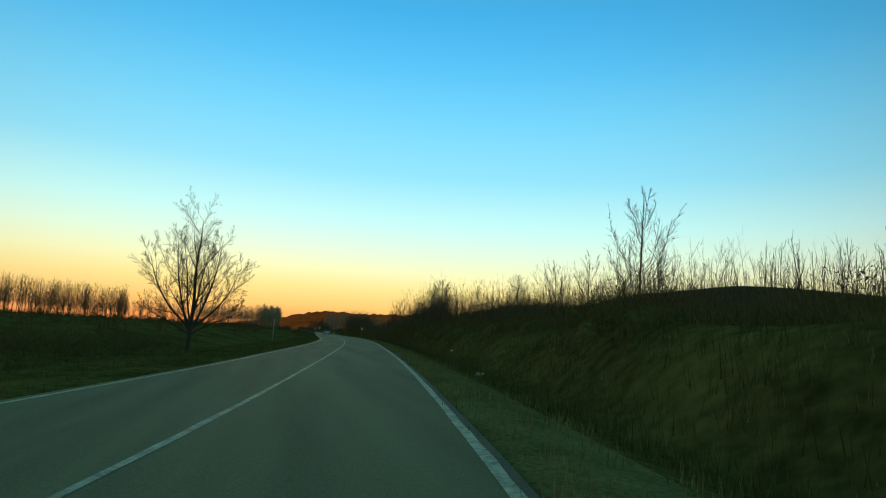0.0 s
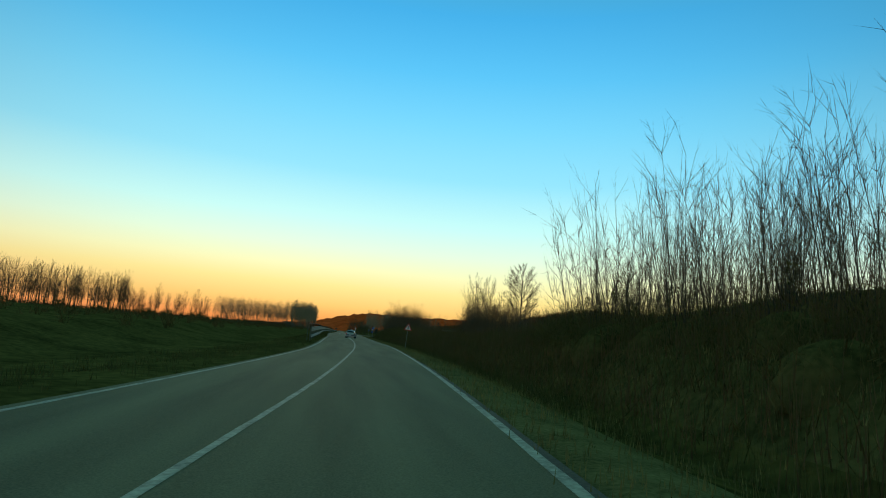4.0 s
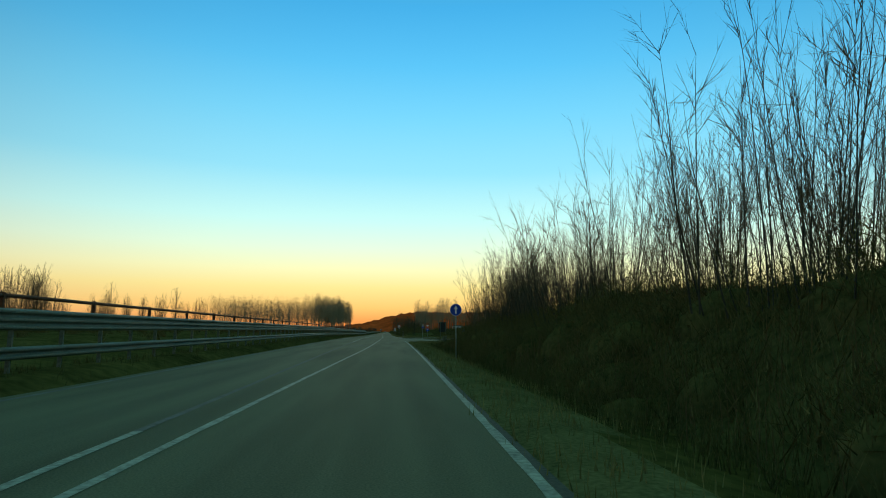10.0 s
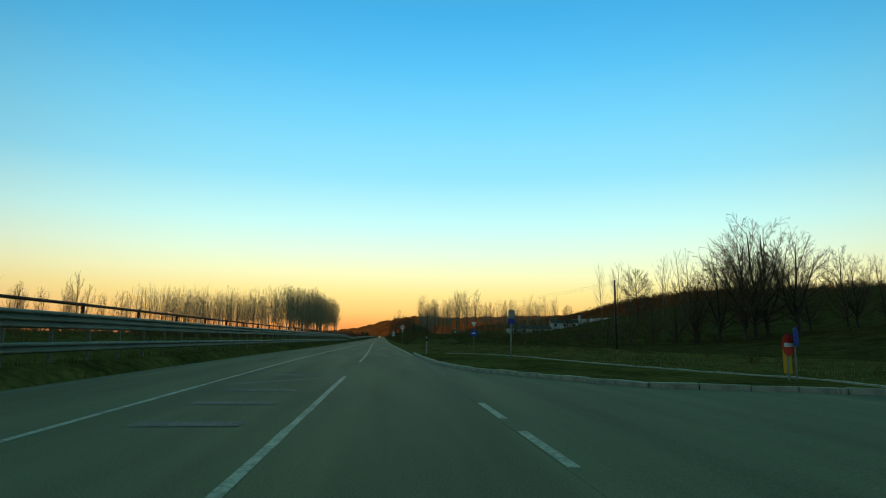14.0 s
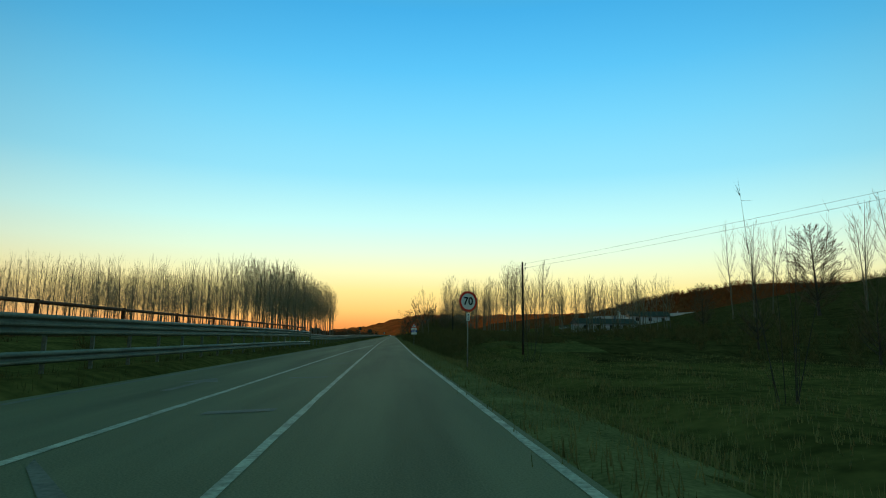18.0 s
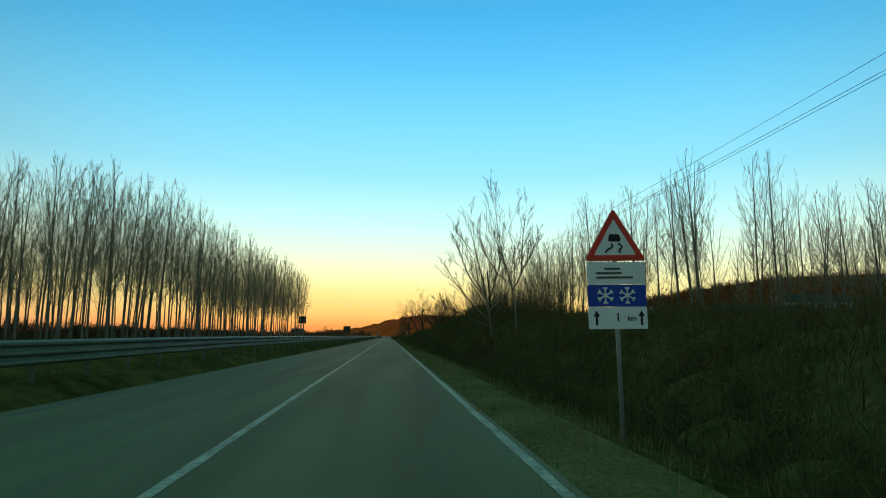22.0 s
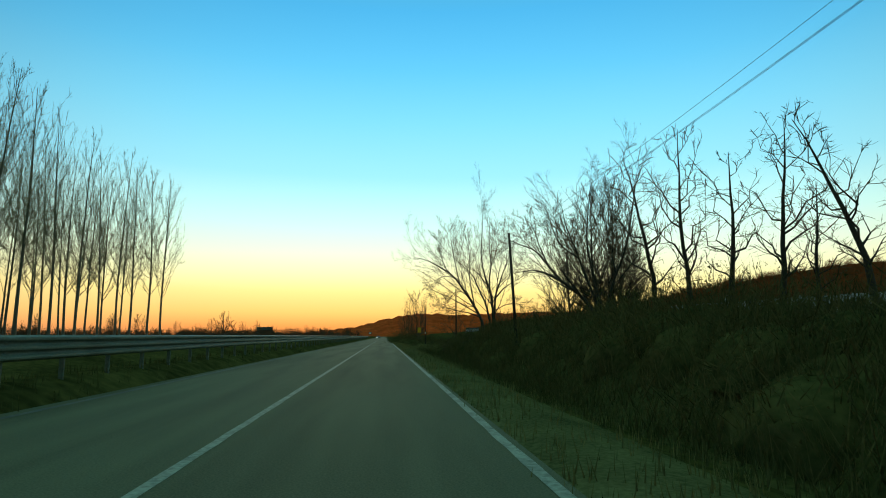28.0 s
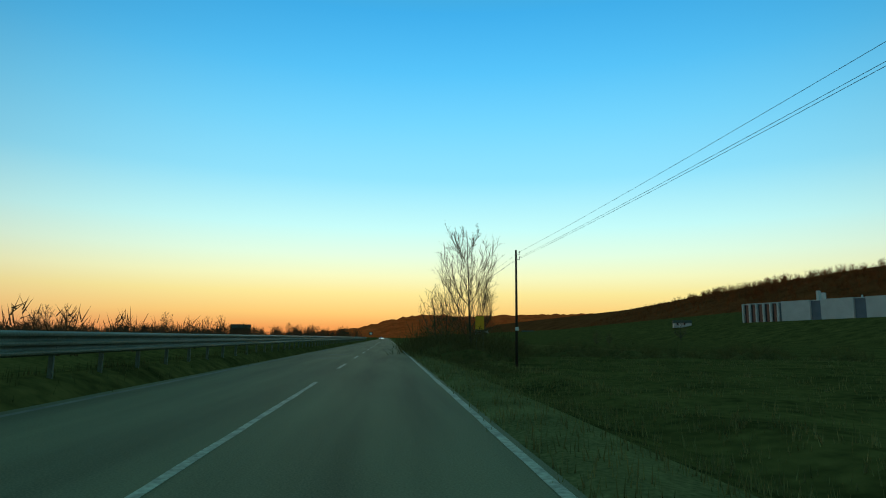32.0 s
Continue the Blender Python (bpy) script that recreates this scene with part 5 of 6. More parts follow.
part("door", k.mesh("door", M_GALV, bevel=0.003), cabinet, "dull grey cabinet door")

s = sign_root("direction_sign", "tall rectangular sign, pale above and blue below", 8.7, 384.2, 38)
zt = 2.65 - gz(8.75, 384.2)
pole_part(s, zt - 0.05)
part("upper_panel", plate(rounded([(-0.24, zt - 0.42), (0.24, zt - 0.42), (0.24, zt), (-0.24, zt)], 0.03), 0.01, 0.0, M_KERB), s, "pale grey panel")
part("lower_panel", plate(rounded([(-0.24, zt - 0.68), (0.24, zt - 0.68), (0.24, zt - 0.425), (-0.24, zt - 0.425)], 0.03), 0.01, 0.0, M_BLUE), s, "blue panel")

s = sign_root("give_way_sign", "white and red give-way triangle above blue arrow disc", 11.65, 416.3, -12)
g0 = gz(11.65, 416.3)
pole_part(s, 2.95 - g0)
part("face", plate(rounded(tri(0.9, 2.68 - g0, False)[::-1], 0.04)[::-1], 0.008, 0.004, M_WHITE), s)
part("border", ring(rounded(tri(0.9, 2.68 - g0, False), 0.04), rounded(tri(0.6, 2.68 - g0, False), 0.02), -0.002, 0.006, M_RED), s, "red border")
part("disc", plate(disc(0.36, 36, 0, 1.72 - g0), 0.008, 0.004, M_BLUE), s, "blue disc")
part("arrow", plate([(z, x + 1.72 - g0) for x, z in arrow(0.44, 0.24, 0.2, 0.09)][::-1], 0.004, -0.001, M_WHITE), s, "white sideways arrow")

s = sign_root("marker_post", "slim white and grey roadside marker post", 5.4, 396.5)
k = Kit()
k.prism(rounded([(-0.05, -0.3), (0.05, -0.3), (0.05, 1.3), (-0.05, 1.42)], 0.02, 3), -0.04, 0.04)
part("body", k.mesh("body", M_KERB), s)
k = Kit()
k.box(-0.053, 0.053, -0.044, 0.044, 1.02, 1.2)
part("band", k.mesh("band", M_BLACK), s, "dark reflector band")

# backs of signs for the other lane, behind the rail
for x, y, w, h, z, lab in ((-4.7, 609.5, 1.1, 0.95, 2.35, "dark back of a sign board behind the rail"), (-4.75, 560, 0.6, 0.55, 2.5, "dark back of a small sign board behind the rail")):
    s = sign_root("sign_back", lab, x, y, 8)
    zc = z - gz(x, y)
    part("board", plate(rounded([(-w / 2, zc - h / 2), (w / 2, zc - h / 2), (w / 2, zc + h / 2), (-w / 2, zc + h / 2)], 0.03), 0.015, 0.03, M_DARK), s)
    for lx in (-0.22 * w, 0.22 * w):
        k = Kit()
        k.tube([(lx, 0, -0.6), (lx, 0, zc + h * 0.42)], [0.03, 0.03], 8, True)
        part("leg", k.mesh("leg", M_GALV, True), s)
s = sign_root("far_sign", "small white sign on the distant verge", -6.5, 1000, 0)
pole_part(s, 3.4)
part("panel", plate(rounded([(-0.9, 2.0), (0.9, 2.0), (0.9, 3.5), (-0.9, 3.5)], 0.05), 0.03, 0.0, M_WHITE), s)
part("edge", ring(rounded([(-0.9, 2.0), (0.9, 2.0), (0.9, 3.5), (-0.9, 3.5)], 0.05), rounded([(-0.6, 2.3), (0.6, 2.3), (0.6, 3.2), (-0.6, 3.2)], 0.05), -0.01, 0.01, M_DARK), s)

s = sign_root("yellow_sign", "rectangular yellow board by the hedge", 8.9, 743.5, -10)
zc = 2.45 - gz(8.9, 743.5)
for lx in (-0.25, 0.25):
    k = Kit()
    k.tube([(lx, 0.04, -0.5), (lx, 0.04, zc + 0.5)], [0.028, 0.028], 8, True)
    part("leg", k.mesh("leg", M_GALV, True), s)
part("panel", plate(rounded([(-0.33, zc - 0.5), (0.33, zc - 0.5), (0.33, zc + 0.5), (-0.33, zc + 0.5)], 0.04), 0.015, 0.0, M_YELLOW), s, "yellow panel")

# roadside pole in the left field
s = sign_root("grey_post", "plain grey wooden post in the field", -13.15, 169, 0, 0.6)
k = Kit()
k.tube([(0, 0, -0.5), (0, 0, 2.0), (0, 0, 2.6 - gz(-13.15, 169))], [0.09, 0.08, 0.075], 10, True)
part("pole", k.mesh("pole", M_KERB, True), s)
k = Kit()
k.tube([(0, 0, 2.6 - gz(-13.15, 169)), (0, 0, 2.75 - gz(-13.15, 169))], [0.08, 0.05], 10, True)
part("cap", k.mesh("cap", M_DARK), s)

# telephone poles with their wires
POLES = [(11.0, 474.5, 6.4, 0), (10.3, 516.5, 6.35, 0), (10.7, 562.6, 6.9, -5), (8.4, 628, 6.5, 0), (8.45, 654.7, 6.4, -3), (9.0, 684, 5.9, 0), (9.3, 732.3, 6.4, 0), (9.8, 800, 6.4, 0)]
tops = []
for i, (x, y, top, lean) in enumerate(POLES):
    root = sign_root("telephone_pole", "dark tarred wooden telephone pole on the verge", x, y, 0, lean, "pole")
    tagged(root, group="telephone poles")
    hh = top - gz(x, y)
    k = Kit()
    k.tube([(0, 0, -0.6), (0.01, 0, hh * 0.5), (0, 0, hh)], [0.085, 0.07, 0.058], 12, True)
    part("pole", k.mesh("pole", M_WOODPOLE, True), root)
    for q in range(2):
        k = Kit()
        k.tube([(0.09, 0, hh - 0.25 - 0.3 * q), (0.22, 0, hh - 0.25 - 0.3 * q), (0.22, 0, hh - 0.15 - 0.3 * q)], [0.012] * 3, 6)
        k.tube([(0.22, 0, hh - 0.16 - 0.3 * q), (0.22, 0, hh - 0.07 - 0.3 * q)], [0.03, 0.022], 8, True)
        part("insulator", k.mesh("insulator", M_DARK), root)
    if i in (3, 6):
        k = Kit()
        z0 = 1.85 - gz(x, y)
        k.box(-0.1, 0.1, -0.15, -0.125, z0 - 0.1, z0 + 0.1)
        part("plaque", k.mesh("plaque", M_WHITE), root, "small white plaque")
    sh = math.sin(radians(lean)) * hh
    tops.append((x + sh, y, top))


def wire(a, b, sag, dx, dz):
    k = Kit()
    pts = [(a[0] + (b[0] - a[0]) * q + dx, a[1] + (b[1] - a[1]) * q, a[2] + (b[2] - a[2]) * q + dz - 4 * sag * q * (1 - q)) for q in np.linspace(0, 1, 17)]
    k.tube(pts, [0.0055] * 17, 4)
    ob = new("wire", k.mesh("wire", M_DARK))
    tagged(ob, "thin dark telephone wire between poles", "wire", "telephone wires")


for i, (a, b) in enumerate(zip(tops, tops[1:])):
    for dx, dz in ((0.22, -0.1), (0.22, -0.4), (-0.05, -0.62)):
        wire(a, b, 0.25, dx, dz)
for dx, dz in ((0.22, -0.1), (0.22, -0.4)):
    wire((33, 432, 9.0), tops[0], 0.4, dx, dz)
    wire(tops[-1], (10, 870, 6.3), 0.3, dx, dz)
root = sign_root("telephone_pole", "dark tarred wooden telephone pole on the slope", 33, 432, 0, 0, "pole")
tagged(root, group="telephone poles")
k = Kit()
k.tube([(0, 0, -0.6), (0, 0, 9.1 - gz(33, 432))], [0.13, 0.095], 12, True)
part("pole", k.mesh("pole", M_WOODPOLE, True), root)

# ---- junction: side road, kerbed island, worn markings ----
side = Kit()
outline = [(4.3, 343), (5.2, 350), (7.5, 354.5), (12, 356.5), (20, 357), (60, 356), (60, 365), (30, 367), (15.2, 368.4), (12, 369.6), (9.6, 370.4), (8, 373.2), (6.5, 377.0), (5.5, 382), (4.9, 390), (4.6, 397), (4.3, 397)]
k = side
for (x, y) in outline:
    k.v.append((x, y, 0.004 if x < 7 else 0.012))
cx = len(k.v)
k.v.append((6.5, 362, 0.008))
k.f += [(cx, i, (i + 1) % len(outline)) for i in range(len(outline))]
n0 = len(outline)
b0 = len(k.v)
k.v += [(x, y, -0.25) for x, y in outline]
k.f += [(i, b0 + i, b0 + (i + 1) % n0, (i + 1) % n0) for i in range(n0)]
ob = new("side_road", k.mesh("side_road", M_ASPHALT))
tagged(ob, "asphalt mouth of the side road", "road", kind="structure")

# the island: raised grass behind a row of kerb stones
kerb_line = [(4.62, 397.5), (4.75, 392.2), (4.95, 386.4), (5.15, 383.2), (5.45, 380.4), (5.9, 378.4), (6.6, 376.6), (8.0, 373.5), (9.6, 370.9), (11.9, 370.0), (15.0, 368.9), (15.6, 369.6), (15.9, 372.5), (14.5, 376.1), (12.6, 383.8), (11.4, 392.2), (9.5, 397.6), (7.0, 399)]
isl = Kit()
for x, y in kerb_line:
    isl.v.append((x, y, 0.1))
isl.v.append((9.5, 381, 0.2))
isl.f += [(len(kerb_line), i, (i + 1) % len(kerb_line)) for i in range(len(kerb_line))]
island = new("traffic_island", isl.mesh("traffic_island", M_GROUND))
tagged(island, "low kerbed traffic island of dull grass", "island", kind="structure")
stone = Kit()
stone.box(-0.09, 0.09, -0.5, 0.5, -0.2, 0.15)
stone_mesh = stone.mesh("kerb_stone", M_KERB, bevel=0.018)
rk = np.random.default_rng(3)
for (x0, y0), (x1, y1) in zip(kerb_line, kerb_line[1:]):
    d = math.hypot(x1 - x0, y1 - y0)
    n = max(1, round(d / 1.02))
    for i in range(n):
        q = (i + 0.5) / n
        ob = part("kerb_stone", stone_mesh, island)
        ob.matrix_basis = pose(x0 + (x1 - x0) * q, y0 + (y1 - y0) * q, rk.normal(0, 0.008), rk.normal(0, 0.8), rk.normal(0, 1.5), math.degrees(math.atan2(y1 - y0, x1 - x0)) - 90) @ Matrix.Diagonal((1, d / n * 0.975, 1, 1))


def mark(pts, material=None, lift=0.008, label="worn white road marking"):
    k = Kit()
    k.v += [(x, y, lift + float(road_z(np.array(x), np.array(y)))) for x, y in pts]
    k.f.append(tuple(range(len(pts))))
    tagged(new("trim", k.mesh("trim", material or M_LINE_WORN)), label, "road marking", kind="structure")


def road_arrow(x, y, s=1.0):
    mark([(x - 0.08, y - 2.4 * s), (x + 0.08, y - 2.4 * s), (x + 0.08, y + 0.6 * s), (x + 0.32, y + 0.6 * s), (x, y + 2.2 * s), (x - 0.32, y + 0.6 * s), (x - 0.08, y + 0.6 * s)], label="worn white straight arrow on the lane")


road_arrow(2.95, 349), road_arrow(2.6, 396)
for y in (321, 326.5, 329, 331.4, 364.3, 367.1, 369.7, 375.4):
    mark([(-1.1, y - 0.25), (0.45, y - 0.25), (0.45, y + 0.25), (-1.1, y + 0.25)], label="worn hatch bar in the turning lane")
for x in (-1.5, -0.95, -0.35, 0.25, 0.8):
    mark([(x - 0.16, 386.0), (x + 0.16, 386.0), (x + 0.16, 386.4), (x - 0.16, 386.4)], label="worn dash of a give-way line")
mark([(-1.0, 391.2), (-0.1, 391.2), (0.25, 391.6), (-0.1, 392.1), (-1.0, 391.9)], label="worn turn arrow")
mark([(-1.7, 371.6), (-1.5, 371.2), (1.2, 374.5), (1.2, 374.9)], M_LINE_WORN, label="end bar of the hatched lane")
mark([(-1.35, 440.6), (-1.2, 440.2), (0.7, 437.3), (0.7, 437.8)], M_LINE_WORN, label="end bar of the hatched lane")
for y in (444, 452, 461, 470, 479, 488):
    mark([(-0.8, y), (0.25, y + 0.5), (0.25, y + 0.9), (-0.8, y + 0.4)], label="worn hatch bar in the turning lane")
for y0 in (361.2, 364.8):
    mark([(4.32, y0), (4.46, y0), (4.46, y0 + 2.3), (4.32, y0 + 2.3)], M_LINE, label="short dash of the edge line")
mark([(-2.9, 448), (-2.7, 448), (-2.7, 450.5), (-2.35, 450.5), (-2.8, 452), (-3.25, 450.5), (-2.9, 450.5)], label="worn arrow in the other lane")
for y in (735, 742):
    mark([(-2.4, y), (-1.0, y + 0.2), (-0.9, y + 1.1), (-2.3, y + 0.9)], label="pale worn patch of paint in the other lane")
# dusty worn strip beside the edge line
ribbon("trim", lambda y: right_edge(y) + 0.12, -40, 342, 0.1, mat("gritty_edge", (0.09, 0.085, 0.07), 0.95, var=0.4, scale=0.8, fine=20, bump=0.5), lift=0.004, label="gritty worn road edge")

# ---- works, farm buildings, hill, far traffic ----
M_GLASS_DARK = mat("dark_glass", (0.02, 0.025, 0.03), 0.15, var=0.2, spec=0.6)
M_BLUEGREY = mat("blue_grey_cladding", (0.16, 0.19, 0.24), 0.7, var=0.15, scale=0.3, fine=4)
M_BROWN = mat("brown_wood_hedge", (0.12, 0.07, 0.036), 0.95, var=0.4, scale=0.5, fine=5)

works = new("factory_building")
tagged(works, "long low white concrete-panel works with blue-grey bays", "building")
works.matrix_basis = pose(190, 1002, 10.4, 0, 0, -75.3)


def works_part(name, x0, x1, y0, y1, z0, z1, material, label=""):
    k = Kit()
    k.box(x0, x1, y0, y1, z0, z1)
    return part(name, k.mesh(name, material), works, label)


works_part("core", 0.5, 200, 1.0, 45, -3, 10.2, M_BLUEGREY, "blue-grey recessed wall")
works_part("roof", 0, 200.5, 0.6, 45.5, 10.2, 10.6, M_CONCRETE)
# dark sheet behind the columns stands in for the bay's inner shade
works_part("bay_shade", 0.4, 22, 0.7, 1.0, -3, 9.8, M_GLASS_DARK, "dark sheet painted as the shade in the open bay")
for i in range(6):
    works_part("column", 4.3 * i, 4.3 * i + 1.0, -0.3, 0.7, -3, 10.4, M_CONCRETE, "white concrete column")
xx = 24.0
while xx < 105:
    works_part("wall_panel", xx, xx + 15.5, -0.1, 0.9, -3, 10.7, M_CONCRETE, "white concrete wall panel")
    xx += 21.0
works_part("office_block", 110, 190, -2.0, 0.9, -3, 10.5, M_CONCRETE, "white office front")
for i in range(12):
    w = works_part("window", 112 + 6.4 * i, 116 + 6.4 * i, -2.12, -2.0, 5.0, 8.0, M_GLASS_DARK)
    works_part("balcony", 111.5 + 6.4 * i, 116.5 + 6.4 * i, -3.2, -2.0, 3.9, 4.2, M_CONCRETE)
for cx_, hh in ((40, 4.5), (42.5, 3.4)):
    works_part("chimney", cx_, cx_ + 1.4, 4, 5.4, 10.6, 10.6 + hh, M_CONCRETE, "pale roof flue")
for i in range(5):
    works_part("vent", 60 + 14 * i, 60.5 + 14 * i, 6, 6.5, 10.6, 12.0, M_CONCRETE)


def farm(name, x, y, turn, ln, wd, hh, label, wall=None):
    root = new(name)
    tagged(root, label, "building")
    root.matrix_basis = pose(x, y, gz(x, y), 0, 0, turn)
    k = Kit()
    k.box(-ln / 2, ln / 2, -wd / 2, wd / 2, -1.5, hh)
    part("wall", k.mesh("wall", wall or M_CONCRETE), root)
    k = Kit()
    k.prism([(-wd / 2 - 0.4, hh), (wd / 2 + 0.4, hh), (0, hh + wd * 0.28)], -ln / 2 - 0.4, ln / 2 + 0.4)
    part("roof", k.mesh("roof", M_DARK), root, "dark roof", pose(0, 0, 0, 0, 0, 90))
    for i in range(max(2, int(ln / 4))):
        k = Kit()
        k.box(-0.5, 0.5, -0.05, 0.05, -0.6, 0.6)
        part("window", k.mesh("window", M_GLASS_DARK), root, m=pose(-ln / 2 + 2 + 4 * i, -wd / 2, hh * 0.55))


farm("farm_building", 64, 607, 5, 18, 6, 2.0, "low pale farm building behind the poplars")
farm("farm_building", 84, 622, -10, 12, 6, 2.2, "low pale farm building behind the poplars")
farm("farm_shed", 178, 1045, -20, 10, 6, 1.3, "small pale shed in the field before the works")
farm("farm_house", -72, 1010, 15, 9, 7, 4.0, "small dark farmhouse among bushes", M_DARK)
farm("hill_house", 250, 1750, 0, 22, 10, 6, "pale house below the wooded hill")
farm("hill_house", 190, 1900, 20, 26, 10, 6, "pale house below the wooded hill")

# the wooded hill at the end of the road, haze glow painted into its colour
rng = np.random.default_rng(12)
xs = np.arange(-620, 2600, 14.0)
prof = np.interp(xs, [-620, -380, -300, -200, -120, -40, 40, 120, 220, 330, 520, 900, 1500, 2600], [0, 4, 22, 34, 44, 66, 92, 104, 108, 104, 112, 125, 140, 120])
rough = 3.2 * np.sin(xs * 0.11) * np.sin(xs * 0.037) + rng.normal(0, 1.6, len(xs))
verts, faces = [], []
n = len(xs)
for j, q in enumerate((0, 0.35, 0.7, 0.9, 1.0, 0.8)):
    yy = 2900 + 170 * j
    for x, p, r in zip(xs, prof, rough):
        verts.append((x * (1 + 0.02 * j), yy, -2 + (p + 4 + r) * q + (rng.normal(0, 1.5) if 0 < j < 5 else 0)))
for j in range(5):
    for i in range(n - 1):
        faces.append((j * n + i, j * n + i + 1, (j + 1) * n + i + 1, (j + 1) * n + i))
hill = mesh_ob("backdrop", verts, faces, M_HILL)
tagged(hill, "distant rust-brown wooded hill with haze glow painted in", "hill", kind="structure")

# woods on the hill's skyline and far hedges, too many to count
def far_wood(name, spots, h0, h1, label, seed, material=None, twigs=14):
    """Clumps of fine twigs fanning from a short leader, with an uneven round outline."""
    rg = np.random.default_rng(seed)
    sp = np.repeat(np.asarray(spots, float), twigs * 2, axis=0)
    m = len(sp)
    h = np.repeat(rg.uniform(h0, h1, len(spots)), twigs * 2)
    a = rg.normal(0, 0.55, m)
    low = rg.random(m) ** 1.5
    base = sp + np.stack([rg.normal(0, 0.11, m) * h, rg.normal(0, 0.08, m) * h, h * (-0.15 + 0.65 * low)], 1)
    ln = h * rg.uniform(0.2, 0.5, m) * (1.1 - 0.5 * low)
    tip = base + np.stack([np.sin(a) * ln, rg.normal(0, 0.3, m) * ln, np.cos(a) * ln], 1)
    w = np.stack([np.cos(a), np.zeros(m), -np.sin(a)], 1) * (h * rg.uniform(0.006, 0.014, m))[:, None]
    v = np.empty((m * 3, 3))
    v[0::3], v[1::3], v[2::3] = base - w, base + w, tip
    me = bpy.data.meshes.new(name)
    me.from_pydata(v.tolist(), [], np.arange(m * 3).reshape(-1, 3).tolist())
    me.materials.append(material or M_TWIG)
    return tagged(new(name, me), label, "woods", kind="stuff")


sp = []
for i in range(700):
    y = rng.uniform(700, 1500)
    x = float(right_edge(np.array(y))) + float(hill_to(np.array(y))) * rng.uniform(0.8, 1.02)
    sp.append((x, y, gz(x, y)))
far_wood("hill_woods", sp, 7, 14, "bare woods along the hillside crest", 1, M_RUSTWOOD, 22)
sp = []
for i in range(160):
    y = rng.uniform(430, 700)
    x = float(right_edge(np.array(y))) + float(hill_to(np.array(y))) * rng.uniform(0.8, 1.02)
    sp.append((x, y, gz(x, y)))
far_wood("hill_woods", sp, 3, 6, "bare brown woods along the hillside crest", 24, M_BROWN, 22)
sp = []
for i in range(1100):
    y = rng.uniform(80, 232)
    x = float(right_edge(np.array(y))) + rng.uniform(10, 30)
    sp.append((x, y, gz(x, y) - 0.3))
far_wood("slope_scrub", sp, 1.0, 2.4, "dense dark scrub on top of the bank", 25, M_BUSH_TWIG, 16)
sp = []
for i in range(2200):
    y = rng.uniform(760, 1700)
    x = float(right_edge(np.array(y))) + rng.uniform(270, 470)
    sp.append((x, y, gz(x, y) - 1.5))
far_wood("hill_woods", sp, 4, 8, "rust-brown bare woods on the slope", 21, M_RUSTWOOD, 12)
sp = []
for i in range(1500):
    y = rng.uniform(345, 760)
    q = rng.uniform(0.1, 1.0)
    x = float(right_edge(np.array(y))) + float(hill_from(np.array(y))) + q * float(hill_to(np.array(y)) - hill_from(np.array(y)))
    sp.append((x, y, gz(x, y) - 0.8))
far_wood("slope_scrub", sp, 1.5, 4.0, "dark scrub and bare bushes over the hillside", 22, M_BUSH_TWIG, 14)
sp = []
for i in range(900):
    y = rng.uniform(80, 345)
    x = float(right_edge(np.array(y))) + rng.uniform(14, 120)
    sp.append((x, y, gz(x, y) - 0.6))
far_wood("slope_scrub", sp, 1.0, 2.6, "dark scrub and bare bushes over the hillside", 23, M_BUSH_TWIG, 14)
rc = np.random.default_rng(31)
sp = []
for i in range(1500):
    y = rc.uniform(60, 330)
    x = float(right_edge(np.array(y))) + rc.uniform(70, 150)
    sp.append((x, y, gz(x, y) - 0.6))
far_wood("hill_woods", sp, 2.5, 5.0, "young bare woods along the crest of the slope", 32, M_BROWN, 14)
sp = [(rng.uniform(-420, -14), 955 + rng.uniform(0, 90), 0.8) for _ in range(700)]
far_wood("far_hedge", sp, 4.0, 9.0, "bare hedges and small trees across the fields", 2, M_BROWN, 26)
sp = [(rng.uniform(-90, -13), rng.uniform(690, 950), 0.6) for _ in range(560)]
far_wood("field_scrub", sp, 1.6, 4.2, "low brown scrub in the field beyond the rail", 3, M_BROWN, 26)
sp = [(-20 - abs(rng.normal(0, 3)), y, 0.6) for y in np.arange(545, 700, 0.45)] + [(rng.uniform(-90, -22), 556 + rng.normal(0, 2), 0.6) for _ in range(150)]
far_wood("plantation_scrub", sp, 0.4, 1.0, "low scrub at the foot of the poplars", 4, M_BUSH_TWIG, 26)
sp = [(-48 + rng.normal(0, 5), y, 0.6) for y in np.arange(500, 705, 0.24)]
far_wood("plantation_hedge", sp, 2.2, 4.4, "brown undergrowth along the back of the plantation", 11, M_BROWN, 24)
sp = [(float(left_edge(np.array(y))) - rng.uniform(13, 60), y, 0.5) for y in rng.uniform(90, 545, 420)]
far_wood("field_hedge", sp, 1.0, 2.8, "dark scrub and hedges in the left fields", 5, M_BUSH_TWIG, 26)
sp = [(float(left_edge(np.array(y))) - rng.uniform(45, 160), y, 1.0) for y in rng.uniform(250, 545, 260)]
far_wood("field_hedge", sp, 2.5, 5.5, "dark scrub and hedges in the left fields", 6, M_BUSH_TWIG, 30)
sp = [(float(right_edge(np.array(y))) + rng.uniform(14, 60), y, gz(float(right_edge(np.array(y))) + 30, y) - 0.5) for y in rng.uniform(345, 470, 160)]
far_wood("slope_scrub", sp, 0.8, 2.0, "dark scrub on the slope beyond the junction", 7, M_BUSH_TWIG, 26)
sp = []
for _ in range(330):
    y = rng.uniform(465, 560)
    x = rng.uniform(22, 75)
    sp.append((x, y, gz(x, y)))
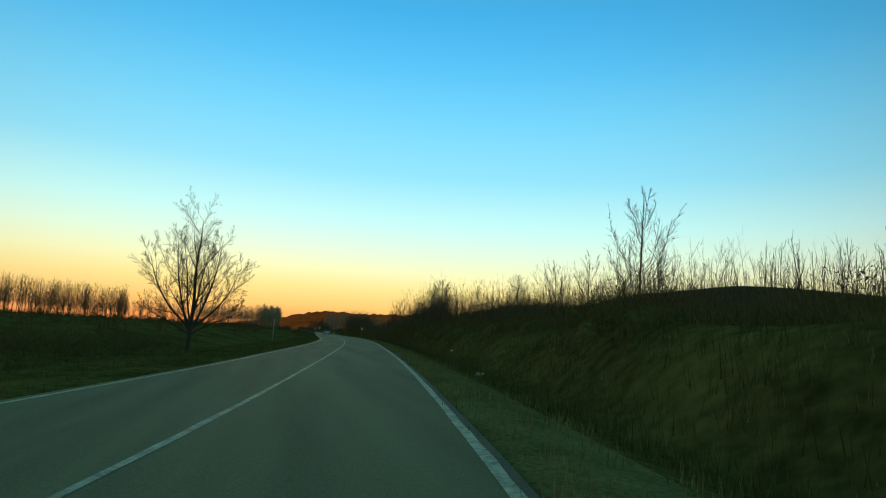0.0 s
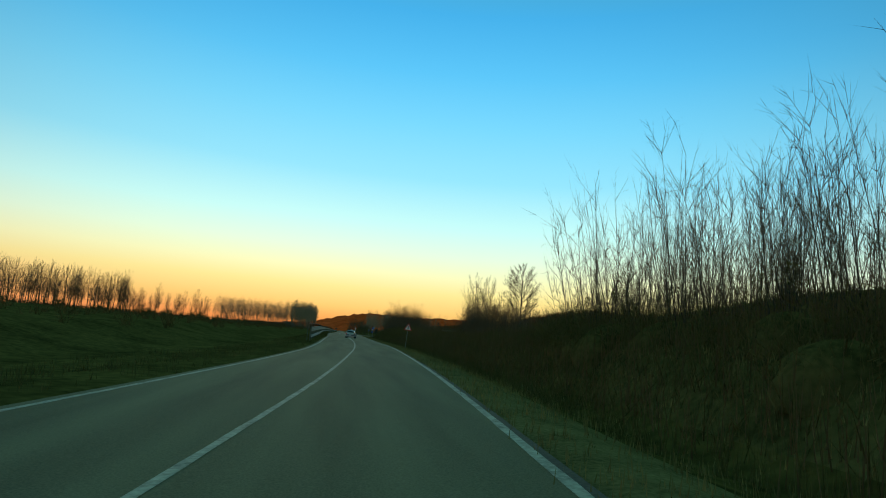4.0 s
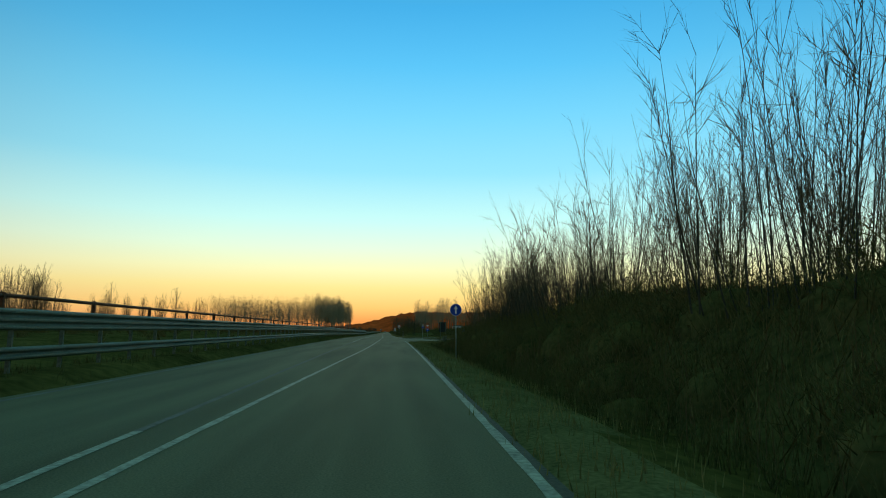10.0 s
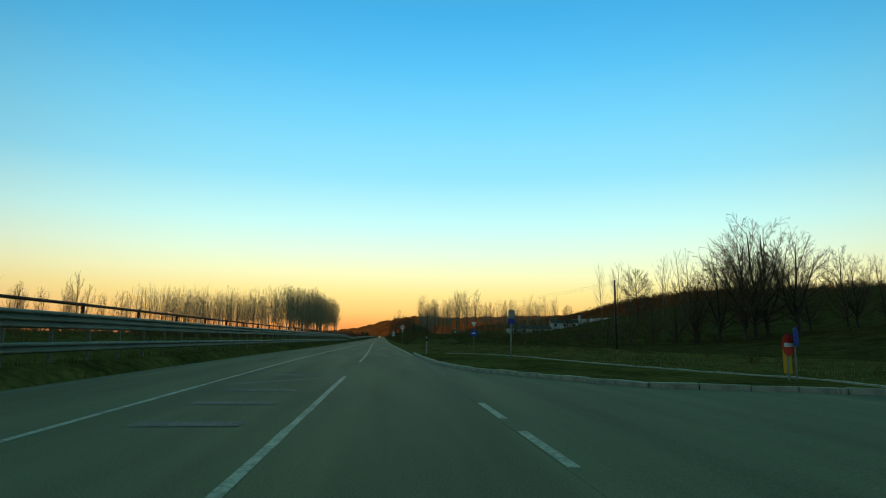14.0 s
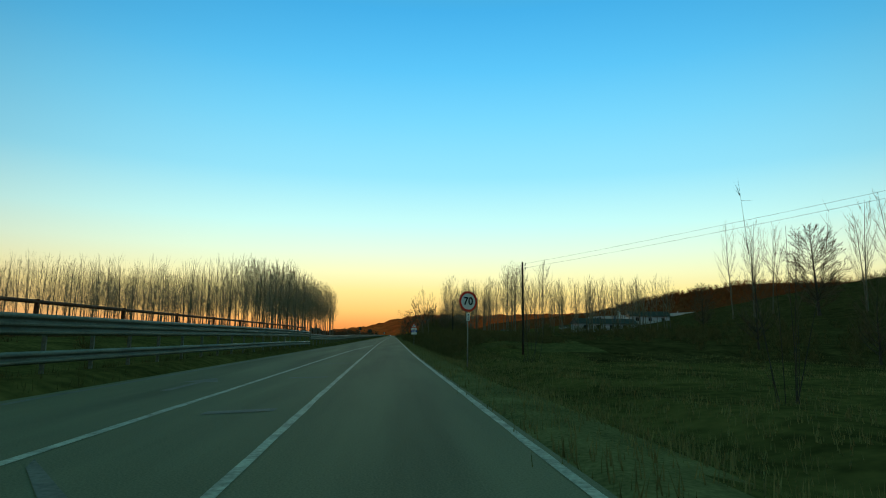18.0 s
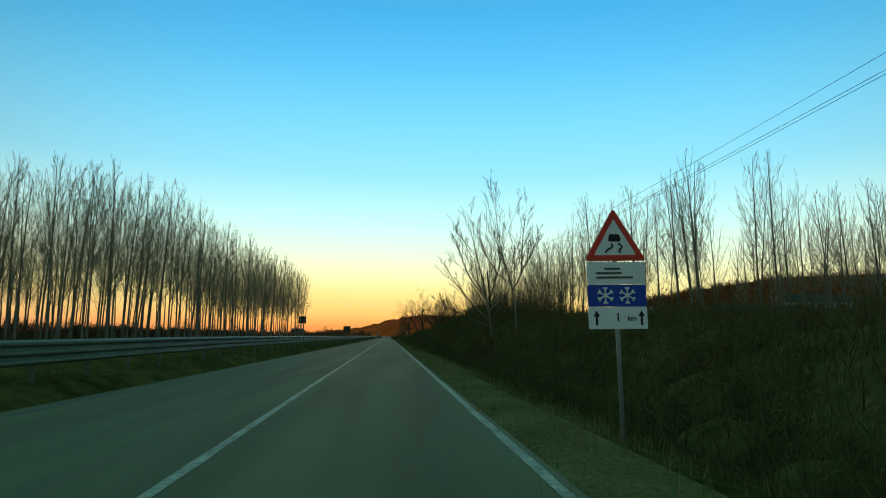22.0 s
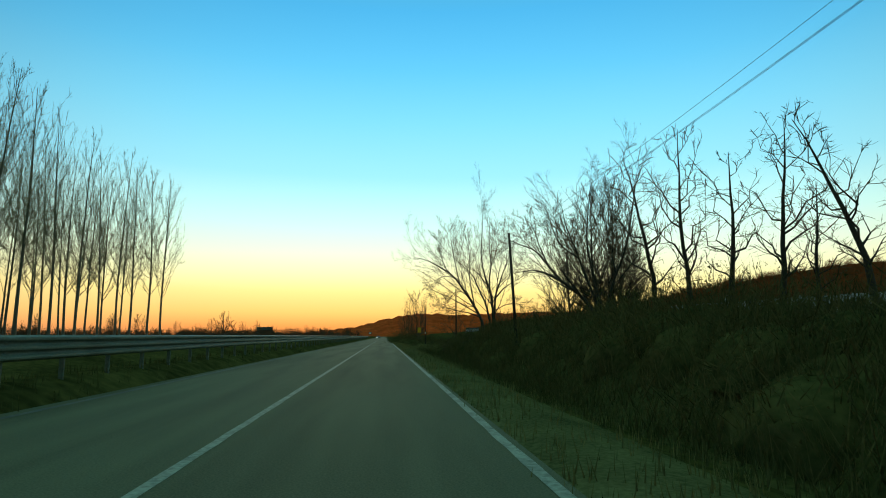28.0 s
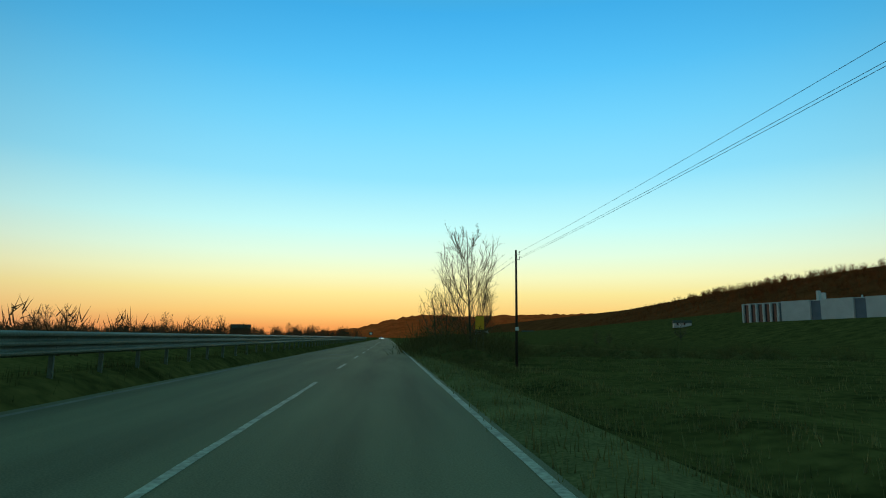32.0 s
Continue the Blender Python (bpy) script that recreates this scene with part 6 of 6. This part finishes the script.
far_wood("slope_scrub", sp, 1.2, 3.2, "dark scrub on the slope below the poplars", 8, M_BUSH_TWIG, 26)
sp = [(x, y, gz(x, y)) for x, y in ((x, 597 + rng.uniform(-3, 5)) for x in np.arange(50, 94, 0.8))]
far_wood("slope_scrub", sp, 1.6, 2.8, "dark scrub before the farm buildings", 31, M_BUSH_TWIG, 22)
shrub = tree_thing("field_shrub", "small dark leafy tree beyond the rail", *crown_mesh(300, 4.8, 0.07, 1.4, 0.1, 24, 6, 5, 1.4, 0.4, fine=0.016))
shrub.matrix_basis = pose(-17.8, 703, gz(-17.8, 703))
for x, y, s_ in ((-88, 953, 2.0), (-60, 930, 1.7), (-120, 940, 2.3), (-75, 965, 1.8), (-40, 960, 1.4), (-150, 980, 2.6), (-180, 960, 2.4), (-105, 950, 1.6), (-135, 945, 1.8)):
    c = copy_thing(shrub, pose(x, y, gz(x, y), 0, 0, x))
    c.scale = (s_, s_, s_)

# far oncoming cars with their lamps lit
M_LAMP = bpy.data.materials.new("lit_headlamp")
M_LAMP.use_nodes = True
b = M_LAMP.node_tree.nodes["Principled BSDF"]
b.inputs["Emission Color"].default_value = (1, 0.95, 0.85, 1)
b.inputs["Emission Strength"].default_value = 6
M_CARPAINT = mat("dark_car_paint", (0.03, 0.035, 0.04), 0.35, 0.3, var=0.1, spec=0.5)
for cx_, cy_ in ((-1.8, 1010), (-1.8, 1060), (-1.75, 1120)):
    root = new("oncoming_car")
    tagged(root, "distant dark car with headlamps lit", "car", "cars far down the road")
    root.matrix_basis = pose(cx_, cy_, 0)
    k = Kit()
    k.loft([[(-0.85 * a, y, 0.25), (0.85 * a, y, 0.25), (0.85 * a, y, z1), (0.6 * a, y, z2), (-0.6 * a, y, z2), (-0.85 * a, y, z1)] for y, a, z1, z2 in ((0, 0.94, 0.7, 0.72), (0.3, 1, 0.85, 0.88), (1.1, 1, 0.92, 0.98), (1.7, 0.98, 0.95, 1.4), (3.0, 0.98, 0.95, 1.45), (3.9, 0.97, 0.95, 1.0), (4.2, 0.94, 0.85, 0.87))])
    part("body", k.mesh("body", M_CARPAINT, True), root)
    for lx in (-0.6, 0.6):
        k = Kit()
        k.prism(disc(0.1, 14, lx, 0.66), -0.05, 0.02)
        part("headlamp", k.mesh("headlamp", M_LAMP), root, "lit white headlamp")
    for wx in (-0.72, 0.72):
        for wy in (0.75, 3.4):
            k = Kit()
            k.tube([(wx - 0.1, wy, 0.31), (wx + 0.1, wy, 0.31)], [0.31, 0.31], 16, True)
            part("wheel", k.mesh("wheel", M_BLACK), root)

# ---- grass, reeds, litter ----
def blades(name, spots, lo, hi, n, width, material, label, seed, spread=0.14, lean=0.35):
    rg = np.random.default_rng(seed)
    sp = np.repeat(np.asarray(spots, float), n, axis=0)
    m = len(sp)
    base = sp + np.stack([rg.normal(0, spread, m), rg.normal(0, spread, m), np.full(m, -0.04)], 1)
    a = rg.uniform(0, 2 * np.pi, m)
    h = rg.uniform(lo, hi, m)
    tip = base + np.stack([np.cos(a) * h * lean * rg.random(m), np.sin(a) * h * lean * rg.random(m), h], 1)
    b = rg.uniform(0, np.pi, m)
    w = np.stack([np.cos(b), np.sin(b), np.zeros(m)], 1) * width
    v = np.empty((m * 3, 3))
    v[0::3], v[1::3], v[2::3] = base - w, base + w, tip
    me = bpy.data.meshes.new(name)
    me.from_pydata(v.tolist(), [], np.arange(m * 3).reshape(-1, 3).tolist())
    me.materials.append(material)
    return tagged(new(name, me), label, "grass", kind="stuff")


def verge_spots(count, y0, y1, a, b, left=False, seed=0, power=1.0):
    rg = np.random.default_rng(seed)
    y = rg.uniform(y0, y1, count)
    o = a + (b - a) * rg.random(count) ** power
    x = (left_edge(y) - o) if left else (right_edge(y) + o)
    # none on the side road
    inside = np.zeros(count, bool)
    for (x0, y0), (x1, y1) in zip(outline, outline[1:] + outline[:1]):
        inside ^= ((y0 > y) != (y1 > y)) & (x < (x1 - x0) * (y - y0) / (y1 - y0 + 1e-9) + x0)
    x, y = x[~inside], y[~inside]
    return np.stack([x, y, ground_z(x, y)], 1)


blades("verge_grass", verge_spots(20000, 78, 790, 0.18, 5.5, False, 1, 1.3), 0.08, 0.3, 5, 0.011, M_GRASS, "short dull winter grass on the verge", 1)
# left verge: darker grass colour stands in for the vignetting on that side
blades("verge_grass", verge_spots(11000, 78, 790, 0.45, 5.5, True, 2), 0.1, 0.36, 5, 0.011, M_DIM_GRASS, "short dull winter grass on the verge", 2)
blades("tall_grass", verge_spots(5000, 78, 340, 2.3, 6.5, False, 3, 1.4), 0.25, 0.75, 6, 0.009, M_DIM_GRASS, "rough tall grass at the foot of the bank", 3)
blades("tall_grass", verge_spots(3800, 470, 690, 2.1, 5.5, False, 4, 1.4), 0.2, 0.6, 6, 0.009, M_DIM_GRASS, "rough tall grass at the foot of the bank", 4)
# tangled bramble growth that covers the bank from the verge to its top
for q_, (y0, y1, count) in enumerate(((78, 140, 5200), (140, 250, 9000), (250, 338, 8000), (482, 560, 6500), (560, 680, 11000))):
    sp = verge_spots(count, y0, y1, 2.8, 13, False, 40 + q_)
    sp = sp[(sp[:, 0] - right_edge(sp[:, 1])) > bramble_from(sp[:, 1]) - 0.2]
    blades("bramble_cover", sp, 0.25, 0.85, 7, 0.014, M_BUSH_TWIG, "dark tangled bramble growth covering the bank", 50 + q_, 0.32, 0.9)
blades("field_grass", verge_spots(11000, 340, 475, 1.8, 30, False, 5, 1.5), 0.07, 0.24, 5, 0.016, M_GRASS, "rough grass on the open ground by the junction", 5)
blades("tall_grass", verge_spots(3600, 334, 348, 6, 36, False, 15), 0.35, 0.85, 6, 0.011, M_GRASS, "tall dry grass before the side road", 15)
blades("field_grass", verge_spots(8500, 690, 860, 2.5, 40, False, 6, 1.5), 0.08, 0.28, 5, 0.016, M_GRASS, "rough grass in the open field", 6)
blades("dry_reeds", verge_spots(900, 140, 262, 3.2, 9, False, 7), 0.7, 1.9, 4, 0.008, M_REED, "pale dry reeds and stalks along the ditch", 7, 0.25, 0.12)
blades("dry_reeds", verge_spots(420, 262, 335, 3.0, 5, False, 8), 0.5, 1.3, 4, 0.008, M_REED, "pale dry reeds and stalks along the ditch", 8, 0.25, 0.12)
rusty = tree_thing("rusty_shrub", "tall shrub still holding rust-brown withered leaves", *limb_tree(230, [
    ([(0.1 * q, -0.3), (0.25 * q, 1.2), (0.55 * q, 2.4), (0.75 * q, 3.4 - 0.25 * abs(q))], 0.5 * (-1) ** q, 0.035) for q in (-2, -1, 0, 1, 2)], kids=(10, 6, 4), ratio=0.34, spread=0.6, up=0.25, fine=0.006, bare=0.15))
rl = np.random.default_rng(9)
k = Kit()
for _ in range(16000):
    a_, u = rl.uniform(0, 6.28), rl.random() ** 0.8
    q = 1.75 * math.sqrt(rl.random()) * (0.55 + 0.75 * u - 0.6 * u * u)
    p = np.array([q * math.cos(a_), q * math.sin(a_), 0.1 + (3.3 + 0.35 * math.sin(3 * a_)) * u])
    k.flake(p, rl.normal(0, 0.02, 3), rl.normal(0, 0.02, 3))
part("leaves", k.mesh("leaves", mat("withered_leaf", (0.36, 0.19, 0.075), 0.95, var=0.4, scale=1.5, fine=9, spec=0.0)), rusty, "withered rust-brown leaves")
rusty.matrix_basis = pose(13.0, 210.5, gz(13.0, 210.5), 0, 0, 40)

blades("rusty_reeds", verge_spots(1900, 150, 262, 3.2, 8.5, False, 10), 0.5, 1.3, 6, 0.011, M_REED, "rust-brown dry reeds and docks along the ditch", 10, 0.3, 0.2)

# bits of litter on the verge
rl = np.random.default_rng(5)
for x, y, s_ in ((-3.0, 104.2, 0.22), (4.2, 617.2, 0.13), (-0.2, 119, 0.16), (7.8, 328.7, 0.05), (-1.0, 98.0, 0.14)):
    k = Kit()
    pts = [(s_ * math.cos(a) * rl.uniform(0.6, 1.1), s_ * 0.7 * math.sin(a) * rl.uniform(0.6, 1.1)) for a in np.arange(9) * 0.7]
    top = [(px * 0.6, py * 0.6) for px, py in pts]
    k.loft([[(px, py, 0.0) for px, py in pts], [(px, py, s_ * rl.uniform(0.25, 0.5)) for px, py in pts], [(px, py, s_ * 0.55) for px, py in top]])
    k.f.append(tuple(range(18, 27)))
    ob = new("litter", k.mesh("litter", M_WHITE))
    ob.location = (x, y, gz(x, y))
    tagged(ob, "crumpled pale scrap of litter on the verge", "litter", "litter on the verge")

# ---- the silver hatchback over the centre line ----
M_SILVER = mat("silver_car_paint", (0.44, 0.46, 0.46), 0.36, 0.45, var=0.06, scale=1.5, fine=30, spec=0.5)
M_TYRE = mat("tyre_rubber", (0.015, 0.015, 0.015), 0.85, var=0.2)
M_RIM = mat("alloy_rim", (0.12, 0.125, 0.13), 0.5, 0.5, var=0.15)
M_TRIM = mat("dark_plastic_trim", (0.03, 0.032, 0.034), 0.6, var=0.15)
M_TAIL = bpy.data.materials.new("red_tail_lamp")
M_TAIL.use_nodes = True
b = M_TAIL.node_tree.nodes["Principled BSDF"]
b.inputs["Base Color"].default_value, b.inputs["Roughness"].default_value = (0.3, 0.008, 0.012, 1), 0.25
b.inputs["Emission Color"].default_value, b.inputs["Emission Strength"].default_value = (1, 0.03, 0.05, 1), 0.03
M_LIT = M_TAIL.copy()
M_LIT.name = "lit_red_lens"
M_LIT.node_tree.nodes["Principled BSDF"].inputs["Emission Strength"].default_value = 0.5
M_CARGLASS = mat("tinted_car_glass", (0.02, 0.03, 0.032), 0.25, var=0.2, spec=0.25)

car = new("hatchback_car")
tagged(car, "silver five-door hatchback straddling the centre line, seen from behind", "car")
car.matrix_basis = pose(-0.36, 266.6, 0.0, 0, 0, -5.6)          # origin: middle of the rear bumper; y runs to the front


def section(y, z0, zs, zr, w0, ws, wr):
    """Half a body section: sill, waist and roof heights and half widths."""
    half = [(w0 * 0.9, z0), (w0, z0 + 0.12), (ws, (z0 + zs) * 0.55), (ws, zs - 0.05), (ws * 0.975, zs), (wr + 0.03, zr - 0.1), (wr - 0.05, zr - 0.02), (wr * 0.5, zr)]
    return [(x, y, z) for x, z in half] + [(-x, y, z) for x, z in half[::-1]]


# the lower shell: bumper to bumper up to the waist
k = Kit()
lower = [section(y, z0, zs, zs + 0.05, w, w, w * 0.9) for y, z0, zs, w in ((0.0, 0.32, 0.9, 0.74), (0.06, 0.26, 0.95, 0.82), (0.3, 0.22, 0.97, 0.865), (0.9, 0.22, 0.95, 0.885), (1.8, 0.2, 0.93, 0.888), (2.7, 0.2, 0.9, 0.885),
                                                                           (3.1, 0.22, 0.88, 0.875), (3.7, 0.22, 0.78, 0.85), (4.0, 0.24, 0.7, 0.8), (4.2, 0.32, 0.55, 0.66))]
k.loft(lower)
k.f.append(tuple(range(15, -1, -1)))
k.f.append(tuple(range(9 * 16, 10 * 16)))
body = part("body", k.mesh("body", M_SILVER, True), car, "silver painted body")
# the cabin above the waist
k = Kit()
cab = [section(y, 0.85, zs, zr, w, w, wr) for y, zs, zr, w, wr in ((0.16, 0.95, 1.0, 0.8, 0.7), (0.3, 0.97, 1.28, 0.82, 0.64), (0.42, 0.98, 1.415, 0.84, 0.62), (0.8, 0.97, 1.45, 0.85, 0.63), (1.5, 0.95, 1.457, 0.86, 0.64), (2.1, 0.93, 1.41, 0.86, 0.63), (2.55, 0.91, 1.2, 0.86, 0.66), (2.98, 0.89, 0.93, 0.85, 0.75))]
k.loft(cab)
part("cabin", k.mesh("cabin", M_SILVER, True), car, "silver roof and pillars")


def between(a, b, q, cut):
    """A row of the rear glass: the roof-side points of two sections, blended and set a little proud."""
    ring_ = [tuple(p + (r - p) * q for p, r in zip(u, v)) for u, v in zip(a, b)]
    half = [tuple(p + (r - p) * cut for p, r in zip(ring_[5], ring_[6])), ring_[6], ring_[7]]
    row = half + [(-x, y, z) for x, y, z in half[::-1]]
    return [(x, y - 0.014, z + 0.008) for x, y, z in row]


k = Kit()
rows_ = [between(cab[0], cab[1], 0.12, 0.75), between(cab[0], cab[1], 0.6, 0.5), between(cab[1], cab[2], 0.0, 0.4), between(cab[1], cab[2], 0.8, 0.6)]
k.loft(rows_, close=False)
k.loft([[(x, y + 0.01, z - 0.004) for x, y, z in r_][::-1] for r_ in rows_], close=False)
part("rear_window", k.mesh("rear_window", M_CARGLASS), car, "dark tinted rear window")
for sx in (-1, 1):
    for nm, quad in (("rear_side_window", [(0.62, 0.99), (1.42, 0.975), (1.42, 1.37), (0.86, 1.375)]), ("front_side_window", [(1.5, 0.97), (2.72, 0.945), (2.2, 1.32), (1.5, 1.37)])):
        k = Kit()
        vs = [(sx * (0.862 - (z - 0.95) * 0.47), y, z) for y, z in rounded(quad, 0.05, 3)]
        n = len(vs)
        k.v += vs + [(x - sx * 0.012, y, z) for x, y, z in vs]
        k.f.append(tuple(range(n)) if sx > 0 else tuple(range(n))[::-1])
        k.f += [(i, n + i, n + (i + 1) % n, (i + 1) % n) for i in range(n)]
        part(nm, k.mesh(nm, M_CARGLASS), car, "tinted side window")
    # tail lamp wrapping the corner
    k = Kit()
    k.loft([[(sx * x, y, z) for x, y, z in ring_] for ring_ in (
        [(0.57, -0.025, 0.8), (0.58, -0.025, 0.82), (0.58, 0.03, 0.82), (0.57, 0.03, 0.8)], [(0.64, -0.03, 0.775), (0.645, -0.025, 0.87), (0.64, 0.06, 0.87), (0.64, 0.06, 0.775)],
        [(0.74, -0.025, 0.765), (0.735, -0.015, 0.92), (0.71, 0.1, 0.92), (0.72, 0.1, 0.765)], [(0.835, 0.035, 0.77), (0.825, 0.05, 0.945), (0.78, 0.16, 0.945), (0.79, 0.16, 0.77)],
        [(0.878, 0.2, 0.8), (0.865, 0.22, 0.94), (0.82, 0.24, 0.94), (0.83, 0.24, 0.8)], [(0.893, 0.42, 0.86), (0.89, 0.42, 0.9), (0.85, 0.42, 0.9), (0.85, 0.42, 0.86)])])
    lamp_ob = part("tail_lamp", k.mesh("tail_lamp", M_TAIL, True), car, "red tail lamp")
    k = Kit()
    k.prism(disc(0.038, 14, sx * 0.69, 0.835), -0.04, 0.0)
    part("lit_lens", k.mesh("lit_lens", M_LIT), lamp_ob, "glowing red lens")
    k = Kit()
    k.loft([[(sx * x, 2.42 + dy, z) for x, z in ((0.86, 0.97), (0.86, 1.0), (0.9, 1.0), (0.9, 0.97))] for dy in (0, 0.05)])
    mir = Kit()
    mir.loft([[(sx * (0.96 + 0.1 * r_ * math.cos(a)), y, 1.02 + 0.075 * r_ * math.sin(a)) for a in np.arange(10) * math.pi / 5] for y, r_ in ((2.38, 0.85), (2.42, 1.0), (2.5, 0.9), (2.56, 0.35))])
    mir.f.append(tuple(range(9, -1, -1)))
    part("mirror", mir.mesh("mirror", M_TRIM, True), car, "dark door mirror")
    part("mirror_arm", k.mesh("mirror_arm", M_TRIM), car)
    for hy in (1.25, 2.05):
        k = Kit()
        k.box(sx * 0.888 - 0.012, sx * 0.888 + 0.016, hy, hy + 0.2, 0.82, 0.855)
        part("door_handle", k.mesh("door_handle", M_TRIM, bevel=0.006), car, "dark door handle")
    k = Kit()
    k.box(sx * 0.885 - 0.012, sx * 0.885 + 0.014, 1.0, 2.75, 0.5, 0.57)
    part("rubbing_strip", k.mesh("rubbing_strip", M_TRIM, bevel=0.006), car, "dark rubbing strip")
    for wy in (0.78, 3.4):
        wheel = new("wheel")
        wheel.parent = car
        wheel.matrix_basis = pose(sx * 0.78, wy, 0.31)
        k = Kit()
        prof = [(-0.1, 0.24), (-0.1, 0.29), (-0.07, 0.312), (0.07, 0.312), (0.1, 0.29), (0.1, 0.24)]
        k.loft([[(px, pr * math.cos(a), pr * math.sin(a)) for a in np.arange(24) * math.pi / 12] for px, pr in prof])
        part("tyre", k.mesh("tyre", M_TYRE, True), wheel, "black tyre")
        k = Kit()
        k.tube([(sx * 0.06, 0, 0), (sx * 0.085, 0, 0)], [0.06, 0.05], 12, True)
        for q in range(5):
            a = q * 2 * math.pi / 5
            k.tube([(sx * 0.07, 0, 0), (sx * 0.085, 0.235 * math.cos(a), 0.235 * math.sin(a))], [0.035, 0.03], 5)
        k.loft([[(sx * 0.085, r_ * math.cos(a), r_ * math.sin(a)) for a in np.arange(24) * math.pi / 12] for r_ in (0.215, 0.245)])
        part("rim", k.mesh("rim", M_RIM), wheel, "five-spoke alloy rim")
        arch = Kit()
        arch.loft([[(sx * 0.84, wy + r_ * math.cos(a), 0.31 + r_ * math.sin(a)) for a in np.linspace(-0.3, math.pi + 0.3, 16)] for r_ in (0.0, 0.36)] + [[(sx * 0.893, wy + 0.36 * math.cos(a), 0.31 + 0.36 * math.sin(a)) for a in np.linspace(-0.3, math.pi + 0.3, 16)]], close=False)
        part("wheel_arch", arch.mesh("wheel_arch", M_TYRE), car, "dark wheel arch")
k = Kit()
k.prism(rounded([(-0.78, 0.5), (0.78, 0.5), (0.78, 0.66), (-0.78, 0.66)], 0.04), -0.025, 0.06)
part("bumper_band", k.mesh("bumper_band", M_TRIM), car, "dark bumper band")
k = Kit()
k.prism(rounded([(-0.72, 0.3), (0.72, 0.3), (0.79, 0.49), (-0.79, 0.49)], 0.05), -0.03, 0.06)
part("bumper", k.mesh("bumper", M_SILVER), car, "silver lower bumper")
k = Kit()
k.prism(rounded([(-0.66, 0.19), (0.66, 0.19), (0.71, 0.296), (-0.71, 0.296)], 0.03), -0.012, 0.3)
part("valance", k.mesh("valance", M_TRIM), car, "dark plastic lower valance")
k = Kit()
k.prism(rounded([(-0.26, 0.53), (0.26, 0.53), (0.26, 0.64), (-0.26, 0.64)], 0.012), -0.036, -0.024)
plate_ob = part("number_plate", k.mesh("number_plate", M_WHITE), car, "white plate with dark bars")
k = Kit()
for bx in (-0.16, -0.1, -0.02, 0.03, 0.08, 0.14):
    k.box(bx - 0.016, bx + 0.016, -0.04, -0.036, 0.555, 0.615)
part("bars", k.mesh("bars", M_BLACK), plate_ob)
k = Kit()
k.box(-0.255, -0.215, -0.04, -0.036, 0.535, 0.635)
k.box(0.215, 0.255, -0.04, -0.036, 0.535, 0.635)
part("side_strip", k.mesh("side_strip", M_BLUE), plate_ob)
k = Kit()
k.prism(disc(0.045, 20, 0, 0.86), -0.006, 0.03)
part("badge", k.mesh("badge", M_RIM), car, "plain metal badge")
k = Kit()
k.loft([[(-0.52, y, z), (0.52, y, z), (0.5, y, z + 0.02), (-0.5, y, z + 0.02)] for y, z in ((0.3, 1.4), (0.46, 1.43))])
part("spoiler", k.mesh("spoiler", M_SILVER, bevel=0), car, "small silver roof lip")
k = Kit()
k.tube([(0, 0.6, 1.44), (0, 0.52, 1.62)], [0.008, 0.004], 6)
part("aerial", k.mesh("aerial", M_TRIM), car)
